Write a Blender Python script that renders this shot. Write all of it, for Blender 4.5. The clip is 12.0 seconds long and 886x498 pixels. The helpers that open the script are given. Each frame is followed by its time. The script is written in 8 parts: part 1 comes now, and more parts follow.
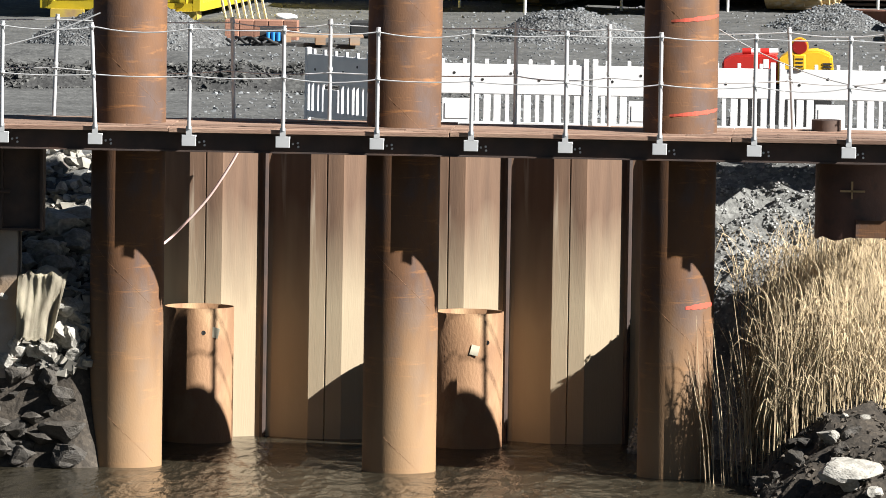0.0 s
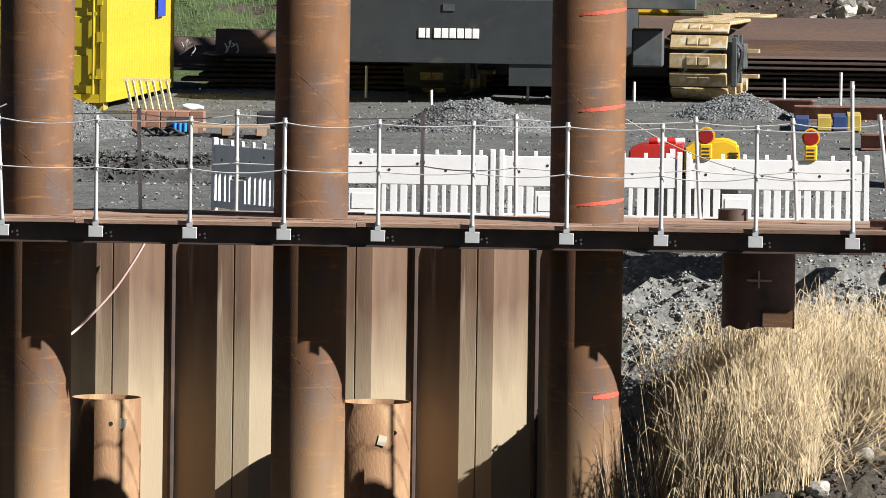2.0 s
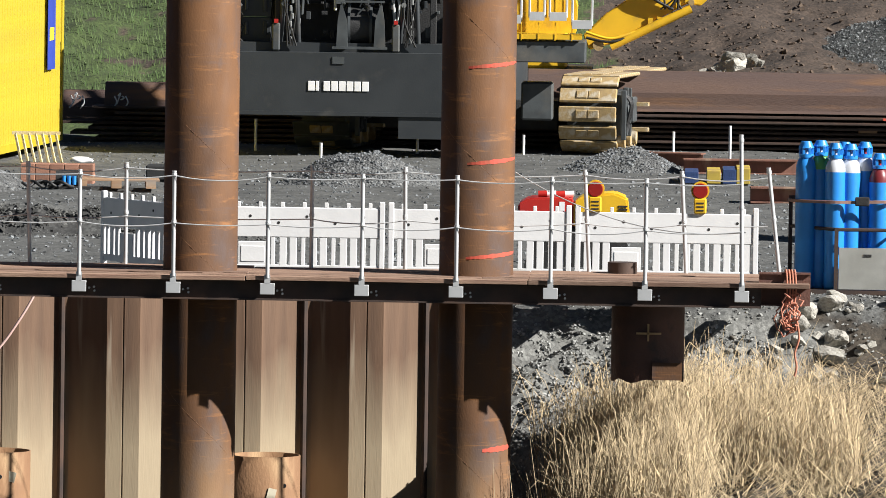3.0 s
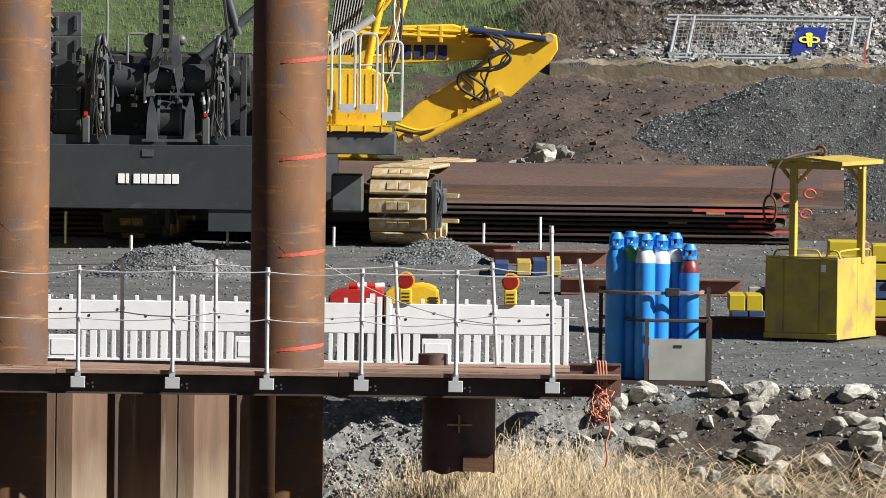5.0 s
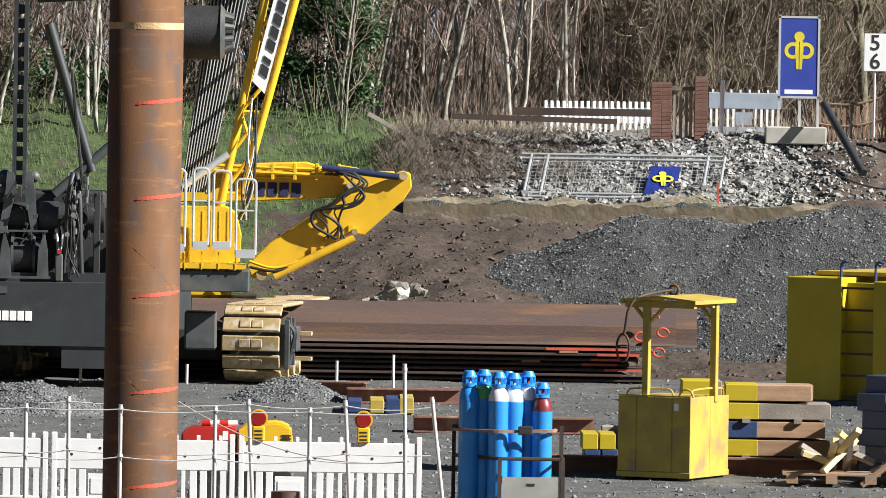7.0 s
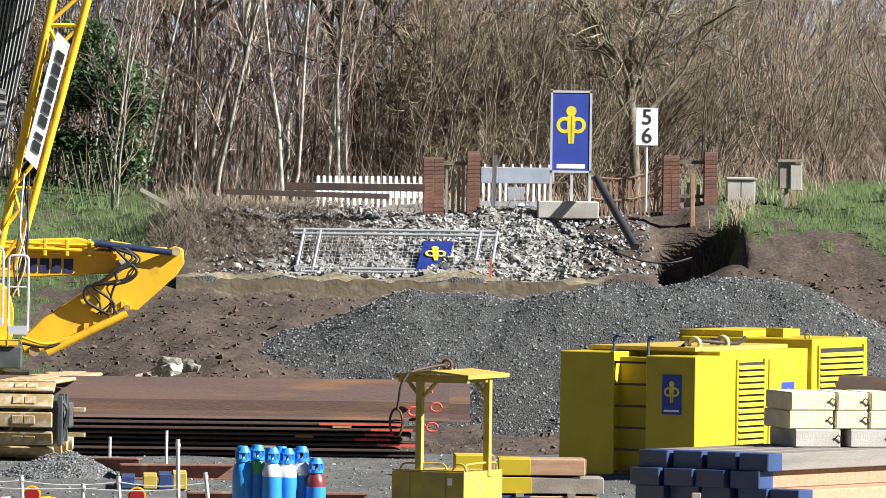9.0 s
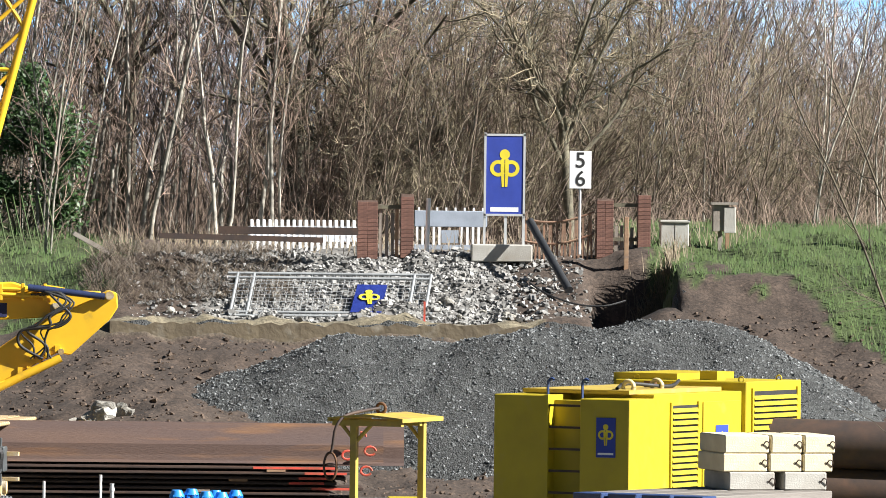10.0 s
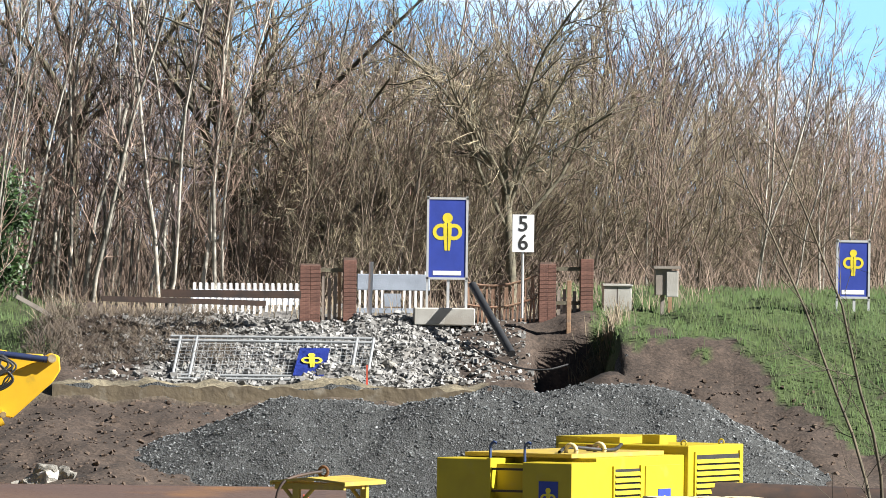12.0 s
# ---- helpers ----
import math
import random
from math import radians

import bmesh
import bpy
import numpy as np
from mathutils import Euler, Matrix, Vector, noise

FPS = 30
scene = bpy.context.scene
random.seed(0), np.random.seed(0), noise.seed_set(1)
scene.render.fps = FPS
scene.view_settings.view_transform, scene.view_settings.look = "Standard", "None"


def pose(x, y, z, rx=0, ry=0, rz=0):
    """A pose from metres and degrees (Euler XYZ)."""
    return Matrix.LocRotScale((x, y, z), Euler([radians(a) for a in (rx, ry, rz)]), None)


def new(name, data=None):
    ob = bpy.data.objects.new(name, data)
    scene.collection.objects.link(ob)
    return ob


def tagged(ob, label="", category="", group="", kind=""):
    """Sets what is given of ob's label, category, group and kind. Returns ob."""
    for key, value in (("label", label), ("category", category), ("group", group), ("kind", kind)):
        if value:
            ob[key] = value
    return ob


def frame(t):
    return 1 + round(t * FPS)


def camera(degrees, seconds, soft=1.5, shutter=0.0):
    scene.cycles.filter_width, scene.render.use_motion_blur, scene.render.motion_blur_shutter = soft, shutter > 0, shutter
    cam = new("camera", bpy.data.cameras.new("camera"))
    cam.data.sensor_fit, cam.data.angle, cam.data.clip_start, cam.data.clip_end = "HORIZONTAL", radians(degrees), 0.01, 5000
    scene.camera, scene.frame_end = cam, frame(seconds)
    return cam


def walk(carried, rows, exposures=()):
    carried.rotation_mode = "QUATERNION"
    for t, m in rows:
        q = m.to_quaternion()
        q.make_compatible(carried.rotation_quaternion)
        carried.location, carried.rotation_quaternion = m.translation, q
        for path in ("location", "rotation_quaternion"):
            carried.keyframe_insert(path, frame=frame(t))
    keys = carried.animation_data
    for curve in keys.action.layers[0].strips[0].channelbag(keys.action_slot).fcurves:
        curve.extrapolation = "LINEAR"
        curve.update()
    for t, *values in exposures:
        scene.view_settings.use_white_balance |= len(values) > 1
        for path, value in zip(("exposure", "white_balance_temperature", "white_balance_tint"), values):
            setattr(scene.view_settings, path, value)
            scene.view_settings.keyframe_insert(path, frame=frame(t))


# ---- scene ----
cam = camera(6.5, 12.0, soft=0.75)
EYE = 5.1
# seconds, turn to the right, pitch, lean to the left: a long lens that pans where it stands
ROWS = [
    (0.0, -3.0972, -4.1664, 0.899),
    (0.5, -3.1138, -4.0729, 0.911),
    (1.0, -3.0122, -3.9297, 0.890),
    (1.5, -2.7644, -3.7252, 0.871),
    (2.0, -2.4226, -3.4944, 0.795),
    (2.5, -2.0211, -3.2841, 0.858),
    (3.0, -1.6153, -3.0936, 0.849),
    (5.0, -0.2311, -2.4000, 0.714),
    (5.5, 0.0000, -2.1538, 0.756),
    (6.0, 0.2187, -1.8953, 0.804),
    (6.5, 0.4856, -1.6307, 0.831),
    (7.0, 0.8320, -1.3721, 0.927),
    (7.5, 1.2523, -1.1612, 0.878),
    (9.5, 2.7834, -0.6586, 0.713),
    (10.0, 2.9753, -0.4711, 0.658),
    (10.5, 3.1133, -0.2731, 0.685),
    (11.0, 3.2312, -0.1212, 0.649),
    (11.5, 3.3335, -0.0355, 0.667),
    (12.0, 3.3906, 0.0001, 0.744),
]
walk(cam, [(t, pose(0, 0, EYE, 90 + pitch, 0, -turn) @ pose(0, 0, 0, 0, 0, lean)) for t, turn, pitch, lean in ROWS],
     exposures=((0.0, 1.22), (1.2, 1.10), (2.5, 0.86), (5.5, 0.77), (7.0, 0.95), (9.5, 1.23), (12.0, 1.24)))

# ---- light ----
SUN = Vector((-1.15, 0.425, -0.85)).normalized()  # the way the sunlight travels
world = bpy.data.worlds.new("sky")
scene.world = world
world.use_nodes = True
wn = world.node_tree
sky = wn.nodes.new("ShaderNodeTexSky")
sky.sky_type = "NISHITA"
sky.sun_disc = False
sky.sun_elevation = math.asin(-SUN.z)
sky.sun_rotation = math.atan2(-SUN.x, -SUN.y)
sky.altitude = 500
sky.air_density, sky.dust_density, sky.ozone_density = 1.0, 0.1, 3.0
wn.links.new(sky.outputs[0], wn.nodes["Background"].inputs[0])
wn.nodes["Background"].inputs[1].default_value = 0.018
lamp = bpy.data.lights.new("sun", "SUN")
lamp.energy, lamp.angle, lamp.color = 5.6, radians(0.5), (1.0, 0.975, 0.94)
sun = new("sun", lamp)
sun.matrix_world = Matrix.Translation((40, 40, 60)) @ SUN.to_track_quat("-Z", "Y").to_matrix().to_4x4()

# ---- materials ----
def mat(name, col, col2=None, rough=0.7, metal=0.0, scale=3.0, bump=0.15, bscale=40.0, spread=(0.35, 0.65),
        dirt=None, dscale=1.2, dirt_at=(0.55, 0.7), stretch=(1, 1, 1), world_space=False, random_tint=0.0, island=False, stones=0.0, stone_mix=0.6, domed=True):
    """A node material: two colours mixed by noise, dirt in patches, fine relief; all in metres."""
    m = bpy.data.materials.new(name)
    m.use_nodes = True
    t = m.node_tree
    b = t.nodes["Principled BSDF"]
    add, link = t.nodes.new, t.links.new
    if world_space:
        src = add("ShaderNodeNewGeometry").outputs["Position"]
    else:
        src = add("ShaderNodeTexCoord").outputs["Object"]
    mp = add("ShaderNodeMapping")
    mp.inputs["Scale"].default_value = stretch
    link(src, mp.inputs[0])

    def noise_of(sc, detail=6.0):
        n = add("ShaderNodeTexNoise")
        n.inputs["Scale"].default_value, n.inputs["Detail"].default_value = sc, detail
        link(mp.outputs[0], n.inputs["Vector"])
        return n.outputs["Fac"]

    def ramp_of(fac, lo, hi):
        r = add("ShaderNodeMapRange")
        r.inputs[1].default_value, r.inputs[2].default_value = lo, hi
        link(fac, r.inputs[0])
        return r.outputs[0]

    def mix_of(fac, a, c):
        x = add("ShaderNodeMix")
        x.data_type = "RGBA"
        if isinstance(fac, float):
            x.inputs[0].default_value = fac
        else:
            link(fac, x.inputs[0])
        for k, v in ((6, a), (7, c)):
            if isinstance(v, tuple):
                x.inputs[k].default_value = (*v, 1)
            else:
                link(v, x.inputs[k])
        return x.outputs[2]

    col2 = col2 or tuple(0.8 * v for v in col)
    out = mix_of(ramp_of(noise_of(scale), *spread), col, col2)
    if dirt:
        out = mix_of(ramp_of(noise_of(dscale, 9.0), *dirt_at), out, dirt)
    if random_tint:
        info = add("ShaderNodeNewGeometry" if island else "ShaderNodeObjectInfo").outputs["Random Per Island" if island else "Random"]
        h = add("ShaderNodeHueSaturation")
        r = add("ShaderNodeMapRange")
        r.inputs[3].default_value, r.inputs[4].default_value = 1 - random_tint, 1 + random_tint
        link(info, r.inputs[0])
        link(r.outputs[0], h.inputs["Value"])
        link(out, h.inputs["Color"])
        out = h.outputs[0]
    cells = None
    if stones:  # single stones told apart by their tone, at two sizes
        for sc, amount in ((stones, stone_mix), (stones * 0.37, stone_mix * 0.6)):
            vo = add("ShaderNodeTexVoronoi")
            vo.inputs["Scale"].default_value = sc
            link(mp.outputs[0], vo.inputs["Vector"])
            cells = cells or vo
            tone = add("ShaderNodeSeparateColor")
            link(vo.outputs["Color"], tone.inputs[0])
            r = add("ShaderNodeMapRange")
            r.inputs[3].default_value, r.inputs[4].default_value = 1 - amount, 1 + amount
            link(tone.outputs[0], r.inputs[0])
            h = add("ShaderNodeHueSaturation")
            link(r.outputs[0], h.inputs["Value"])
            link(out, h.inputs["Color"])
            out = h.outputs[0]
    link(out, b.inputs["Base Color"])
    b.inputs["Metallic"].default_value = metal
    rr = ramp_of(noise_of(scale * 3), 0.0, 1.0)
    rm = add("ShaderNodeMapRange")
    rm.inputs[3].default_value, rm.inputs[4].default_value = max(0.02, rough - 0.12), min(1, rough + 0.12)
    link(rr, rm.inputs[0])
    link(rm.outputs[0], b.inputs["Roughness"])
    if bump:
        bp = add("ShaderNodeBump")
        bp.inputs["Strength"].default_value, bp.inputs["Distance"].default_value = min(1, bump * 2), 0.02
        relief = noise_of(bscale, 4.0)
        if cells and domed:
            dome = add("ShaderNodeMath")
            dome.operation = "SUBTRACT"
            link(relief, dome.inputs[0])
            link(cells.outputs["Distance"], dome.inputs[1])
            relief = dome.outputs[0]
            bp.inputs["Distance"].default_value = 0.03
        link(relief, bp.inputs["Height"])
        link(bp.outputs[0], b.inputs["Normal"])
    return m


M_RUST = mat("rusted_steel", (0.152, 0.066, 0.022), (0.082, 0.04, 0.02), rough=0.8, scale=2.2, dirt=(0.085, 0.052, 0.04), dscale=4.5, dirt_at=(0.52, 0.70), stretch=(1, 1, 0.5), bump=0.05, bscale=60)
M_WALL = mat("sheet_pile_steel", (0.20, 0.118, 0.072), (0.135, 0.08, 0.05), rough=0.78, scale=2.5, stretch=(3, 3, 0.14), dirt=(0.44, 0.36, 0.27), dscale=3.4, dirt_at=(0.63, 0.78), bump=0.06)


def scuffs(m, colour, scale, turn, lo, hi):
    """Slanting scrapes of another tone across a rolled surface."""
    t = m.node_tree
    b = t.nodes["Principled BSDF"]
    old = b.inputs["Base Color"].links[0].from_socket
    src = t.nodes.new("ShaderNodeTexCoord")
    mp = t.nodes.new("ShaderNodeMapping")
    mp.inputs["Rotation"].default_value = (0, radians(turn), 0)
    mp.inputs["Scale"].default_value = (0.5, 1.0, 5.0)
    nz = t.nodes.new("ShaderNodeTexNoise")
    nz.inputs["Scale"].default_value, nz.inputs["Detail"].default_value, nz.inputs["Roughness"].default_value = scale, 8, 0.7
    r = t.nodes.new("ShaderNodeMapRange")
    r.inputs[1].default_value, r.inputs[2].default_value, r.inputs[4].default_value = lo, hi, 0.75
    x = t.nodes.new("ShaderNodeMix")
    x.data_type = "RGBA"
    x.inputs[7].default_value = (*colour, 1)
    t.links.new(src.outputs["Object"], mp.inputs[0])
    t.links.new(mp.outputs[0], nz.inputs["Vector"])
    t.links.new(nz.outputs["Fac"], r.inputs[0])
    t.links.new(r.outputs[0], x.inputs[0])
    t.links.new(old, x.inputs[6])
    t.links.new(x.outputs[2], b.inputs["Base Color"])


scuffs(M_RUST, (0.31, 0.13, 0.036), 2.4, 35, 0.56, 0.70)
scuffs(M_RUST, (0.10, 0.06, 0.045), 1.3, 8, 0.57, 0.72)
M_DARKSTEEL = mat("dark_rusty_beam", (0.04, 0.029, 0.025), (0.07, 0.042, 0.03), rough=0.7, scale=4, dirt=(0.12, 0.065, 0.04), dirt_at=(0.6, 0.75), bump=0.05)
M_SEAM = mat("weld_seam", (0.29, 0.135, 0.055), rough=0.6, scale=9)
M_PLANK = mat("weathered_plank", (0.30, 0.20, 0.14), (0.22, 0.13, 0.09), rough=0.85, scale=3, stretch=(0.4, 4, 4), random_tint=0.25)
M_GALV = mat("galvanised_steel", (0.66, 0.67, 0.67), (0.6, 0.61, 0.61), rough=0.45, metal=0.35, scale=5, bump=0.01)
M_WHITE = mat("white_plastic", (0.90, 0.90, 0.89), (0.83, 0.83, 0.825), rough=0.45, scale=4, dirt=(0.55, 0.54, 0.5), dirt_at=(0.62, 0.8), bump=0.03)
M_YEL = mat("yellow_paint", (0.50, 0.385, 0.016), (0.43, 0.33, 0.016), rough=0.5, scale=2, dirt=(0.42, 0.33, 0.06), dscale=2.5, dirt_at=(0.62, 0.85), bump=0.03)
M_YELOLD = mat("worn_yellow_paint", (0.50, 0.37, 0.06), (0.40, 0.29, 0.055), rough=0.6, scale=4, dirt=(0.33, 0.22, 0.10), dscale=3.5, dirt_at=(0.52, 0.68), bump=0.05)
M_CRANEYEL = mat("machine_yellow", (0.80, 0.48, 0.025), (0.70, 0.42, 0.022), rough=0.42, scale=3, dirt=(0.34, 0.22, 0.06), dscale=3, dirt_at=(0.62, 0.85), bump=0.02)
M_GREY = mat("dark_grey_paint", (0.036, 0.041, 0.044), (0.028, 0.032, 0.035), rough=0.5, scale=2, dirt=(0.09, 0.088, 0.08), dscale=2, dirt_at=(0.6, 0.8), bump=0.03)
M_GREYLIGHT = mat("grey_machine_paint", (0.08, 0.0896, 0.0928), (0.048, 0.0536, 0.056), rough=0.5, scale=4, dirt=(0.17, 0.15, 0.12), dirt_at=(0.55, 0.8), bump=0.03)
M_BLACK = mat("black_rubber", (0.02, 0.02, 0.02), (0.03, 0.03, 0.03), rough=0.6)
M_TRACK = mat("dusty_track_shoe", (0.42, 0.30, 0.13), (0.30, 0.21, 0.1), rough=0.8, scale=5, dirt=(0.46, 0.40, 0.30), dscale=7, dirt_at=(0.5, 0.65))
M_GRAVEL = mat("crushed_stone_ground", (0.12, 0.122, 0.12), (0.085, 0.087, 0.086), rough=0.95, scale=0.5, bump=0.5, bscale=22, dirt=(0.22, 0.22, 0.21), dscale=18, dirt_at=(0.55, 0.75), world_space=True, stones=26, stone_mix=0.42)
M_HEAP = mat("dark_crushed_stone", (0.060, 0.063, 0.061), (0.040, 0.042, 0.041), rough=0.9, scale=1.2, bump=0.5, bscale=25, dirt=(0.12, 0.125, 0.13), dscale=24, dirt_at=(0.6, 0.75), world_space=True, stones=34, stone_mix=0.42)
M_SOIL = mat("brown_earth", (0.08, 0.056, 0.04), (0.11, 0.078, 0.056), rough=0.97, scale=1.5, bump=0.6, bscale=9, world_space=True)
M_ROCK = mat("grey_rock", (0.40, 0.38, 0.335), (0.25, 0.237, 0.205), rough=0.9, scale=5, bump=0.35, bscale=14, random_tint=0.3)
M_CONC = mat("concrete", (0.45, 0.44, 0.40), (0.36, 0.34, 0.3), rough=0.9, scale=3, dirt=(0.25, 0.22, 0.17), dirt_at=(0.55, 0.75))
M_WOODNEW = mat("squared_timber", (0.42, 0.27, 0.16), (0.33, 0.2, 0.12), rough=0.85, scale=3, stretch=(1, 6, 6), dirt=(0.30, 0.26, 0.22), dirt_at=(0.55, 0.75), random_tint=0.15)
M_WOODGREY = mat("grey_timber", (0.30, 0.27, 0.23), (0.22, 0.19, 0.16), rough=0.9, scale=3, random_tint=0.15)
M_BLUE = mat("blue_paint", (0.03, 0.06, 0.17), (0.025, 0.05, 0.13), rough=0.5, scale=4, dirt=(0.12, 0.12, 0.12), dirt_at=(0.62, 0.8))
M_BOTTLE = mat("gas_blue_paint", (0.028, 0.29, 0.80), (0.024, 0.235, 0.66), rough=0.4, scale=3, dirt=(0.05, 0.24, 0.55), bump=0.01)
M_BANNER = mat("banner_blue", (0.03, 0.06, 0.36), (0.025, 0.05, 0.30), rough=0.6, bump=0.02)
M_EMBLEM = mat("emblem_yellow", (0.8, 0.66, 0.04), rough=0.6, bump=0)
M_RED = mat("red_paint", (0.52, 0.03, 0.02), (0.42, 0.025, 0.02), rough=0.4, bump=0.01)
M_MARK = mat("orange_red_spray", (0.70, 0.085, 0.055), (0.42, 0.09, 0.05), rough=0.7, scale=7, bump=0)
M_BRICK = mat("red_brick", (0.215, 0.108, 0.078), (0.14, 0.07, 0.054), rough=0.9, scale=14, random_tint=0.2)
M_BARKDARK = mat("dark_bark", (0.17, 0.155, 0.105), (0.075, 0.067, 0.048), rough=0.9, scale=5, random_tint=0.25, bump=0.2)
M_TWIG = mat("twig", (0.33, 0.24, 0.188), (0.17, 0.124, 0.10), rough=0.9, scale=2, random_tint=0.8, bump=0, island=True)
M_REED = mat("dry_reed", (0.50, 0.39, 0.235), (0.36, 0.275, 0.165), rough=0.8, scale=3, random_tint=0.5, bump=0, island=True)
M_LEAF = mat("evergreen_leaf", (0.020, 0.052, 0.012), (0.036, 0.08, 0.018), rough=0.5, scale=3, random_tint=0.4, bump=0, island=True)


# ---- mesh helpers ----
def box(bm, x0, y0, z0, x1, y1, z1, bevel=0.0):
    m = Matrix.LocRotScale(((x0 + x1) / 2, (y0 + y1) / 2, (z0 + z1) / 2), None, (abs(x1 - x0), abs(y1 - y0), abs(z1 - z0)))
    g = bmesh.ops.create_cube(bm, size=1, matrix=m)
    if bevel:
        ed = list({e for v in g["verts"] for e in v.link_edges})
        bmesh.ops.bevel(bm, geom=ed, offset=bevel, segments=1, affect="EDGES", clamp_overlap=True)
    return bm


def bx(*a, **k):
    return box(bmesh.new(), *a, **k)


def tube(bm, a, b, r, r2=None, seg=12, caps=True):
    """A straight round bar from a to b."""
    a, b = Vector(a), Vector(b)
    d = b - a
    m = Matrix.Translation((a + b) / 2) @ d.to_track_quat("Z", "Y").to_matrix().to_4x4()
    bmesh.ops.create_cone(bm, cap_ends=caps, segments=seg, radius1=r, radius2=r if r2 is None else r2, depth=d.length, matrix=m)
    return bm


def tb(*a, **k):
    return tube(bmesh.new(), *a, **k)


def rope(bm, pts, r, seg=6):
    """A round strand through the points."""
    pts = [Vector(q) for q in pts]
    if 2 < len(pts) < 12:  # ease the bends
        fine = []
        for i in range(len(pts) - 1):
            a, b = pts[i], pts[i + 1]
            u, v = (b - pts[max(i - 1, 0)]) / 2, (pts[min(i + 2, len(pts) - 1)] - a) / 2
            u, v = u * min(1, 1.2 * (b - a).length / max(u.length, 1e-6)), v * min(1, 1.2 * (b - a).length / max(v.length, 1e-6))
            for k in range(5):
                t = k / 5
                fine.append(a * (2 * t ** 3 - 3 * t * t + 1) + u * (t ** 3 - 2 * t * t + t) + b * (3 * t * t - 2 * t ** 3) + v * (t ** 3 - t * t))
        pts = fine + [pts[-1]]
    rings = []
    for i, q in enumerate(pts):
        d = (pts[min(i + 1, len(pts) - 1)] - pts[max(i - 1, 0)]).normalized()
        s = d.orthogonal().normalized() if not rings else (last - d * last.dot(d)).normalized()
        last = s
        t = d.cross(s)
        rings.append([bm.verts.new(q + r * (math.cos(2 * math.pi * k / seg) * s + math.sin(2 * math.pi * k / seg) * t)) for k in range(seg)])
    for u, v in zip(rings, rings[1:]):
        for k in range(seg):
            bm.faces.new((u[k], u[(k + 1) % seg], v[(k + 1) % seg], v[k]))
    return bm


def prism(bm, outline, axis, lo, hi):
    """An outline of (a, b) pushed along an axis: 'x' (a=y, b=z), 'y' (a=x, b=z) or 'z' (a=x, b=y)."""
    def at(a, b, c):
        return {"x": (c, a, b), "y": (a, c, b), "z": (a, b, c)}[axis]
    p = [bm.verts.new(at(a, b, lo)) for a, b in outline]
    q = [bm.verts.new(at(a, b, hi)) for a, b in outline]
    n = len(p)
    bm.faces.new(p)
    bm.faces.new(q[::-1])
    for i in range(n):
        bm.faces.new((p[i], q[i], q[(i + 1) % n], p[(i + 1) % n]))
    bmesh.ops.recalc_face_normals(bm, faces=bm.faces)
    return bm


def pr(*a):
    return prism(bmesh.new(), *a)


def smooth(bm, angle=40):
    for f in bm.faces:
        f.smooth = True
    for e in bm.edges:
        if len(e.link_faces) == 2 and e.calc_face_angle(0) > radians(angle):
            e.smooth = False
    return bm


def mesh_of(name, bm, material):
    me = bpy.data.meshes.new(name)
    bm.to_mesh(me)
    bm.free()
    me.materials.append(material)
    return me


def part(name, bm, material, parent, label=""):
    ob = new(name, mesh_of(name, bm, material))
    ob.parent = parent
    if label:
        ob["label"] = label
    return ob


def piece(name, me, parent, m):
    """A repeat on shared mesh data."""
    ob = new(name, me)
    ob.parent = parent
    ob.matrix_basis = m
    return ob


def thing(name, at, label, category, group="", kind="", turn=0.0):
    ob = new(name)
    ob.matrix_basis = pose(*at, 0, 0, turn)
    return tagged(ob, label, category, group, kind)


def solid(name, bm, material, label, category="", group="", kind=""):
    return tagged(new(name, mesh_of(name, bm, material)), label, category, group, kind)


def words(text, size, material, parent, m, name="lettering", depth=0.002, bold=0.0):
    cu = bpy.data.curves.new(name, "FONT")
    cu.body, cu.size, cu.extrude, cu.offset, cu.align_x, cu.align_y = text, size, depth, bold, "CENTER", "CENTER"
    tmp = bpy.data.objects.new(name, cu)
    me = bpy.data.meshes.new_from_object(tmp)
    bpy.data.objects.remove(tmp)
    me.materials.clear()
    me.materials.append(material)
    ob = new(name, me)
    ob.parent = parent
    ob.matrix_basis = m
    return ob

# ---- land ----
WATER = -3.15


def lerp(v, pts):
    for (a, p), (b, q) in zip(pts, pts[1:]):
        if v <= b:
            return p + (q - p) * max(0.0, (v - a) / (b - a))
    return pts[-1][1]


def fbm(x, y, s, seed=0.0):
    return noise.fractal(Vector((x * s, y * s, seed)), 1.0, 2.0, 4)


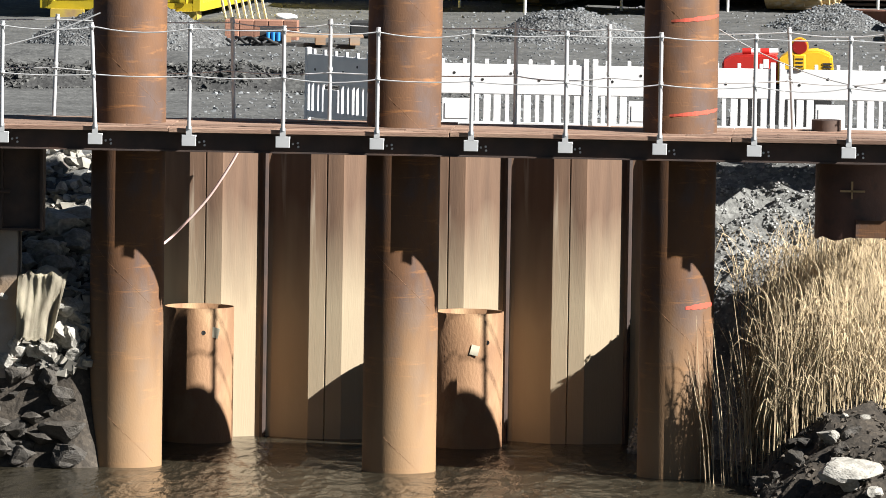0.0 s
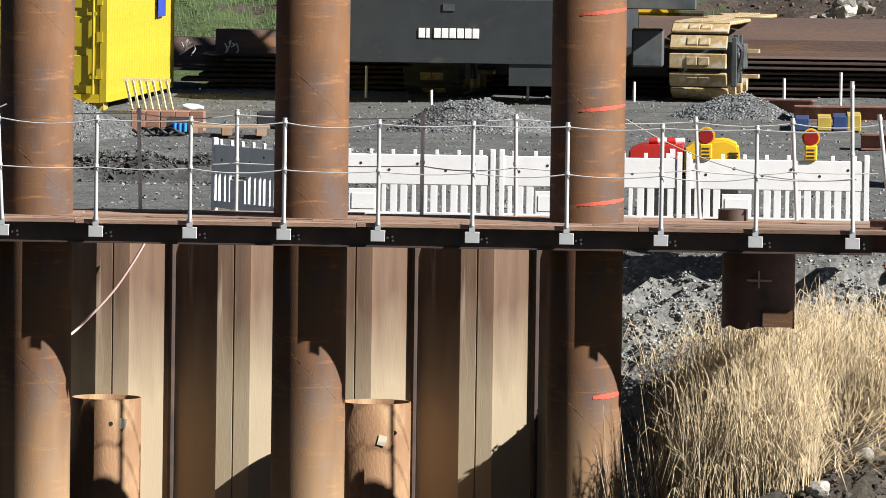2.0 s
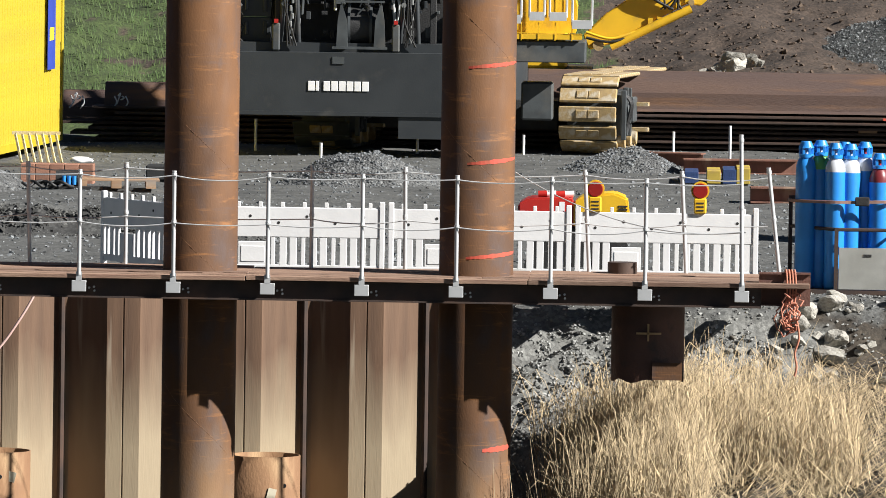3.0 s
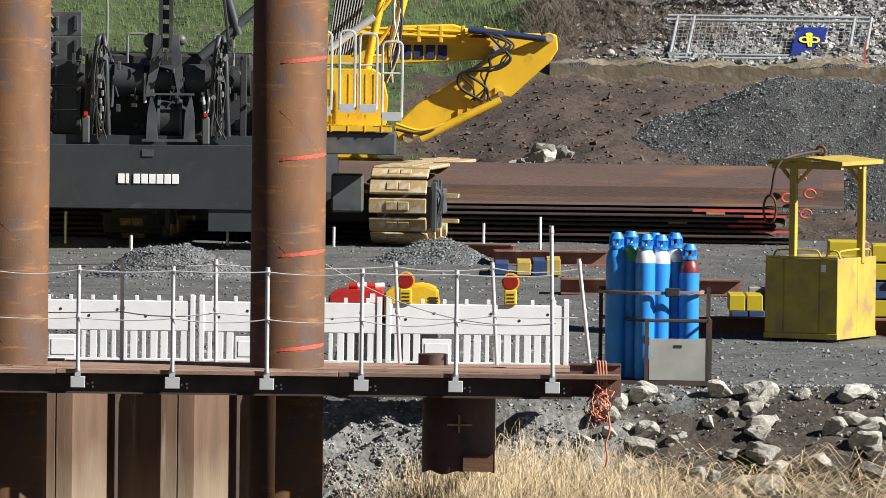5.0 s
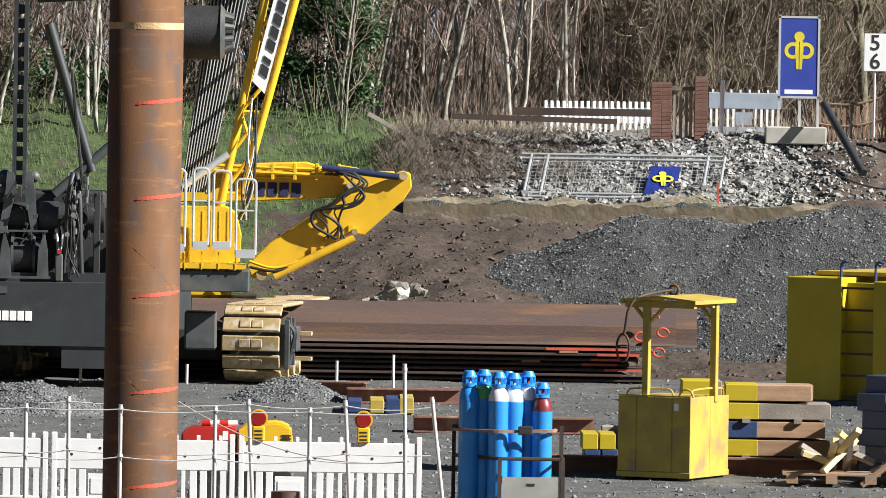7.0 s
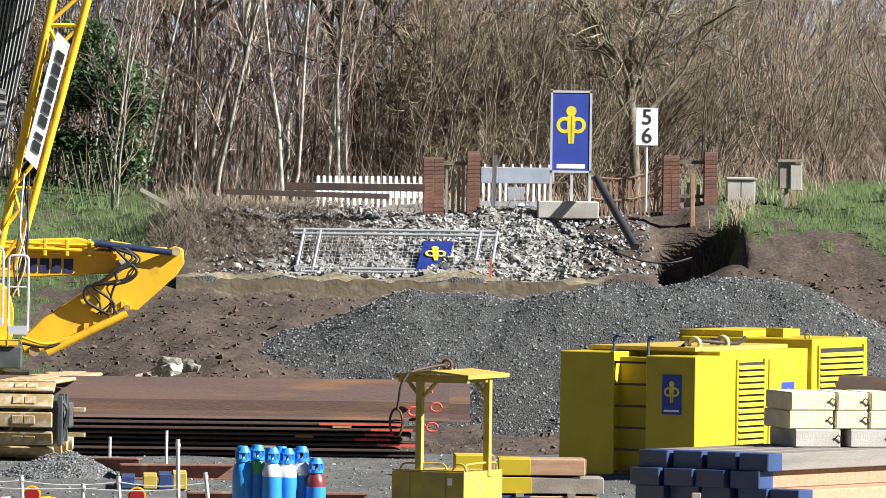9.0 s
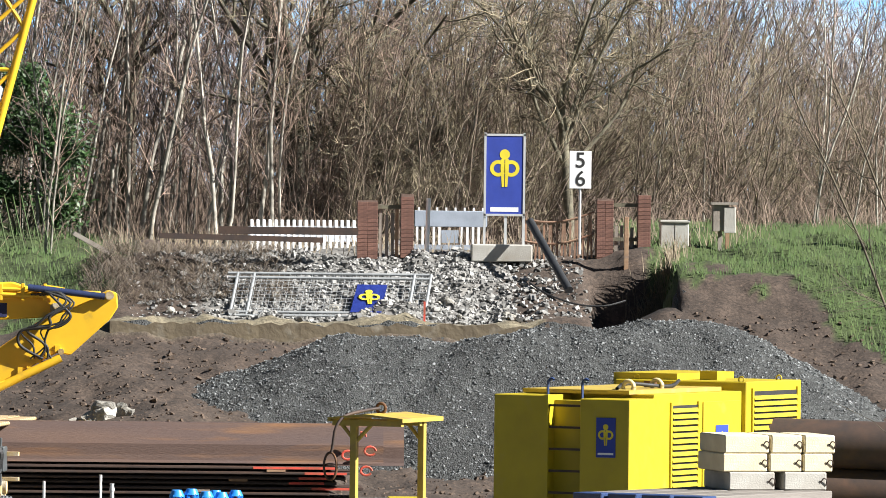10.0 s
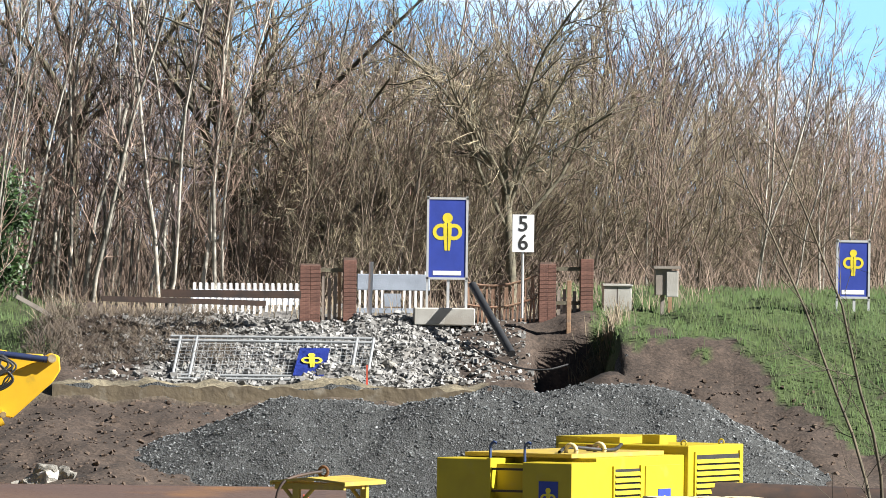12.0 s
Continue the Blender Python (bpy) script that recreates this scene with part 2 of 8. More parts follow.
def height(x, y):
    """The lie of the land: a flat yard behind a quay, a river in front, a bank behind."""
    # back: yard, earth slope, ledge, top
    soil = lerp(y, [(126, 0), (128.5, 0.55), (138, 2.15), (139, 2.25), (139.15, 2.58), (139.8, 2.66), (143, 3.74), (146, 3.86), (170, 4.0), (400, 4.5)])
    low = lerp(y, [(128, 0), (132.5, 0.3), (138.4, 2.0), (139, 2.25), (139.15, 2.58), (139.8, 2.66), (143, 3.74), (146, 3.86), (170, 4.0), (400, 4.5)])
    left = lerp(y, [(127, 0), (131, 0.5), (150, 4.1), (156, 4.25), (400, 4.6)])
    right = lerp(y, [(130, 0), (133, 0.7), (138, 2.4), (140.2, 3.5), (145, 4.15), (150, 4.35), (400, 4.7)])
    k0 = min(1, max(0, (x - 3.5) / 2.0))
    mid = soil * (1 - k0) + low * k0
    k1 = min(1, max(0, (x + 0.6) / 2.0))
    k2 = min(1, max(0, (x - 10.2) / 0.9))
    back = left * (1 - k1) + (mid * (1 - k2) + right * k2) * k1
    if y > 139 and 8.3 < x < 11.5:  # a dug-out pit beside the rubble
        back -= 1.3 * math.exp(-((x - 10.72) / 0.68) ** 10 - ((y - 140.4) / 1.7) ** 8)
    z = back + (0.05 * fbm(x, y, 0.5) if y < 127 else 0.17 * fbm(x, y, 0.7, 3) + 0.085 * fbm(x, y, 2.8, 5))
    if 95 < y < 106:  # a low broken step up across the yard
        z += 0.28 * min(1, max(0, (y - 96.1 + 0.25 * fbm(x, y, 1.1, 2)) / 0.35)) * min(1, max(0, (105 - y) / 6)) * min(1, max(0, (-4.5 - x) / 1.5)) * (1 + 0.25 * fbm(x, y, 2.5, 2))
    # front: the river bank
    wall = -3.7 if y < 84.95 else -0.02
    reedy = lerp(y, [(76.6, -3.8), (78.0, -3.1), (79.4, -2.55), (81.0, -2.05), (82.4, -1.7), (84.6, -1.0), (85.7, -0.15), (86.2, 0)])
    rocky = lerp(y, [(80.45, -3.7), (80.85, -2.65), (81.15, -1.45), (82.1, -1.15), (83.05, -0.65), (84.4, -0.15), (85.6, 0)])
    if x < -7.85:
        k = min(1, (-7.85 - x) / 0.2)
        f = wall * (1 - k) + rocky * k
    else:
        xe = lerp(y, [(77.5, -0.5), (79.2, -1.35), (81.6, -1.45), (82.8, -1.45), (83.4, -2.6)])
        k = min(1, max(0, (x - xe) / lerp(y, [(81.6, 1.0), (83.4, 0.9)]))) if y < 84.95 else min(1, max(0, (x + 2.45) / 0.25))
        f = min(wall, 0) * (1 - k) + reedy * k if wall > -1 else max(wall, -3.5) * (1 - k) + reedy * k
        if y < 85.5 and k > 0.05:
            f += 0.2 * fbm(x, y, 1.5, 7) + 0.12 * fbm(x, y, 4.5, 8)
    return min(z, f) if y < 90 else z


def sheet(name, xs, ys, tint_at, material):
    bm = bmesh.new()
    lay = bm.verts.layers.float_color.new("cover")
    v = []
    for y in ys:
        row = []
        for x in xs:
            q = bm.verts.new((x, y, height(x, y)))
            q[lay] = (*tint_at(x, y), 1)
            row.append(q)
        v.append(row)
    for j in range(len(ys) - 1):
        for i in range(len(xs) - 1):
            bm.faces.new((v[j][i], v[j][i + 1], v[j + 1][i + 1], v[j + 1][i])).smooth = True
    return new(name, mesh_of(name, bm, material))


def steps(*runs):
    out = []
    for a, b, d in runs:
        n = max(1, round((b - a) / d))
        out += [a + (b - a) * i / n for i in range(n)]
    return out + [runs[-1][1]]


GRIT = (0.185, 0.185, 0.172)
STONE, MUD_SHADE, EARTH, TURF, PALE = (0.100, 0.101, 0.096), (0.052, 0.042, 0.031), (0.066, 0.047, 0.035), (0.05, 0.075, 0.02), (0.2, 0.19, 0.175)


def cover(x, y):
    """The colour of the ground: crushed stone, mud, earth, turf or rubble; riprap gaps are toned dark for shade."""
    w = 0.8 * fbm(x, y, 0.7, 11) + 0.5 * fbm(x, y, 2.5, 12)
    # mud tone under the riprap puts shade into the gaps between rocks
    if y < 83.2 and x < -7.8:
        return MUD_SHADE
    if y < 85.6 + 0.4 * w and -7.7 < x:
        if y > 82.5 + 0.4 * w and x < 1.3 + w:
            return GRIT
        return MUD_SHADE
    if y < 86.5 + w and x > 2.6:
        return MUD_SHADE
    if y < 126.5 + w:
        return (0.06, 0.06, 0.058) if 95.9 < y < 96.9 and x < -5.0 and w > -0.5 else STONE
    if x < -1.2 + 1.2 * w or (y > 143 + w and x < 1.8) or (y > 140.5 and x < 1.2 + w):
        return TURF if w < 0.55 else EARTH
    if x > 11.2 + 0.4 * w and y > 140.1 + 0.9 * w - 2.0 * max(0, x - 13.4):
        return TURF if w < 0.6 else EARTH
    if y > 139.6 and 3.0 + w < x < 8.4 + w:
        return PALE
    if y > 139.0 and y < 139.8 and 1 < x < 9:
        return (0.21, 0.18, 0.12)
    return EARTH


M_GROUND = mat("ground_cover", (1, 1, 1), (0.62, 0.62, 0.62), rough=0.95, scale=1.1, bump=0.5, bscale=16, dirt=(1.55, 1.55, 1.52), dscale=19, dirt_at=(0.6, 0.75), world_space=True, stones=24, stone_mix=0.32, domed=False)
gt = M_GROUND.node_tree
gb = gt.nodes["Principled BSDF"]
g_old = gb.inputs["Base Color"].links[0].from_socket
g_at = gt.nodes.new("ShaderNodeVertexColor")
g_at.layer_name = "cover"
g_mul = gt.nodes.new("ShaderNodeMix")
g_mul.data_type, g_mul.blend_type = "RGBA", "MULTIPLY"
g_mul.inputs[0].default_value = 1.0
gt.links.new(g_at.outputs[0], g_mul.inputs[6])
gt.links.new(g_old, g_mul.inputs[7])
gt.links.new(g_mul.outputs[2], gb.inputs["Base Color"])
GROUND = sheet("ground", steps((-400, -40, 60), (-40, -14, 2), (-14, 18, 0.15), (18, 40, 2), (40, 400, 60)),
               steps((-60, 70, 20), (70, 76, 1), (76, 90, 0.12), (90, 126, 0.3), (126, 147, 0.2), (147, 160, 1), (160, 200, 8), (200, 1500, 260)),
               cover, M_GROUND)
tagged(GROUND, "crushed stone yard with earth slopes, grass banks and river bed", "ground", kind="structure")

M_WATER = mat("river_water", (0.035, 0.03, 0.02), (0.03, 0.026, 0.018), rough=0.16, scale=0.6, bump=0, world_space=True)
wt = M_WATER.node_tree
wb = wt.nodes["Principled BSDF"]
wb.inputs["IOR"].default_value = 1.33
wave = wt.nodes.new("ShaderNodeTexNoise")
wave.inputs["Scale"].default_value, wave.inputs["Detail"].default_value = 4.5, 6
wpos = wt.nodes.new("ShaderNodeNewGeometry")
wmap = wt.nodes.new("ShaderNodeMapping")
wmap.inputs["Scale"].default_value = (1.0, 0.35, 1.0)
wbump = wt.nodes.new("ShaderNodeBump")
wbump.inputs["Strength"].default_value, wbump.inputs["Distance"].default_value = 1.0, 0.09
wt.links.new(wpos.outputs["Position"], wmap.inputs[0])
wt.links.new(wmap.outputs[0], wave.inputs["Vector"])
wt.links.new(wave.outputs["Fac"], wbump.inputs["Height"])
wt.links.new(wbump.outputs[0], wb.inputs["Normal"])
bm = bmesh.new()
bmesh.ops.create_grid(bm, x_segments=2, y_segments=2, size=1, matrix=Matrix.LocRotScale((0, 30, WATER), None, (400, 60, 1)))
solid("water", bm, M_WATER, "muddy brown river water with small ripples", "water", kind="structure")

# ---- quay wall, piles and gangway ----
def sheet_wall():
    wall = thing("sheet_pile_wall", (0, 0, 0), "rusty steel sheet pile wall with trapezoid folds, bleached below", "wall", kind="structure")
    # one double pile, 1.32 m: valley, web, flange, interlock, flange, web
    prof = [(0.0, 0.195), (0.09, 0.195), (0.11, 0.185), (0.49, 0.01), (0.51, 0.0), (0.68, 0.0), (0.69, 0.025), (0.70, 0.0), (0.87, 0.0), (0.89, 0.01), (1.28, 0.185), (1.318, 0.195)]
    x0 = -7.84
    bm = bmesh.new()
    pts = [(a, b) for a, b in prof]
    back = [(a, b + 0.03) for a, b in reversed(prof)]
    prism(bm, pts + back, "z", -4.2, 0.02)
    me = mesh_of("sheet_pile", bm, M_WALL)
    for i in range(-0, 4):
        piece("sheet_pile", me, wall, pose(x0 + 1.32 * i, 84.32, 0))
    half = prof[:5]
    part("sheet_pile", pr([(x0 + 5.28 + a, 84.32 + b) for a, b in half] + [(x0 + 5.28 + a, 84.35 + b) for a, b in reversed(half)], "z", -4.2, 0.02), M_WALL, wall)
    bm = bmesh.new()
    for i in range(5):
        tube(bm, (x0 + 1.32 * i + 0.005, 84.49, -4.2), (x0 + 1.32 * i + 0.005, 84.49, 0.0), 0.035, seg=8)
    part("interlock", bm, M_DARKSTEEL, wall, "dark interlock seams")
    return wall


sheet_wall()


# bleaching of the steel by the tides, and rust above it: a stain that follows the water's height
def tidal(m, pale, z0, z1, amount=0.85):
    t = m.node_tree
    b = t.nodes["Principled BSDF"]
    old = b.inputs["Base Color"].links[0].from_socket
    geo = t.nodes.new("ShaderNodeNewGeometry")
    sep = t.nodes.new("ShaderNodeSeparateXYZ")
    nz = t.nodes.new("ShaderNodeTexNoise")
    nz.inputs["Scale"].default_value = 1.7
    mp = t.nodes.new("ShaderNodeMapping")
    mp.inputs["Scale"].default_value = (2.5, 2.5, 0.5)
    add = t.nodes.new("ShaderNodeMath")
    add.operation = "ADD"
    r = t.nodes.new("ShaderNodeMapRange")
    r.inputs[1].default_value, r.inputs[2].default_value, r.inputs[3].default_value, r.inputs[4].default_value = z0 + 0.5, z1 + 0.5, amount, 0.0
    x = t.nodes.new("ShaderNodeMix")
    x.data_type = "RGBA"
    x.inputs[7].default_value = (*pale, 1)
    t.links.new(geo.outputs["Position"], sep.inputs[0])
    t.links.new(geo.outputs["Position"], mp.inputs[0])
    t.links.new(mp.outputs[0], nz.inputs["Vector"])
    t.links.new(sep.outputs["Z"], add.inputs[0])
    t.links.new(nz.outputs["Fac"], add.inputs[1])
    t.links.new(add.outputs[0], r.inputs[0])
    t.links.new(r.outputs[0], x.inputs[0])
    t.links.new(old, x.inputs[6])
    t.links.new(x.outputs[2], b.inputs["Base Color"])


tidal(M_WALL, (0.42, 0.34, 0.225), -1.7, -0.55, 0.88)
# on the piles the pale stops low, to deepen the shade below the gangway
tidal(M_RUST, (0.39, 0.25, 0.13), -2.7, -1.2, 0.6)
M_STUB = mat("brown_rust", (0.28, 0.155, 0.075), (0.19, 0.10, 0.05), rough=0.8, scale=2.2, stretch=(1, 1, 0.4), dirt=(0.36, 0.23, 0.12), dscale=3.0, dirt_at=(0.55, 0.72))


def steel_pile(name, x, y, r, z0, z1, label, group, seams=(), wall=0.014, steel=None):
    ob = thing(name, (x, y, z0), label, "pile", group)
    h = z1 - z0
    bm = bmesh.new()
    n = 48
    rings = []
    for rr, zz in ((r, 0), (r, h), (r - wall, h), (r - wall, h - 0.6)):
        rings.append([bm.verts.new((rr * math.cos(2 * math.pi * k / n), rr * math.sin(2 * math.pi * k / n), zz)) for k in range(n)])
    for u, v in zip(rings, rings[1:]):
        for k in range(n):
            bm.faces.new((u[k], u[(k + 1) % n], v[(k + 1) % n], v[k]))
    part("pipe", smooth(bm), steel or M_RUST, ob)
    for z, a0 in seams:  # a spiral weld across the front
        bm = bmesh.new()
        rope(bm, [((r - 0.0003) * math.cos(radians(a0 + d)), (r - 0.0003) * math.sin(radians(a0 + d)), z - z0 - 0.0062 * d * r / 0.385) for d in range(25, 150, 5)], 0.0013, 5)
        part("weld_seam", smooth(bm), M_SEAM, ob)
    return ob


PILES = (-7.70, -4.82, -1.94)
for i, x in enumerate(PILES):
    steel_pile("steel_pile", x, 81.16, 0.387, -4.5, 9.0, "tall rusty steel pipe pile rising from the water", "tall pipe piles",
               seams=[(z, 180) for z in ((3.2, 1.55, -0.6, -2.2), (2.4, 1.2, -0.55, -2.35), (3.6, 2.2, 0.9, -1.0))[i]])
# the third stub is unseen; its height places its shadow on the wall
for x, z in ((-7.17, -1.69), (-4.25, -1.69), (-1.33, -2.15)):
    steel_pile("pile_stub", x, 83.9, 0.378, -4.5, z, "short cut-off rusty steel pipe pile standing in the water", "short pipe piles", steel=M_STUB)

def gangway():
    g = thing("gangway", (0, 0, 0), "narrow work gangway with planked deck on dark steel beams", "gangway")
    x0, x1, y0, y1 = -13.0, 1.07, 80.2, 82.05
    # planks lie lengthwise, 4.3 m each, in rows
    rnd = random.Random(4)
    rows = 7
    wd = (y1 - y0) / rows
    me = mesh_of("plank", bx(0, 0.004, 0, 2.9, wd - 0.004, 0.045, bevel=0.004), M_PLANK)
    for j in range(rows):
        for i in range(5):
            piece("plank", me, g, pose(x0 + 2.91 * i - (0.5 if j % 2 else 0.02) + 0.0, y0 + wd * j, 0.405 + rnd.uniform(-0.004, 0.006), 0, rnd.uniform(-0.1, 0.1), 0))
    for y, nm in ((y0 + 0.06, "front_beam"), (y1 - 0.14, "back_beam")):
        bm = bmesh.new()
        w0, w1 = y + 0.042, y + 0.056
        prism(bm, [(y, 0.20), (y + 0.1, 0.20), (y + 0.1, 0.215), (w1, 0.215), (w1, 0.385), (y + 0.1, 0.385), (y + 0.1, 0.40), (y, 0.40), (y, 0.385), (w0, 0.385), (w0, 0.215), (y, 0.215)], "x", x0, x1 - 0.05)
        part(nm, bm, M_DARKSTEEL, g, "dark steel beam")
    me = mesh_of("cross_beam", bx(0, y0 + 0.12, 0.24, 0.1, y1 - 0.16, 0.38), M_DARKSTEEL)
    for i in range(8):
        piece("cross_beam", me, g, pose(-12.3 + 1.75 * i, 0, 0))
    # bolts in pairs beside each post shoe
    me = mesh_of("bolt", tb((0, 0, 0), (0, -0.02, 0), 0.012, seg=8), M_GALV)
    for i in range(11):
        for dx, dz in ((0.10, 0.30), (0.15, 0.31), (0.155, 0.27)):
            piece("bolt", me, g, pose(-8.93 + 0.972 * i + dx, y0 + 0.10, dz))
    # end beam, a short rusty stub past the planks
    bm = bmesh.new()
    box(bm, 1.0, 80.45, 0.22, 1.53, 80.47, 0.56)
    box(bm, 1.0, 80.42, 0.545, 1.53, 80.60, 0.56)
    box(bm, 1.0, 80.42, 0.22, 1.53, 80.60, 0.235)
    part("end_beam", bm, mat("red_brown_beam", (0.15, 0.07, 0.05), (0.1, 0.05, 0.04), dirt=(0.05, 0.04, 0.035)), g, "red-brown steel end beam")
    return g


gangway()


def rail_post(name, x, y, z0, z1, lean, label, group, shoe=True):
    p = thing(name, (x, y, z0), label, "railing post", group)
    h = z1 - z0
    part("tube", smooth(tb((0, 0, 0), (lean, 0, h), 0.021, seg=12)), M_GALV, p)
    part("end_cap", tb((lean, 0, h), (lean * 1.01, 0, h + 0.012), 0.023, seg=12), M_GALV, p)
    for k in (0.52, 0.97):
        bm = bmesh.new()
        tube(bm, (lean * k, 0, h * k - 0.018), (lean * k, 0, h * k + 0.018), 0.028, seg=10)
        tube(bm, (lean * k, -0.028, h * k), (lean * k, -0.05, h * k), 0.009, seg=6)
        part("wire_clamp", bm, M_GALV, p)
    if shoe:
        bm = bmesh.new()
        box(bm, -0.075, -0.01, -0.175, 0.075, 0.0, -0.06, bevel=0.004)
        box(bm, -0.03, -0.01, -0.06, 0.03, 0.0, 0.03)
        box(bm, -0.075, 0.0, -0.08, 0.075, 0.06, -0.06)
        part("shoe", bm, M_GALV, p, "flat clamp shoe bolted to the beam")
    return p


FRONT = [(-8.93 + 0.9725 * i, 0.0) for i in range(10)]
for i, (x, d) in enumerate(FRONT):
    rail_post("railing_post", x, 80.18, 0.44, 1.515, -0.05 if i == 1 else 0.0, "galvanised steel railing post clamped to the gangway edge", "front railing posts")
rail_post("railing_post", 0.82, 80.18, 0.44, 1.98, -0.03, "taller galvanised railing post near the gangway end", "front railing posts")
for x, l in ((-8.58, 0.03), (-6.67, -0.03), (-5.66, 0.0), (-4.68, 0.0), (-3.70, 0.0), (-2.71, -0.01), (-1.75, 0.0), (-0.77, -0.06), (0.25, -0.06)):
    rail_post("railing_post", x, 82.0, 0.44, 1.515, l, "galvanised steel railing post on the far gangway edge", "back railing posts", shoe=False)
rail_post("railing_post", 1.22, 81.2, 0.5, 1.60, -0.13, "leaning galvanised steel post at the gangway end", "end railing post", shoe=False)


def wire(name, a, b, sag, n, label, r=0.006, material=M_GALV):
    pts = []
    for i in range(n + 1):
        k = i / n
        pts.append((a[0] + (b[0] - a[0]) * k, a[1] + (b[1] - a[1]) * k, a[2] + (b[2] - a[2]) * k - sag * 4 * k * (1 - k)))
    return pts


def wires(y, xs, levels, group):
    for z in levels:
        bm = bmesh.new()
        rnd = random.Random(int(z * 100))
        pts = []
        for a, b in zip(xs, xs[1:]):
            pts += wire("", (a, y, z), (b, y, z), rnd.uniform(0.01, 0.05), 6, "")[:-1]
        pts.append((xs[-1], y, z))
        solid("wire_rope", rope(bm, pts, 0.0065), M_GALV, "thin steel wire rope strung along the railing posts", "wire", group)


wires(80.15, [-13] + [x for x, _ in FRONT] + [0.80], (1.48, 0.99), "railing wires")
wires(81.98, [-13, -8.58, -6.7, -5.66, -3.7, -2.71, -0.83, 0.19, 1.1], (1.47, 0.96), "railing wires")
solid("wire_rope", rope(bmesh.new(), wire("", (-9.6, 80.3, 1.15), (-7.93, 80.3, 1.62), 0.08, 10, ""), 0.007), M_GALV, "loose steel wire end sticking up by the pile", "wire")
solid("wire_rope", rope(bmesh.new(), wire("", (-1.55, 81.3, 1.52), (0.85, 80.3, 0.98), 0.22, 16, ""), 0.006), M_GALV, "slack steel wire across the railing", "wire")

# orange rope tied to the end beam
M_ROPE = mat("orange_rope", (0.55, 0.22, 0.14), (0.45, 0.18, 0.12), rough=0.9, bump=0)
rp = thing("rope_coil", (1.33, 80.4, 0.4), "faded orange rope tied round the beam end in a coil", "rope")
for i in range(9):
    bm = bmesh.new()
    rnd = random.Random(i)
    w, h = rnd.uniform(0.03, 0.11), rnd.uniform(0.06, 0.17)
    cx, cz = rnd.uniform(-0.06, 0.06), -0.24 + rnd.uniform(-0.09, 0.07)
    rope(bm, [(cx + w * math.cos(a * math.pi / 9) + 0.02 * math.sin(3 * a + i), -0.02 * i + 0.03 * math.sin(a), cz + h * math.sin(a * math.pi / 9) + 0.02 * math.cos(2 * a + i)) for a in range(17)], 0.008)
    part("loop", smooth(bm), M_ROPE, rp)
for dx in (-0.05, -0.02, 0.01, 0.04):
    bm = bmesh.new()
    rope(bm, [(dx, 0.22, 0.1), (dx - 0.01, 0.1, 0.18), (dx, 0.0, 0.17), (dx + 0.01, -0.02, 0.0), (dx, -0.03, -0.15)], 0.011)
    part("wrap", smooth(bm), M_ROPE, rp)
part("tail", smooth(rope(bmesh.new(), [(0.06, -0.05, -0.3), (0.09, -0.05, -0.5), (0.05, -0.04, -0.66), (0.07, -0.04, -0.8), (0.05, -0.03, -0.9)], 0.012)), M_ROPE, rp)

# hanging pile end under the gangway
hp = thing("pile_end", (-0.14, 81.0, -0.6), "dark rusty pipe pile end hung under the gangway", "pile")
n = 40
bm = bmesh.new()
rings = []
for k in range(n + 1):
    a = 2 * math.pi * k / n
    low = 0.0 if math.sin(a) < 0.2 else 0.05
    rag = (0.16 if 4.9 < a < 6.1 else 0.0) + 0.02 * math.sin(7 * a) + low
    rings.append([bm.verts.new((r * math.cos(a), r * math.sin(a), z)) for r, z in ((0.38, rag), (0.38, 0.80), (0.36, 0.80), (0.36, rag))])
for u, v in zip(rings, rings[1:]):
    for q in range(4):
        bm.faces.new((u[q], u[(q + 1) % 4], v[(q + 1) % 4], v[q]))
bmesh.ops.recalc_face_normals(bm, faces=bm.faces)
part("pipe", smooth(bm), mat("dark_red_rust", (0.13, 0.062, 0.042), (0.08, 0.042, 0.032), scale=3, dirt=(0.05, 0.035, 0.03), dscale=4), hp)
bm = bmesh.new()
box(bm, -0.12, -0.405, 0.49, 0.14, -0.385, 0.51)
box(bm, -0.005, -0.405, 0.42, 0.015, -0.385, 0.6)
part("cross_bar", bm, mat("raw_timber", (0.55, 0.36, 0.18), (0.45, 0.3, 0.15)), hp, "small pale cross nailed on")
bm = bmesh.new()
box(bm, 0.05, -0.42, 0.02, 0.36, -0.39, 0.2)
part("patch_plate", bm, M_RUST, hp, "lighter rusty plate")
solid("pipe_cap", smooth(tb((-0.42, 81.8, 0.45), (-0.42, 81.8, 0.57), 0.155, seg=24)), M_DARKSTEEL, "short dark rusty pipe stub on the planks", "pipe")

# steelwork at the upstream end
lb = thing("steel_bracket", (-9.2, 80.9, 0), "dark rusty steel bracket carrying the gangway", "bracket")
bm = bmesh.new()
box(bm, -0.6, 0, -0.68, 0.64, 0.025, 0.2)
box(bm, -0.6, -0.1, -0.69, 0.64, 0.2, -0.665)
box(bm, 0.615, -0.1, -0.665, 0.64, 0.2, 0.2)
box(bm, 0.2, -0.1, -0.665, 0.22, 0.0, 0.2)
part("plate", bm, M_DARKSTEEL, lb)
bm = bmesh.new()
tube(bm, (0.1, -0.11, -0.28), (0.3, -0.11, -0.28), 0.02)
part("bolt", bm, M_DARKSTEEL, lb)
sc = thing("sheet_column", (-9.1, 80.95, -4.2), "grey weathered sheet pile column standing in the water", "pile")
bm = bmesh.new()
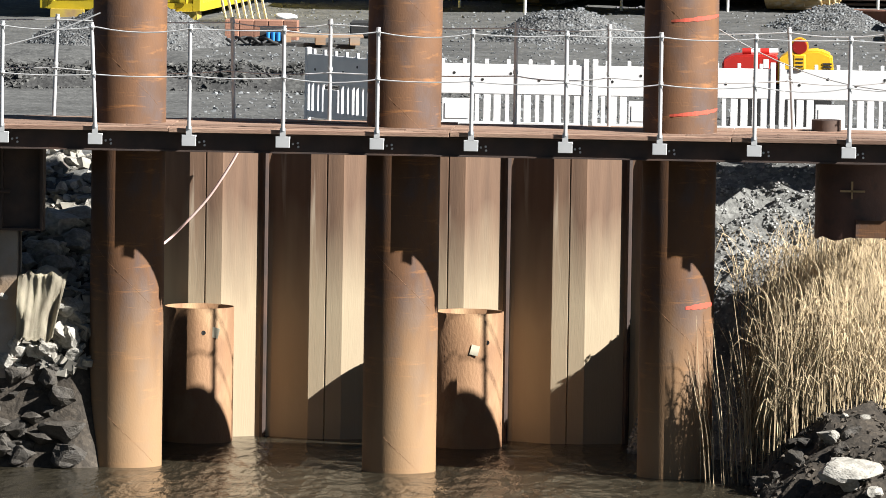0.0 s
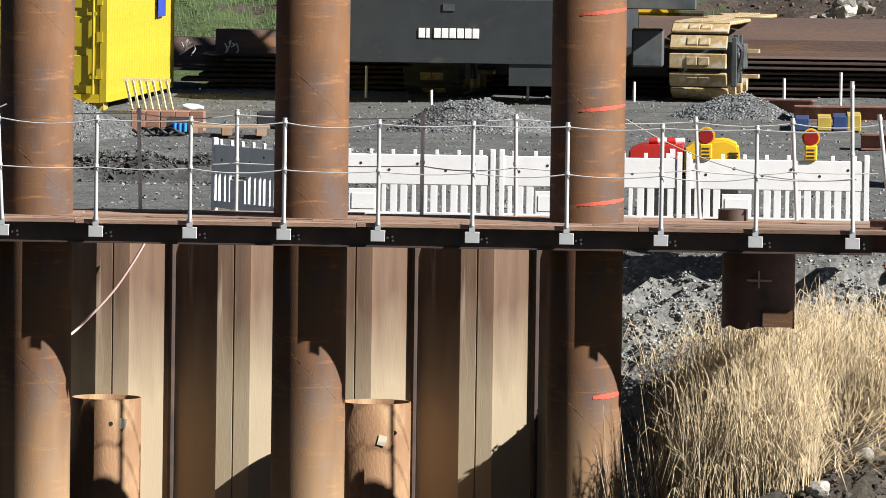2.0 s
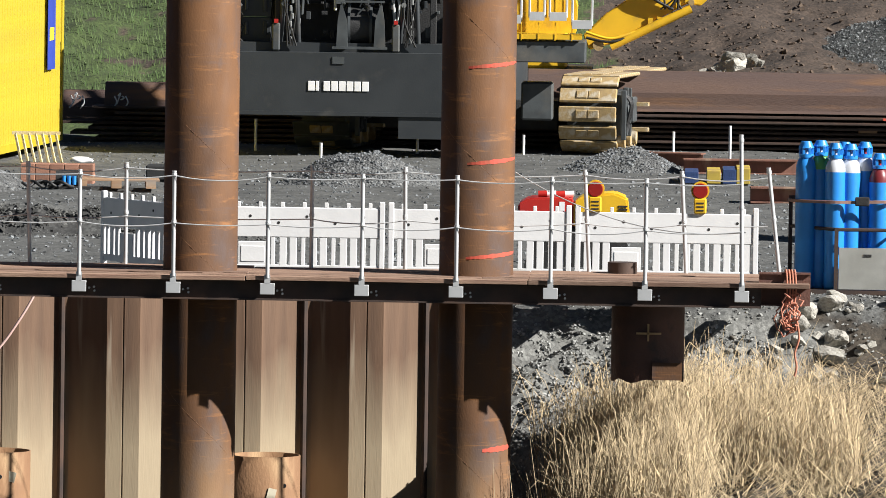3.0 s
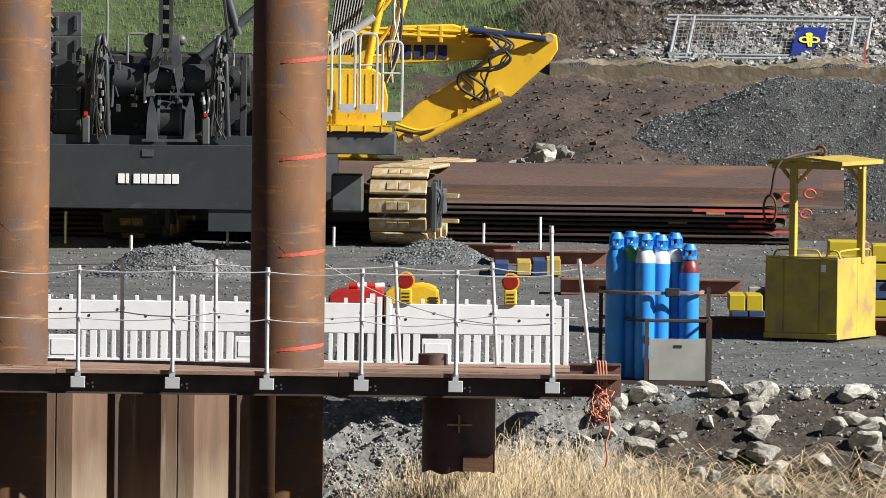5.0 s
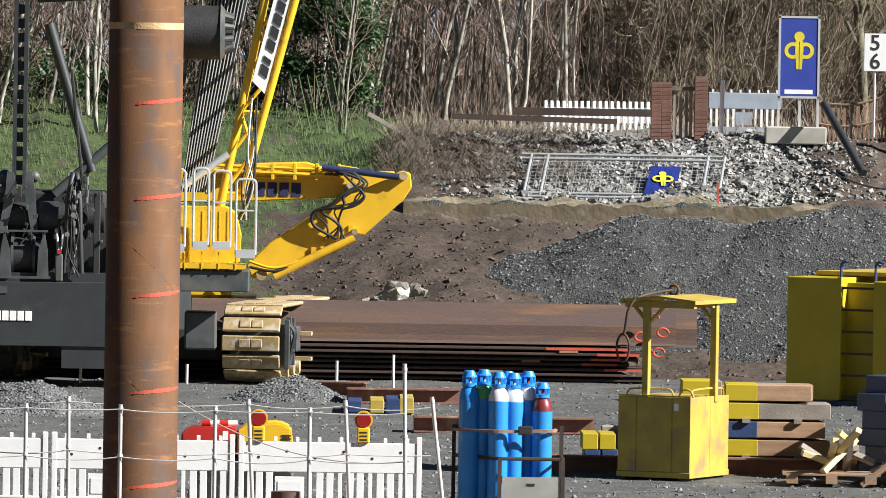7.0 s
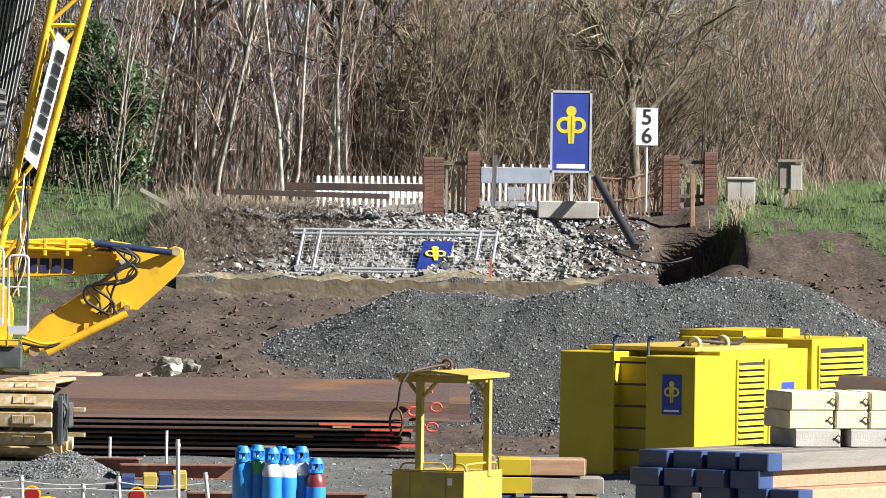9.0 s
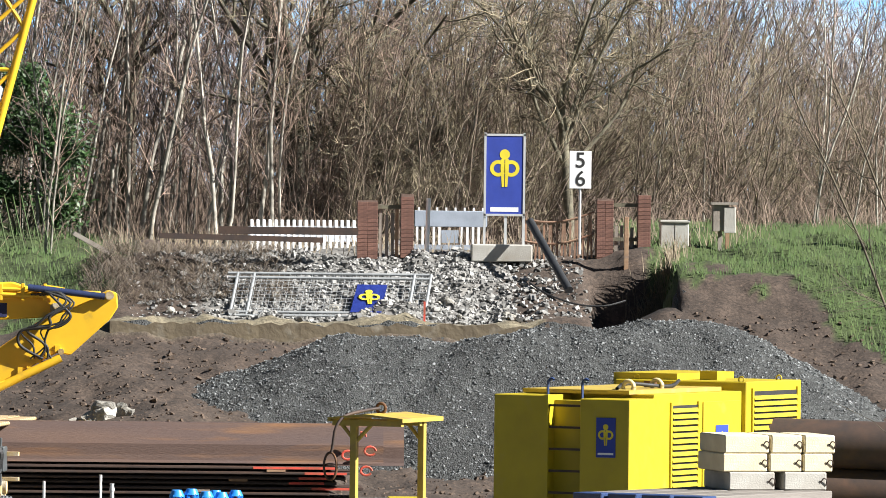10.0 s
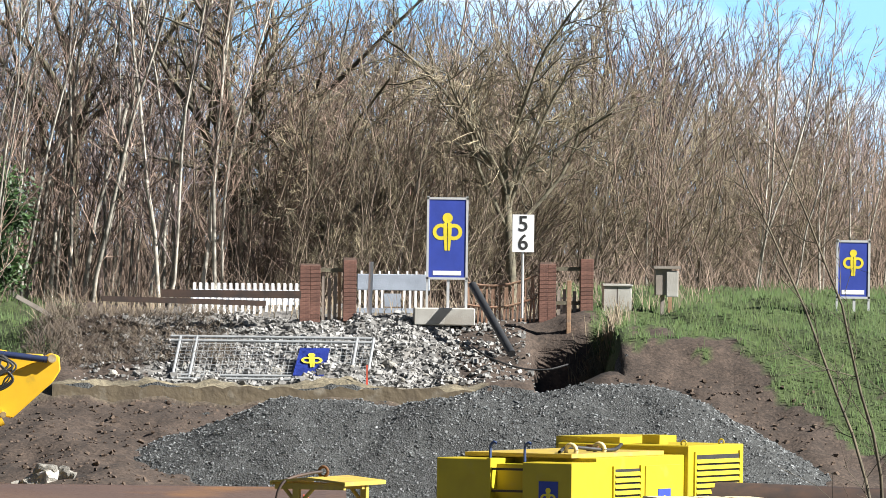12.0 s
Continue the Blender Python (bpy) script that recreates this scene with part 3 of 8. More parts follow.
prism(bm, [(-0.6, 0.3), (-0.3, 0.0), (0.26, 0.0), (0.285, 0.06), (0.31, 0.0), (0.31, 0.03), (0.27, 0.09), (-0.29, 0.03), (-0.58, 0.32)], "z", 0, 3.52)
part("sheet", bm, mat("grey_weathered_steel", (0.28, 0.25, 0.22), (0.2, 0.17, 0.14), dirt=(0.34, 0.22, 0.12), dirt_at=(0.5, 0.65)), sc)

# cord that sags behind the piles
bm = bmesh.new()
M_CORD = mat("pale_cord", (0.85, 0.62, 0.56), (0.75, 0.5, 0.45), bump=0)
line = [(-6.72, 0.2), (-6.80, 0.02), (-6.93, -0.2), (-7.1, -0.45), (-7.32, -0.70), (-7.52, -0.9), (-7.8, -1.1), (-8.1, -1.25), (-8.4, -1.28), (-8.75, -1.22), (-9.2, -1.0)]
rope(bm, [(x * 1.017 + 0.1, 84.1 if x > -7.6 else 82.9, z * 1.017 - 0.09) for x, z in line], 0.015)
solid("cord", smooth(bm), M_CORD, "pale pink cord sagging under the gangway", "cord")

# white tags, holes and spray marks on the piles
bm = bmesh.new()
box(bm, -0.045, 0, -0.055, 0.045, 0.004, 0.055)
tag_mesh = mesh_of("paper_tag", bm, mat("tag_paper", (0.78, 0.72, 0.55), (0.7, 0.64, 0.48), bump=0))
for x, z, yy in ((-6.97, -1.95, 83.575), (-4.16, -2.08, 83.525)):
    ob = new("paper_tag", tag_mesh)
    ob.matrix_basis = pose(x, yy - 0.006, z, 0, 14, 8 if x < -6 else 5)
    tagged(ob, "small cream paper tag stuck on the pile stub", "tag", "pile tags")
for x, z, cx in ((-7.09, -1.95, -7.17), (-4.03, -2.0, -4.25)):
    yy = 83.9 - math.sqrt(max(0.001, 0.378 ** 2 - (x - cx) ** 2))
    solid("lifting_hole", tb((x, yy + 0.01, z), (x, yy - 0.004, z), 0.024, seg=16), M_BLACK, "dark round lifting hole in the pile stub", "hole")


def spray(x, y, r, z, a0, a1, w, group):
    """A sprayed stroke bent round a pile."""
    bm = bmesh.new()
    n = 14
    rows = []
    for i in range(n + 1):
        a = radians(a0 + (a1 - a0) * i / n)
        ww = w * (0.5 + 0.5 * math.sin(math.pi * i / n)) * (1 + 0.2 * math.sin(i * 2.3))
        rows.append([bm.verts.new((x + (r + 0.003) * math.cos(a), y + (r + 0.003) * math.sin(a), z + s * ww + 0.0006 * (a1 - a0) * i / n)) for s in (-1, 1)])
    for u, v in zip(rows, rows[1:]):
        bm.faces.new((u[0], u[1], v[1], v[0]))
    solid("spray_mark", bm, M_MARK, "red-orange spray mark across the pile", "paint mark", group)


for z in (0.64, 1.62, 2.62, 3.63, 4.62):
    spray(-1.94, 81.16, 0.387, z, 255, 352, 0.022, "height marks on the pile")
spray(-1.94, 81.16, 0.387, -1.36, 285, 345, 0.03, "height marks on the pile")
for x, z in ((-1.94, 5.39),):
    bm = bmesh.new()
    tube(bm, (x, 81.16, z), (x, 81.16, z + 0.07), 0.389, seg=48, caps=False)
    solid("paint_band", smooth(bm), mat("cream_paint", (0.62, 0.5, 0.3), (0.5, 0.3, 0.13), scale=3), "cream paint band round the pile", "paint mark")
# ---- yard: barriers, lamps, machines ----
def barrier_panel(at, turn, window, label, group):
    """A 2.04 m plastic fence panel, 1 m high."""
    p = thing("barrier", at, label, "barrier", group, turn=turn)
    w = 2.0
    part("top_board", bx(0.05, -0.02, 0.60, w - 0.05, 0.02, 0.93, bevel=0.008), M_WHITE, p)
    part("bottom_rail", bx(0.05, -0.018, 0.22, w - 0.05, 0.018, 0.30, bevel=0.006), M_WHITE, p)
    post = mesh_of("end_post", bx(-0.03, -0.03, 0.0, 0.03, 0.03, 1.0, bevel=0.008), M_WHITE)
    for x in (0.03, w - 0.03):
        piece("end_post", post, p, pose(x, 0, 0))
    slat = mesh_of("slat", bx(-0.039, -0.016, 0.29, 0.039, 0.016, 0.61, bevel=0.005), M_WHITE)
    thin = mesh_of("slat", bx(-0.022, -0.016, 0.29, 0.022, 0.016, 0.61, bevel=0.004), M_WHITE)
    n = 17
    for i in range(n):
        x = 0.12 + i * (w - 0.24) / (n - 1)
        if window and 0.38 < x < 0.74:
            continue
        piece("slat", slat if i % 3 else thin, p, pose(x, 0, 0))
    if window:
        bm = bmesh.new()
        box(bm, 0.40, -0.016, 0.29, 0.72, 0.004, 0.55, bevel=0.004)
        box(bm, 0.43, -0.022, 0.33, 0.69, -0.016, 0.50, bevel=0.003)
        part("sign_plate", bm, M_WHITE, p, "blank white sign plate")
    knob = mesh_of("knob", bx(-0.02, -0.016, 0.93, 0.02, 0.016, 0.985, bevel=0.004), M_WHITE)
    for i in range(8):
        piece("knob", knob, p, pose(0.16 + i * 0.24, 0, 0))
    hole = mesh_of("hole", tb((0, -0.0225, 0), (0, -0.019, 0), 0.016, seg=10), M_BLACK)
    for i in range(6):
        piece("hole", hole, p, pose(0.22 + i * 0.31, 0, 0.83 if i % 2 else 0.76))
    foot = mesh_of("foot", bx(-0.1, -0.3, 0, 0.1, 0.3, 0.08, bevel=0.01), M_BLACK)
    for x in (0.03, w - 0.03):
        piece("foot", foot, p, pose(x, 0, -0.03))
    return p


for i, x in enumerate((-5.04, -3.0, -0.96)):
    barrier_panel((x, 85.1, 0.0), 0, i != 1 or True, "white plastic site barrier panel with slats and studs", "site barriers")
barrier_panel((-6.25, 86.8, 0.0), -56, True, "white plastic barrier panel set askew, seen in shade", "site barriers")


M_LENS = mat("red_lens", (0.30, 0.018, 0.015), rough=0.25, bump=0)


def warning_lamp(x, y, z):
    p = thing("warning_lamp", (x, y, z), "yellow warning lamp with round red lens on the barrier", "lamp", "warning lamps")
    bm = bmesh.new()
    box(bm, -0.07, -0.05, 0.0, 0.07, 0.07, 0.17, bevel=0.015)
    part("housing", bm, M_CRANEYEL, p)
    bm = bmesh.new()
    tube(bm, (0, -0.02, 0.25), (0, 0.07, 0.25), 0.1, seg=28)
    part("hood", smooth(bm), M_CRANEYEL, p)
    bm = bmesh.new()
    tube(bm, (0, -0.045, 0.25), (0, -0.02, 0.25), 0.078, 0.085, seg=28)
    part("lens", smooth(bm), M_LENS, p, "dark red round lens")
    bm = bmesh.new()
    for k in range(3):
        box(bm, -0.04, -0.054, 0.03 + 0.04 * k, 0.04, -0.05, 0.045 + 0.04 * k)
    part("vent", bm, M_BLACK, p)


warning_lamp(-0.745, 85.1, 0.93)
warning_lamp(0.40, 85.1, 0.93)

# red and yellow site machine behind the barrier
mc = thing("compressor", (-1.0, 87.2, 0), "red and yellow motor compressor standing behind the barrier", "machine")
bm = bmesh.new()
prism(bm, [(-0.62, 0.66), (-0.62, 0.92), (-0.5, 0.99), (-0.05, 1.0), (0.0, 0.96), (0.0, 0.66)], "y", -0.3, 0.3)
bmesh.ops.bevel(bm, geom=bm.edges[:], offset=0.02, segments=2, affect="EDGES")
part("red_hood", smooth(bm), M_RED, mc, "red hood")
bm = bmesh.new()
prism(bm, [(0.0, 0.66), (0.0, 0.95), (0.12, 1.03), (0.46, 1.06), (0.6, 1.0), (0.64, 0.66)], "y", -0.32, 0.32)
bmesh.ops.bevel(bm, geom=bm.edges[:], offset=0.025, segments=2, affect="EDGES")
part("yellow_hood", smooth(bm), M_CRANEYEL, mc, "yellow hood")
bm = bmesh.new()
for k in range(5):
    box(bm, 0.5 + 0.0, -0.328, 0.76 + 0.035 * k, 0.6, -0.32, 0.78 + 0.035 * k)
part("grille", bm, M_BLACK, mc)
for k in range(4):
    part("cylinder", smooth(tb((-0.40 + 0.1 * k, -0.1, 1.025), (-0.30 + 0.1 * k, -0.1, 1.03), 0.036, seg=14)), (M_RED, M_WHITE)[k % 2], mc)
part("chassis", bx(-0.5, -0.28, 0.22, 0.6, 0.28, 0.66), M_BLACK, mc)
wheel = mesh_of("wheel", smooth(tb((0, -0.06, 0.2), (0, 0.06, 0.2), 0.2, seg=24)), M_BLACK)
for x, y in ((-0.35, -0.3), (0.42, -0.3), (-0.35, 0.3), (0.42, 0.3)):
    piece("wheel", wheel, mc, pose(x, y, 0))
for a, z0, b, z1 in ((-0.5, 0.78, -0.43, 0.83), (-0.3, 0.78, -0.23, 0.81), (-0.16, 0.85, -0.1, 0.95)):
    part("sticker", bx(a, -0.304, z0, b, -0.30, z1), M_WHITE, mc)

# gas bottles in their rack
rk = thing("bottle_rack", (1.98, 86.3, 0.0), "dark steel transport rack with galvanised front panel", "rack")
bm = bmesh.new()
box(bm, -0.58, -0.02, 0.0, 0.66, 0.72, 0.05)
part("floor_plate", bm, M_DARKSTEEL, rk)
for x, y, h in ((-0.56, 0.70, 1.06), (-0.06, 0.0, 0.74), (0.64, 0.0, 0.74), (0.64, 0.70, 1.06)):
    part("upright", bx(x - 0.022, y - 0.022, 0, x + 0.022, y + 0.022, h), M_DARKSTEEL, rk)
for a, b in (((-0.06, 0.0), (0.64, 0.0)), ((-0.56, 0.70), (-0.06, 0.0)), ((0.64, 0.0), (0.64, 0.7))):
    part("rail", tb((*a, 0.72), (*b, 0.72), 0.02, seg=6), M_DARKSTEEL, rk)
part("rail", tb((-0.56, 0.7, 1.04), (0.1, 0.7, 1.04), 0.02, seg=6), M_DARKSTEEL, rk)
part("front_panel", bx(-0.03, -0.012, 0.06, 0.62, 0.0, 0.52), mat("dull_galvanised_sheet", (0.42, 0.42, 0.39), (0.33, 0.33, 0.3), rough=0.6, metal=0.3, dirt=(0.3, 0.27, 0.22), bump=0.02), rk, "dull galvanised front panel")
part("hand_hole", bx(0.24, -0.016, 0.42, 0.33, -0.012, 0.45), M_BLACK, rk)


def gas_bottle(x, y, h, shoulder, label, collar):
    p = thing("gas_bottle", (x, y, 0.05), label, "gas bottle", "gas bottles in the rack")
    r, seg = 0.112, 24
    prof = [(0.0, 0.0), (r * 0.9, 0.0), (r, 0.03), (r, h - 0.30)]
    top = [(r, h - 0.30), (r * 0.97, h - 0.25), (r * 0.8, h - 0.19), (r * 0.5, h - 0.14), (0.035, h - 0.12)]

    def turned(pf):
        bm = bmesh.new()
        rings = [[bm.verts.new((max(q, 0.001) * math.cos(2 * math.pi * k / seg), max(q, 0.001) * math.sin(2 * math.pi * k / seg), z)) for k in range(seg)] for q, z in pf]
        for u, v in zip(rings, rings[1:]):
            for k in range(seg):
                bm.faces.new((u[k], u[(k + 1) % seg], v[(k + 1) % seg], v[k]))
        return smooth(bm, 60)
    part("body", turned(prof), M_BOTTLE, p)
    part("shoulder", turned(top), shoulder, p)
    for k in range(6):
        a = math.pi * k / 3
        part("guard_post", bx(0.066 * math.cos(a) - 0.016, 0.066 * math.sin(a) - 0.016, h - 0.12, 0.066 * math.cos(a) + 0.016, 0.066 * math.sin(a) + 0.016, h - 0.03, bevel=0.004), M_BOTTLE, p)
    part("guard_cap", smooth(tb((0, 0, h - 0.045), (0, 0, h + 0.02), 0.085, 0.055, seg=18)), M_BOTTLE, p)
    part("guard_ring", smooth(tb((0, 0, h - 0.15), (0, 0, h - 0.11), 0.08, seg=18)), M_BOTTLE, p)
    part("valve", tb((0, 0, h - 0.12), (0, 0, h - 0.02), 0.02, seg=8), collar, p)


M_BWHITE = mat("bottle_white", (0.72, 0.74, 0.78), rough=0.35, bump=0.01)
M_BMAROON = mat("bottle_maroon", (0.2, 0.025, 0.03), rough=0.4, bump=0.01)
M_BGREEN = mat("bottle_green", (0.12, 0.45, 0.12), rough=0.4, bump=0.01)
for x, y, h, s, c in ((-0.38, 0.36, 1.60, M_BOTTLE, M_GALV), (-0.22, 0.42, 1.62, M_BGREEN, M_GALV), (-0.06, 0.22, 1.60, M_BWHITE, M_GALV), (0.11, 0.30, 1.59, M_BWHITE, M_GALV),
                      (0.27, 0.40, 1.61, M_BWHITE, M_RED), (0.43, 0.28, 1.49, M_BMAROON, M_RED), (-0.38, 0.60, 1.60, M_BOTTLE, M_GALV), (0.05, 0.56, 1.60, M_BWHITE, M_GALV)):
    gas_bottle(x + 1.98 - 0.02, y + 86.3, h, s, "blue steel gas bottle with %s shoulder and blue valve guard" % ("dark red" if s is M_BMAROON else "white" if s is M_BWHITE else "green" if s is M_BGREEN else "blue"), c)
bm = bmesh.new()
rope(bm, [(1.40, 86.9, 1.02), (1.46, 86.60, 1.02), (1.85, 86.38, 1.02), (2.1, 86.40, 1.02), (2.5, 86.44, 1.03), (2.54, 86.7, 1.03)], 0.022, 4)
solid("lashing_strap", bm, mat("faded_strap", (0.33, 0.2, 0.16), bump=0), "faded brown lashing strap round the gas bottles", "strap")
solid("ratchet", bx(2.12, 86.36, 0.98, 2.28, 86.40, 1.08, bevel=0.01), M_BLACK, "black strap ratchet on the gas bottles", "ratchet")

# man basket
cg = thing("man_basket", (4.460, 95.7, 0.0), "worn yellow steel crane basket with roof, standing on the yard", "crane basket", turn=-25)
part("body", bx(-0.94, 0.012, 0.1, -0.012, 1.25, 1.02), M_YELOLD, cg)
for a, b in ((-0.96, -0.722), (-0.708, -0.248), (-0.234, -0.012)):
    part("panel", bx(a, 0.0, 0.10, b, 0.014, 1.02, bevel=0.005), M_YELOLD, cg)
for a, b in ((0.0, 0.64), (0.65, 1.25)):
    part("side_panel", bx(-0.012, a, 0.09, 0.004, b, 1.025, bevel=0.005), M_YELOLD, cg)
part("kick_plate", bx(-0.97, -0.012, 0.03, 0.012, 1.26, 0.10, bevel=0.004), M_YELOLD, cg)
for x in (-0.9, -0.1):
    part("skid", bx(x - 0.04, 0.0, 0.0, x + 0.04, 1.25, 0.03), M_DARKSTEEL, cg)
part("top_rim", bx(-0.96, 0.0, 1.025, 0.0, 0.04, 1.045), M_YELOLD, cg)
for x, y, hi in ((-0.62, 0.06, 2.2), (-0.02, 0.80, 2.2)):
    part("roof_post", bx(x - 0.042, y - 0.042, 0.95, x + 0.042, y + 0.042, hi, bevel=0.006), M_YELOLD, cg)
bm = bmesh.new()
prism(bm, [(-0.94, 2.22), (-0.45, 2.27), (0.06, 2.22), (0.06, 2.17), (0.03, 2.17), (0.03, 2.2), (-0.45, 2.24), (-0.91, 2.2), (-0.91, 2.17), (-0.94, 2.17)], "y", -0.04, 1.3)
part("roof", bm, M_YELOLD, cg)
part("roof_beam", bx(-0.9, 0.02, 2.12, 0.02, 0.1, 2.19), M_YELOLD, cg)
part("roof_beam", bx(-0.9, 0.62, 2.12, 0.02, 0.7, 2.19), M_YELOLD, cg)
for a, b in (((-0.60, 0.06, 1.92), (-0.38, 0.06, 2.15)), ((-0.02, 0.80, 1.92), (-0.22, 0.80, 2.15)), ((-0.60, 0.06, 1.92), (-0.8, 0.06, 2.15))):
    part("brace", tb(a, b, 0.025, seg=6), M_YELOLD, cg)
for a, b in ((-0.9, -0.26), (-0.2, 0.1)):
    part("hand_rail", rope(bmesh.new(), [(a, 0.1, 1.02), (a + 0.04, 0.1, 1.1), (a + 0.1, 0.1, 1.12), (min(b, 0.0) - 0.1, 0.1, 1.12), (min(b, 0.0) - 0.04, 0.1, 1.1), (min(b, 0.0), 0.1, 1.02)], 0.014), M_YELOLD, cg)
part("hand_rail", rope(bmesh.new(), [(-0.03, 0.12, 1.02), (-0.03, 0.15, 1.11), (-0.03, 1.1, 1.11), (-0.03, 1.14, 1.02)], 0.014), M_YELOLD, cg)
bm = bmesh.new()
rope(bm, [(-0.45 + 0.06 * math.cos(a * math.pi / 8), 0.5, 2.33 + 0.06 * math.sin(a * math.pi / 8)) for a in range(17)], 0.02)
part("lifting_ring", smooth(bm), M_RUST, cg, "rusty lifting ring")
bm = bmesh.new()
rope(bm, [(-0.45, 0.45, 2.33), (-0.55, 0.3, 2.31), (-0.72, 0.0, 2.24), (-0.80, -0.1, 2.1), (-0.84, -0.1, 1.88), (-0.86, -0.1, 1.78)], 0.02)
part("sling", smooth(bm), M_DARKSTEEL, cg)
bm = bmesh.new()
rope(bm, [(-0.87 + 0.085 * math.cos(a * math.pi / 10), -0.1, 1.62 + 0.17 * math.sin(a * math.pi / 10)) for a in range(21)], 0.016)
part("oval_link", smooth(bm), M_RUST, cg)
part("label_plate", bx(-0.215, -0.006, 0.86, -0.155, 0.0, 0.95), M_WHITE, cg)


# squared timbers in stacks
def beam_mesh(l, w, h, m):
    return mesh_of("timber", bx(0, 0, 0, l, w, h, bevel=0.008), m)


def timber(x, y, z, l, w, h, turn, wood, end_paint, group, label, end_at=0):
    ob = thing("timber", (x, y, z), label, "timber", group, turn=turn)
    part("beam", bx(0, 0, 0, l, w, h, bevel=0.008), wood, ob)
    if end_paint is not None:
        part("painted_end", bx(-0.004, -0.004, -0.003, 0.40, w + 0.004, h + 0.003, bevel=0.008), end_paint, ob, "painted end")
    return ob


rnd = random.Random(9)
for row, (z, x, l, pnt) in enumerate(((0.0, 5.05, 1.15, M_BLUE), (0.23, 4.98, 1.3, M_YEL), (0.46, 4.98, 1.25, M_BLUE), (0.69, 5.01, 1.3, M_YEL), (0.92, 5.01, 1.08, M_YEL))):
    for k in range(3):
        timber(x + rnd.uniform(-0.03, 0.03), 97.6 + 0.26 * k, z, l, 0.24, 0.20, rnd.uniform(-1, 1), M_WOODNEW if row != 3 else M_WOODGREY, pnt,
               "stacked short timbers", "short squared timber with a %s painted end" % ("blue" if pnt is M_BLUE else "yellow"))
for z in (0.205, 0.665):
    for x in (5.2, 5.85):
        solid("stacking_batten", bx(x, 97.55, z - 0.02, x + 0.1, 98.4, z + 0.035), M_WOODGREY, "grey wooden batten between the timber layers", "batten", "stacking battens")
for k in range(3):
    timber(4.50 + rnd.uniform(-0.02, 0.02), 98.6 + 0.25 * k, 0.92, 0.5, 0.23, 0.2, 0, M_WOODNEW, M_YEL, "stacked short timbers", "short squared timber with a yellow painted end")
timber(4.53, 98.6, 0.0, 0.45, 0.7, 0.92, 0, M_WOODGREY, None, "stacked short timbers", "grey timber block carrying the painted timbers")
for k in range(2):
    timber(3.22 + 0.22 * k, 98.2, 0.25, 0.20, 0.9, 0.2, 0, M_YEL, None, "painted timber ends", "yellow painted timber end on blue blocks")
    timber(3.25 + 0.22 * k, 98.2, 0.0, 0.20, 0.9, 0.25, 0, M_BLUE, None, "painted timber ends", "dark blue painted timber block")
timber(3.5, 99.2, 0.0, 0.9, 0.3, 0.5, 0, M_WOODGREY, None, "painted timber ends", "grey old timber under loose twigs")

# long rusty beam on the ground
bm = bmesh.new()
box(bm, 0, 0, 0, 6.4, 0.3, 0.02)
box(bm, 0, 0, 0.2, 6.4, 0.3, 0.22)
box(bm, 0, 0.13, 0.02, 6.4, 0.15, 0.2)
ob = solid("steel_beam", bm, mat("red_brown_steel", (0.24, 0.11, 0.075), (0.17, 0.08, 0.055), dirt=(0.3, 0.2, 0.14)), "long red-brown rusty steel beam lying on the yard", "beam", "beams on the yard")
ob.matrix_basis = pose(2.62, 97.2, 0.0, 0, 0, -1.0)
for x, y, l, t in ((0.3, 116.2, 1.7, 4), (-0.9, 118.6, 1.5, -14), (1.2, 107.3, 2.5, 3), (8.6, 97.3, 2.0, -2)):
    ob2 = new("steel_beam", ob.data)
    ob2.matrix_basis = pose(x, y, 0, 0, 0, t) @ Matrix.Diagonal((l / 6.4, 1, 1, 1))
    tagged(ob2, "short red-brown rusty steel beam lying on gravel", "beam", "beams on the yard")

# blue and yellow ended sleepers far back
for i, (x, pnt) in enumerate(((0.30, M_BLUE), (0.62, M_YELOLD), (0.85, M_BLUE), (1.05, M_YELOLD))):
    timber(x, 113.0, 0.0, 0.2, 1.2, 0.17 + 0.02 * i, 0, pnt, None, "painted sleepers", "short painted sleeper lying on the gravel")

# ---- yard: container, crane, excavator, steel stacks, generators ----
M_CREAM = mat("cream_plank", (0.68, 0.56, 0.3), (0.58, 0.46, 0.22), scale=4)


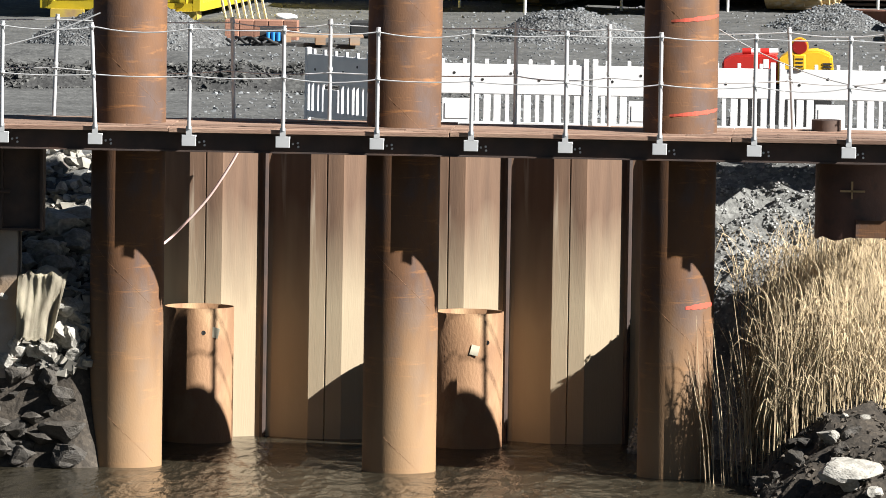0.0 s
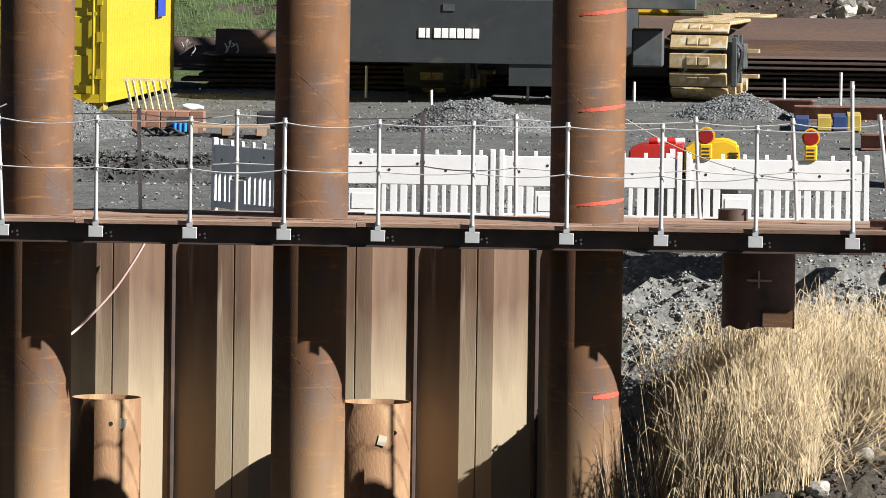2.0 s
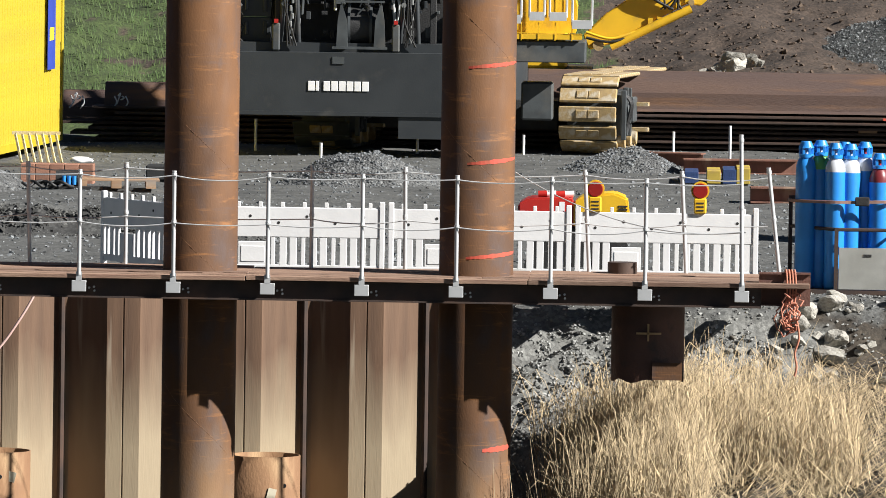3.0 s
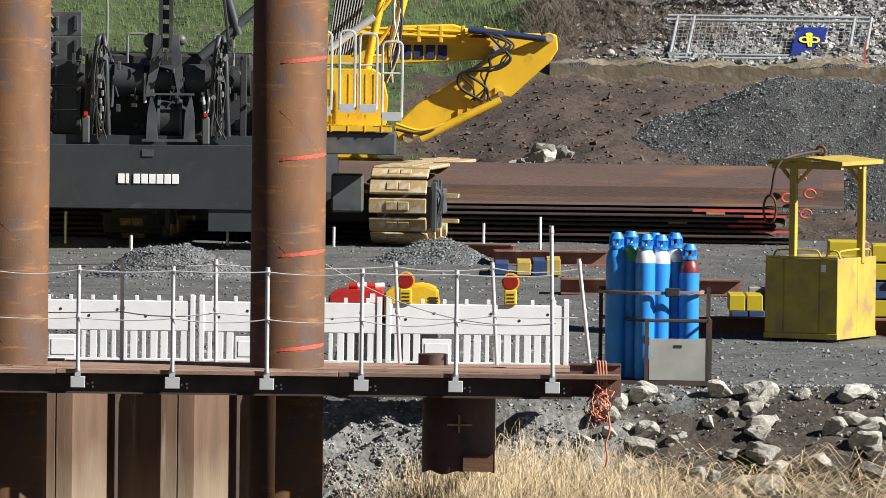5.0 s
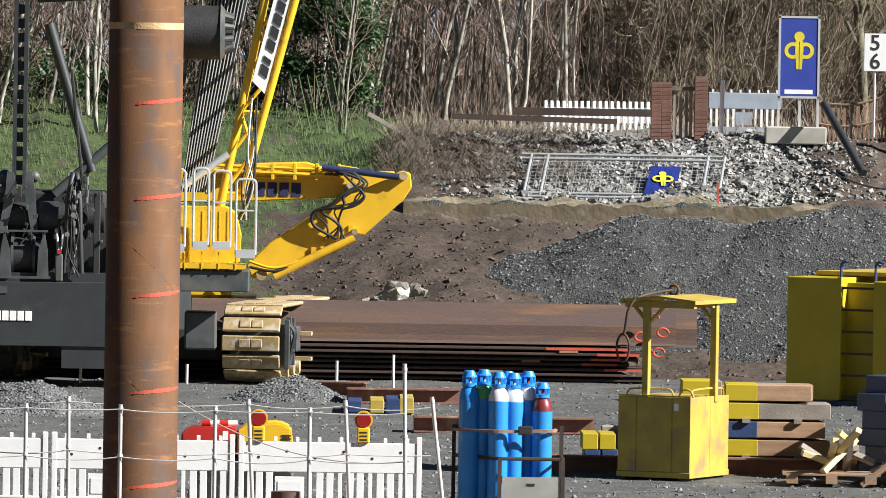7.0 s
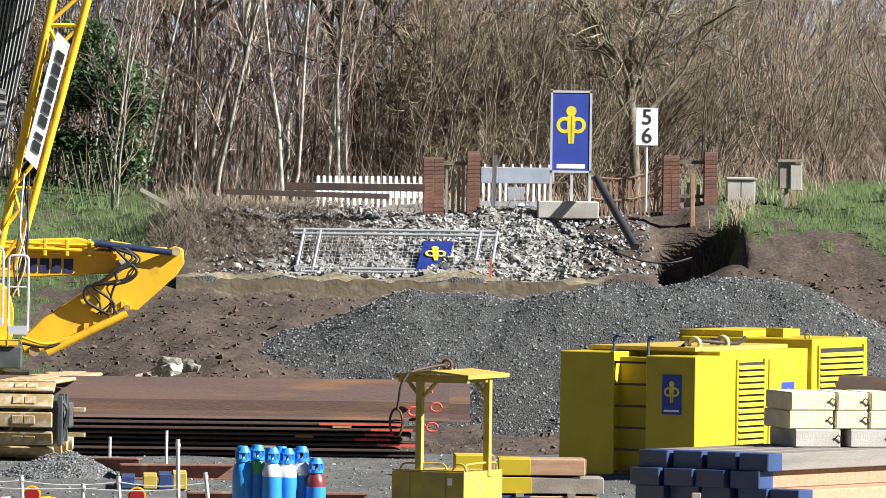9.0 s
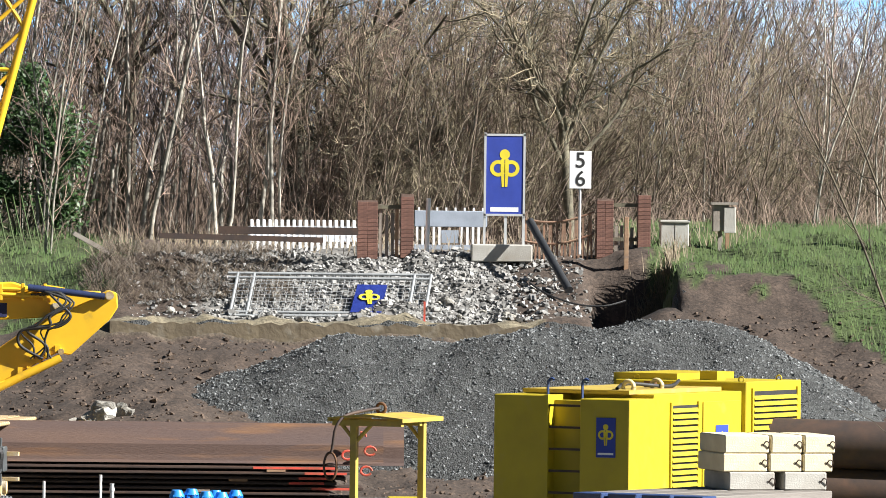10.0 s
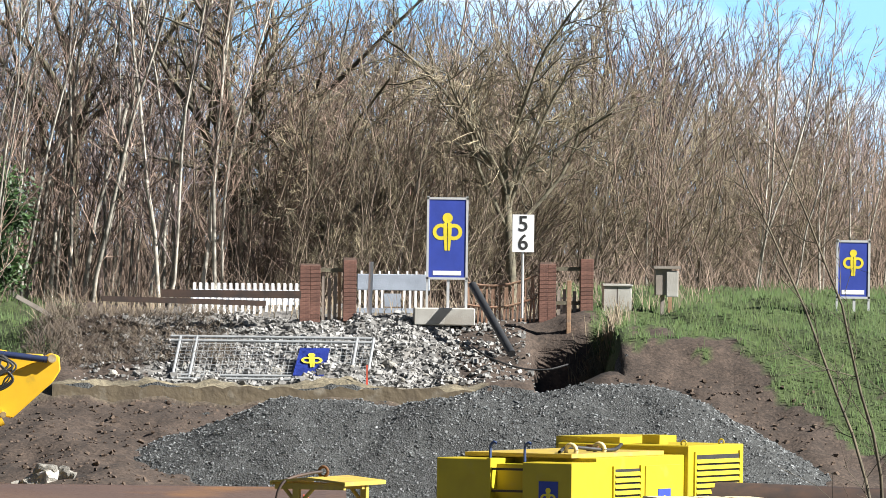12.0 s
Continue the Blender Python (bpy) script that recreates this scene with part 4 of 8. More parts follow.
def shipping_container():
    c = thing("shipping_container", (-9.95, 115.9, 0.12), "yellow steel site container with corrugated side and double doors", "container", turn=-5)
    w, l, h = 2.44, 6.06, 2.59
    part("shell", bx(-w + 0.03, 0.06, 0.1, -0.04, l, h - 0.05), M_YEL, c)
    post = mesh_of("corner_post", bx(0, 0, 0, 0.12, 0.12, h, bevel=0.01), M_YEL)
    for x, y in ((-w, 0), (-0.12, 0), (-w, l - 0.12), (-0.12, l - 0.12)):
        piece("corner_post", post, c, pose(x, y, 0))
    for z in (0.0, h - 0.12):
        part("end_rail", bx(-w + 0.12, 0.0, z, -0.12, 0.1, z + 0.12), M_YEL, c)
        part("side_rail", bx(-0.1, 0.12, z, 0.0, l - 0.12, z + 0.12), M_YEL, c)
    rib = mesh_of("corrugation", pr([(0.0, 0.0), (0.03, 0.045), (0.09, 0.045), (0.12, 0.0)], "z", 0.12, h - 0.12), M_YEL)
    for i in range(26):
        piece("corrugation", rib, c, pose(-0.05, 0.15 + 0.222 * i, 0) @ pose(0, 0, 0, 0, 0, 90) @ Matrix.Scale(-1, 4, (0, 1, 0)))
    for i, x in enumerate((-w + 0.13, -w / 2 + 0.01)):
        d = part("door", bx(x, 0.02, 0.13, x + w / 2 - 0.14, 0.07, h - 0.13), M_YEL, c)
        for k in range(4):
            part("panel", bx(x + 0.16, 0.0, 0.24 + 0.58 * k, x + w / 2 - 0.30, 0.02, 0.70 + 0.58 * k, bevel=0.012), M_YEL, d)
        for dx in (0.09, w / 2 - 0.22):
            part("lock_bar", tb((x + dx, -0.03, 0.12), (x + dx, -0.03, h - 0.12), 0.02, seg=8), M_YEL, d)
            for z in (0.35, 1.3, 2.2):
                part("bar_guide", bx(x + dx - 0.05, -0.045, z, x + dx + 0.05, 0.0, z + 0.05), M_YEL, d)
        for k in range(4):
            part("hinge", bx(x - 0.04 if i == 0 else x + w / 2 - 0.17, -0.02, 0.35 + 0.55 * k, x + 0.04 if i == 0 else x + w / 2 - 0.09, 0.02, 0.5 + 0.55 * k), M_YEL, d)
    part("handle", rope(bmesh.new(), [(-w + 0.25, -0.06, 1.1), (-w + 0.5, -0.08, 1.14), (-w + 0.62, -0.06, 1.08)], 0.02), M_DARKSTEEL, c)
    part("data_plate", bx(-w + 0.32, -0.004, 0.5, -w + 0.52, 0.012, 0.78), M_GREYLIGHT, c, "grey data plate")
    part("sticker", bx(-1.35, -0.004, 1.86, -1.17, -0.002, 1.98), M_WHITE, c, "green and white safety sticker")
    part("sticker", bx(-0.75, -0.004, 1.86, -0.35, -0.002, 2.0), mat("green_sign", (0.03, 0.3, 0.1)), c, "green safety sticker")
    part("banner", bx(0.035, 4.3, 1.15, 0.04, 5.0, 2.3), M_BANNER, c, "narrow blue banner")
    part("banner_emblem", bx(0.041, 4.45, 1.6, 0.044, 4.85, 1.8), M_EMBLEM, c)
    return c


shipping_container()
for x, y, l in ((-12.2, 115.95, 0.5), (-10.5, 115.8, 0.5)):
    solid("support_block", bx(x, y, -0.02, x + l, y + 0.9, 0.12), M_YELOLD, "worn yellow block under the container", "block", "container blocks")
# pale slatted pallet leaning on the container, brick pallets beside it
pl = thing("leaning_pallet", (-9.2, 115.3, 0.05), "pale wooden slatted rack leaning on the container", "pallet", turn=4)
for i in range(7):
    part("slat", tb((-0.32 + 0.1 * i, 0.0, 0.0), (-0.42 + 0.1 * i, 0.35, 0.42), 0.022, seg=4), M_CREAM, pl)
part("rail", bx(-0.47, 0.33, 0.40, 0.25, 0.37, 0.45), M_CREAM, pl)
rnd = random.Random(3)
bs = thing("brick_stack", (-9.06, 109.6, 0.0), "low stack of red-brown paving blocks on the gravel", "bricks")
bmsh = mesh_of("brick", bx(0, 0, 0, 0.2, 0.2, 0.14, bevel=0.008), mat("paving_block", (0.34, 0.17, 0.11), (0.26, 0.13, 0.09), random_tint=0.25))
for k in range(2):
    for i in range(5):
        for j in range(2):
            piece("brick", bmsh, bs, pose(0.206 * i, 0.21 * j, 0.002 + 0.143 * k, 0, 0, rnd.uniform(-1, 1)))
# pump with blue parts and hoses
pm = thing("pump", (-8.28, 108.0, 0.0), "small blue and black pump with hoses on the ground", "pump")
part("motor", smooth(tb((-0.15, 0, 0.16), (0.2, 0, 0.16), 0.12, seg=18)), M_BLACK, pm)
for k in range(3):
    part("canister", smooth(tb((-0.03 + 0.07 * k, -0.16, 0.08), (-0.03 + 0.07 * k, -0.16, 0.2), 0.03, seg=14)), M_BOTTLE, pm, "blue canister")
part("frame", bx(-0.25, -0.2, 0, 0.35, 0.15, 0.05), M_BLACK, pm)
for k in range(4):
    bm = bmesh.new()
    rope(bm, [(-0.2 - 0.2 * t + 0.1 * k, -0.2 + 0.12 * math.sin(3 * t + k), 0.04 + 0.08 * abs(math.sin(2 * t + k))) for t in [q * 0.25 for q in range(9)]], 0.022)
    part("hose", smooth(bm), M_BLACK, pm)


def pallet(at, turn, label):
    p = thing("pallet", at, label, "pallet", "wooden pallets", turn=turn)
    for k in range(5):
        part("deck_board", bx(-0.6, -0.4 + 0.18 * k, 0.12, 0.6, -0.3 + 0.18 * k, 0.142), M_WOODNEW, p)
    for x in (-0.55, -0.07, 0.41):
        part("bearer", bx(x, -0.4, 0.02, x + 0.14, 0.42, 0.12), M_WOODNEW, p)
    return p


pallet((-7.64, 108.6, 0.0), 5, "grey-brown wooden pallet lying on gravel")
pallet((6.2, 95.6, 0.0), -3, "grey-brown wooden pallet beside scrap wood")
solid("black_tray", bx(-7.4, 111.2, 0, -6.6, 111.7, 0.22, bevel=0.02), M_BLACK, "black plastic tray lying on the gravel", "tray")
bm = bmesh.new()
bmesh.ops.create_icosphere(bm, subdivisions=3, radius=1, matrix=pose(-8.65, 115.6, 0.08) @ Matrix.Diagonal((0.17, 0.1, 0.05, 1)))
for v in bm.verts:
    v.co += 0.03 * noise.noise_vector(v.co * 6)
solid("tarp_bundle", smooth(bm, 80), M_WHITE, "crumpled white tarpaulin bundle", "tarpaulin")


def sheet_stack():
    """Long steel sheet piles, nested in a stack with thin timber between."""
    m_top = mat("purple_brown_steel", (0.085, 0.056, 0.05), (0.115, 0.07, 0.052), rough=0.55, scale=0.8, stretch=(0.3, 3, 3), dirt=(0.2, 0.1, 0.045), dscale=1.5, dirt_at=(0.55, 0.72))
    m_low = mat("black_brown_steel", (0.06, 0.042, 0.036), (0.1, 0.06, 0.042), rough=0.6, scale=1.5, stretch=(0.3, 3, 3))
    prof = [(0.0, 0.0), (0.10, 0.0), (0.14, 0.06), (0.16, 0.30), (0.30, 0.60), (0.32, 0.64), (0.70, 0.64), (0.72, 0.60), (0.86, 0.28), (0.9, 0.05), (1.0, 0.0), (1.0, -0.02), (0.88, 0.02), (0.84, 0.28), (0.69, 0.61), (0.33, 0.61), (0.18, 0.30), (0.12, 0.0)]
    for i, (x0, x1, y, z) in enumerate(((-2.2, 5.58, 124.9, 0.60), (-9.0, -2.3, 124.9, 0.42), (-9.72, -2.3, 125.5, 0.26), (0.0, 5.95, 125.7, 0.55))):
        ob = solid("sheet_pile", pr([(y + a, z + b * (1.0 if i in (0, 3) else 0.8)) for a, b in prof], "x", x0, x1), m_top, "long purple-brown steel sheet pile on top of the stack", "sheet pile", "stacked sheet piles")
    rnd = random.Random(12)
    for k in range(7):
        z = 0.02 + 0.083 * k
        x1 = rnd.uniform(4.7, 5.5)
        ob = thing("sheet_pile", (0, 124.7 + rnd.uniform(0, 0.25), z), "long black-brown steel sheet pile nested in the stack", "sheet pile", "stacked sheet piles")
        part("sheet", bx(-9.8 + rnd.uniform(0, 1.0), 0, 0, x1, 1.2, 0.045), m_low, ob)
        part("flange", bx(-9.6 + rnd.uniform(0, 1), -0.06, 0.01, x1 - 0.02, 0.0, 0.03), M_DARKSTEEL, ob)
        if k > 1:
            part("spray_mark", bx(x1 - rnd.uniform(0.7, 1.6), -0.066, 0.004, x1 - rnd.uniform(0.0, 0.3), -0.06, 0.042), M_MARK, ob, "red spray stripe")
        if k % 2:
            part("spacer", bx(2.2 + 0.3 * k, -0.03, 0.045, 2.5 + 0.3 * k, 1.0, 0.08), M_WOODNEW, ob)
    # marks on the ends
    for x, z in ((5.2, 1.05), (5.36, 0.82), (5.0, 0.75), (5.3, 0.50)):
        bm = bmesh.new()
        rope(bm, [(x + 0.09 * math.cos(a * math.pi / 6), 124.89, z + 0.07 * math.sin(a * math.pi / 6)) for a in range(12 if z != 1.05 else 4)], 0.02)
        solid("chalk_mark", bm, M_MARK, "red spray ring on the sheet pile end", "paint mark", "marks on the stack")
    for x in (-9.45, -8.75):
        bm = bmesh.new()
        for k in range(4):
            rope(bm, [(x + 0.06 * k - 0.1, 124.86, 0.52 + 0.07 * ((k * 7) % 3)), (x + 0.06 * k - 0.04, 124.86, 0.62 + 0.07 * ((k * 5) % 3)), (x + 0.06 * k - 0.08, 124.86, 0.72)], 0.012)
        solid("chalk_mark", bm, M_WHITE, "white chalk scribble on the sheet pile", "paint mark", "marks on the stack")


sheet_stack()
# survey pegs with white heads in a row
for x, y, h in ((-6.4, 122.0, 0.5), (-3.85, 121.5, 0.28), (-2.2, 121.8, 0.32), (0.14, 121.5, 0.42), (1.0, 119.0, 0.62), (-5.2, 118, 0.3)):
    solid("marker_peg", smooth(tb((x, y, 0), (x, y, h), 0.022, seg=8)), M_WHITE, "white marker peg stuck in the gravel", "peg", "marker pegs")


# crawler crane
M_FITTING = mat("weathered_fitting", (0.28, 0.29, 0.28), (0.2, 0.205, 0.2), rough=0.5, metal=0.3, bump=0.01)
M_RIB = mat("pale_rib", (0.4, 0.41, 0.4), (0.3, 0.31, 0.3), bump=0)
def crawler_crane():
    c = thing("crawler_crane", (0, 0, 0), "dark grey crawler crane with yellow lattice boom on dusty tracks", "crane")
    # counterweight
    bm = bmesh.new()
    prism(bm, [(-7.25, 0.66), (-7.25, 1.56), (-7.15, 1.60), (-2.7, 1.62), (-2.6, 1.56), (-2.6, 0.68)], "y", 120.0, 121.4)
    cw = part("counterweight", bm, M_GREY, c, "dark grey counterweight block")
    part("rim", bx(-7.27, 119.97, 0.64, -2.58, 120.0, 0.70), M_GREY, cw)
    for k in range(8):
        part("name_bar", bx(-5.50 + 0.119 * k, 119.985, 1.02, -5.50 + 0.119 * k + (0.05 if k == 1 else 0.1), 119.999, 1.17, bevel=0.004), M_WHITE, cw, "white name bar")
    part("plate", bx(-5.13, 119.985, 1.44, -4.95, 119.999, 1.55), M_GREYLIGHT, cw)
    part("lower_weight", bx(-4.1, 120.0, 0.30, -2.7, 121.2, 0.66), M_GREY, c, "grey lower weight")
    # superstructure deck and its machinery
    part("deck_frame", bx(-6.6, 120.4, 1.6, -2.3, 123.5, 1.75), M_GREY, c)
    part("inner_housing", bx(-6.2, 121.2, 1.7, -3.4, 123.2, 2.75), M_BLACK, c)
    part("engine_cover", bx(-5.9, 121.6, 2.7, -3.5, 123.0, 3.0, bevel=0.05), M_BLACK, c)
    bm = bmesh.new()
    tube(bm, (-6.25, 120.9, 2.6), (-3.5, 120.9, 2.6), 0.23, seg=28)
    part("ballast_cylinder", smooth(bm), M_BLACK, c, "dark round cross tube")
    part("collar", smooth(tb((-5.6, 120.85, 2.6), (-5.15, 120.85, 2.6), 0.26, seg=28)), M_GREY, c)
    part("collar", smooth(tb((-4.5, 120.85, 2.6), (-4.2, 120.85, 2.6), 0.25, seg=28)), M_GREY, c)
    # stacked plates on the left
    for k in range(5):
        part("ladder_plate", bx(-6.60, 120.7, 1.75 + 0.38 * k, -6.12, 120.95, 2.122 + 0.38 * k, bevel=0.008), M_GREYLIGHT if k > 2 else M_GREY, c)
        part("grip", bx(-6.52, 120.66, 1.85 + 0.38 * k, -6.47, 120.7, 2.05 + 0.38 * k, bevel=0.01), M_GREYLIGHT, c)
        part("grip", bx(-6.24, 120.66, 1.83 + 0.38 * k, -6.18, 120.7, 2.07 + 0.38 * k, bevel=0.01), M_GREY, c)
    part("chain", rope(bmesh.new(), [(-6.6 + 0.03 * math.sin(9 * q), 120.6, 1.7 + 0.2 * q) for q in [k * 0.25 for k in range(42)]], 0.035), M_BLACK, c)
    # uprights and brackets
    rh = random.Random(15)
    for x in (-5.8, -3.95):
        for dx in (-0.12, 0.1):
            bm = bmesh.new()
            rope(bm, [(x + dx * 1.3, 120.45, 1.65), (x + dx, 120.4, 2.3), (x + dx * 0.8, 120.45, 2.9), (x + dx * 0.2, 120.6, 3.28), (x - dx * 0.4, 120.8, 3.1)], 0.04, 8)
            part("strut", smooth(bm), M_GREY, c)
        for k in range(5):
            bm = bmesh.new()
            rope(bm, [(x + rh.uniform(-0.1, 0.1), 120.35, 1.7), (x + rh.uniform(-0.1, 0.1), 120.3, rh.uniform(2.1, 2.5)), (x + rh.uniform(-0.09, 0.09), 120.4, rh.uniform(2.8, 3.05)), (x + rh.uniform(-0.06, 0.06), 120.6, 3.2)], rh.uniform(0.008, 0.015), 6)
            part("hose", smooth(bm), M_BLACK, c)
        for k in range(11):
            part("chain_link", bx(x - 0.02 + 0.03 * (k % 2), 120.36, 1.75 + 0.12 * k, x + 0.02 + 0.03 * (k % 2), 120.4, 1.84 + 0.12 * k, bevel=0.008), M_FITTING, c)
        for k in range(3):
            part("clevis", smooth(tb((x - 0.1 + 0.09 * k, 120.3, 2.35 + 0.3 * k), (x - 0.1 + 0.09 * k, 120.36, 2.35 + 0.3 * k), 0.04, seg=12)), M_FITTING, c)
        part("bracket", bx(x - 0.28, 120.3, 1.62, x - 0.16, 120.5, 2.05, bevel=0.02), M_GREYLIGHT, c)
        part("red_cap", bx(x - 0.25, 120.28, 2.05, x - 0.19, 120.34, 2.11), M_RED, c)
    # winch between cheek plates
    for x, t in ((-5.0, -1), (-4.42, 1)):
        bm = bmesh.new()
        prism(bm, [(x - 0.09, 1.68), (x + 0.09, 1.68), (x + 0.07, 2.1), (x + 0.02 * t, 2.4), (x - 0.07, 2.1)], "y", 120.3, 120.4)
        part("cheek_plate", bm, M_GREYLIGHT, c)
    part("winch_drum", smooth(tb((-4.98, 120.7, 2.0), (-4.45, 120.7, 2.0), 0.3, seg=28)), M_BLACK, c)
    for x in (-4.9, -4.56):
        part("drum_flange", smooth(tb((x - 0.02, 120.7, 2.0), (x + 0.02, 120.7, 2.0), 0.36, seg=32)), M_GREYLIGHT, c)
    part("winch_bar", bx(-5.1, 120.28, 2.38, -4.35, 120.32, 2.41), M_GREYLIGHT, c)
    part("winch_foot", bx(-5.15, 120.28, 1.66, -4.3, 120.33, 1.70), M_GREYLIGHT, c)
    # mast of two channels with holes, and its forked foot
    for x in (-4.90, -4.74):
        part("mast_channel", bx(x - 0.03, 120.75, 3.0, x + 0.03, 120.95, 7.6), M_GREY, c)
    me = mesh_of("mast_web", bx(-0.07, -0.01, 0, 0.07, 0.01, 0.15), M_GREY)
    for k in range(20):
        piece("mast_web", me, c, pose(-4.82, 120.86, 3.1 + 0.22 * k))
    for x, d in ((-4.95, -0.12), (-4.66, 0.1)):
        bm = bmesh.new()
        prism(bm, [(x - 0.05 + d, 2.35), (x + 0.05 + d, 2.35), (x + 0.09, 3.0), (x + 0.05, 3.3), (x - 0.05, 3.3), (x - 0.07, 3.0)], "y", 120.55, 120.68)
        part("fork", bm, M_GREYLIGHT, c)
    # back stay tubes
    part("stay_tube", smooth(tb((-4.42, 121.5, 5.6), (-3.72, 121.5, 3.3), 0.085, seg=16)), M_GREY, c)
    part("stay_tube", smooth(tb((-3.30, 121.5, 6.1), (-4.6, 121.5, 6.02), 0.1, seg=16)), M_GREY, c)
    part("stay_tube", smooth(tb((-3.4, 121.5, 3.75), (-4.3, 121.5, 2.95), 0.075, seg=12)), M_GREYLIGHT, c)
    part("stay_rope", tb((-4.05, 121.2, 4.9), (-3.85, 121.2, 3.1), 0.025, seg=6), M_BLACK, c)
    part("lamp_post", rope(bmesh.new(), [(-5.74, 121, 3.0), (-5.74, 121, 3.75), (-5.78, 121, 3.92), (-5.98, 121, 4.0)], 0.021), M_FITTING, c)
    for x in (-5.3, -3.95):
        part("guard_rail", rope(bmesh.new(), [(x - 0.14, 121.5, 2.8), (x - 0.14, 121.5, 3.26), (x - 0.1, 121.5, 3.3), (x + 0.12, 121.5, 3.3), (x + 0.16, 121.5, 3.26), (x + 0.16, 121.5, 2.8)], 0.02), M_FITTING, c)
    for x, z, r in ((-5.05, 3.2, 0.13), (-5.05, 3.0, 0.1), (-4.6, 3.22, 0.09), (-5.15, 2.85, 0.09)):
        bm = bmesh.new()
        bmesh.ops.create_icosphere(bm, subdivisions=3, radius=r, matrix=pose(x, 121.1, z))
        part("fitting", smooth(bm, 80), M_GREYLIGHT, c)
    rnd = random.Random(21)
    for k in range(70):  # clamps, valves and bright fittings over the cross tube
        x, z = rnd.choice((-6.0, -5.75, -4.75, -4.0, -3.75)) + rnd.gauss(0, 0.11), rnd.uniform(2.2, 3.15)
        s = rnd.uniform(0.02, 0.06)
        if k % 3:
            part("fitting", bx(x, 120.42, z, x + s, 120.5, z + s * rnd.uniform(1, 3), bevel=0.006), rnd.choice((M_BLACK, M_GREY, M_GREYLIGHT)), c)
        else:
            part("fitting", tb((x, 120.45, z), (x + rnd.uniform(-0.15, 0.15), 120.45, z + rnd.uniform(-0.3, 0.3)), rnd.uniform(0.008, 0.016), seg=7), rnd.choice((M_BLACK, M_GREY, M_GREYLIGHT)), c)
    for x in (-6.0, -3.6):
        part("side_post", bx(x - 0.05, 120.5, 1.7, x + 0.05, 120.6, 3.0, bevel=0.01), M_BLACK, c)
    for k in range(46):  # small pipes and boxes of the engine deck
        x, z = rnd.uniform(-6.0, -3.55), rnd.uniform(1.7, 2.4)
        s = rnd.uniform(0.03, 0.1)
        if k % 2:
            part("fitting", tb((x, 120.65, z), (x + rnd.uniform(-0.08, 0.08), 120.62, z + rnd.uniform(0.15, 0.5)), rnd.uniform(0.012, 0.03), seg=8), rnd.choice((M_GREYLIGHT, M_GREY, M_GALV)), c)
        else:
            part("fitting", bx(x, 120.6, z, x + s, 120.7, z + s * rnd.uniform(0.6, 2), bevel=0.008), rnd.choice((M_GREYLIGHT, M_GREY, M_BLACK)), c)
    # side platform with the yellow housing and hand rails
    part("side_platform", bx(-2.6, 120.3, 1.50, -1.24, 122.0, 1.83, bevel=0.015), M_GREYLIGHT, c, "grey side platform")
    bm = bmesh.new()
    prism(bm, [(-2.6, 1.95), (-2.6, 2.80), (-1.62, 2.80), (-1.46, 2.70), (-1.38, 2.35), (-1.40, 1.95)], "y", 120.7, 122.0)
    part("yellow_housing", bm, M_CRANEYEL, c, "yellow engine housing")
    for k in range(8):
        part("housing_rib", bx(-2.5 + 0.13 * k, 120.69, 2.2, -2.485 + 0.13 * k, 120.7, 2.74), M_CRANEYEL, c)
    part("walkway", bx(-2.6, 120.25, 1.86, -1.3, 120.7, 1.94), M_CRANEYEL, c)
    for k in range(5):
        part("walkway_bracket", bx(-2.5 + 0.26 * k, 120.24, 1.84, -2.485 + 0.26 * k, 120.26, 2.12), M_CRANEYEL, c)
    for x0, x1, z0, z1 in ((-2.42, -2.24, 2.15, 3.38), (-2.11, -1.88, 2.2, 3.40), (-1.80, -1.54, 2.2, 3.36), (-1.45, -1.15, 2.08, 3.24)):
        part("hand_rail", rope(bmesh.new(), [(x0, 120.3, z0), (x0, 120.3, z1 - 0.06), (x0 + 0.05, 120.3, z1), (x1 - 0.05, 120.3, z1), (x1, 120.3, z1 - 0.06), (x1, 120.3, z0)], 0.02), M_GALV, c)
        part("step", bx(x0, 120.2, z0 - 0.05, x1, 120.4, z0 + 0.08), M_GALV, c)
        part("mid_rail", tb((x0, 120.3, (z0 + z1) / 2 + 0.1), (x1, 120.3, (z0 + z1) / 2 + 0.1), 0.014, seg=6), M_GALV, c)
    # ribbed rope drum guard and hoist drum
    bm = bmesh.new()
    prism(bm, [(-2.35, 3.0), (-1.95, 3.0), (-1.02, 7.6), (-1.72, 7.6)], "y", 122.2, 122.6)
    part("screen", bm, M_BLACK, c)
    bm = bmesh.new()
    for k in range(11):
        a = -2.33 + 0.038 * k
        b = -1.70 + 0.066 * k
        tube(bm, (a, 122.17, 3.0), (b, 122.17, 7.6), 0.011, seg=5)
    bars = part("screen_bar", bm, M_RIB, c, "pale ribs of the screen")
    bars["kind"] = "stuff"
    bm = bmesh.new()
    tube(bm, (-2.45, 121.4, 5.5), (-1.75, 121.4, 5.5), 0.42, seg=32)
    part("hoist_drum", smooth(bm), M_BLACK, c)
    bm = bmesh.new()
    tube(bm, (-1.75, 121.4, 5.5), (-1.68, 121.4, 5.5), 0.45, 0.36, seg=20)
    gear = part("drum_gear", smooth(bm), M_GREYLIGHT, c)
    for k in range(9):
        a = 2 * math.pi * k / 9
        part("gear_bolt", tb((-1.7, 121.4 + 0.3 * math.cos(a), 5.5 + 0.3 * math.sin(a)), (-1.55, 121.4 + 0.25 * math.cos(a), 5.5 + 0.25 * math.sin(a)), 0.05, seg=8), M_GREYLIGHT, gear)
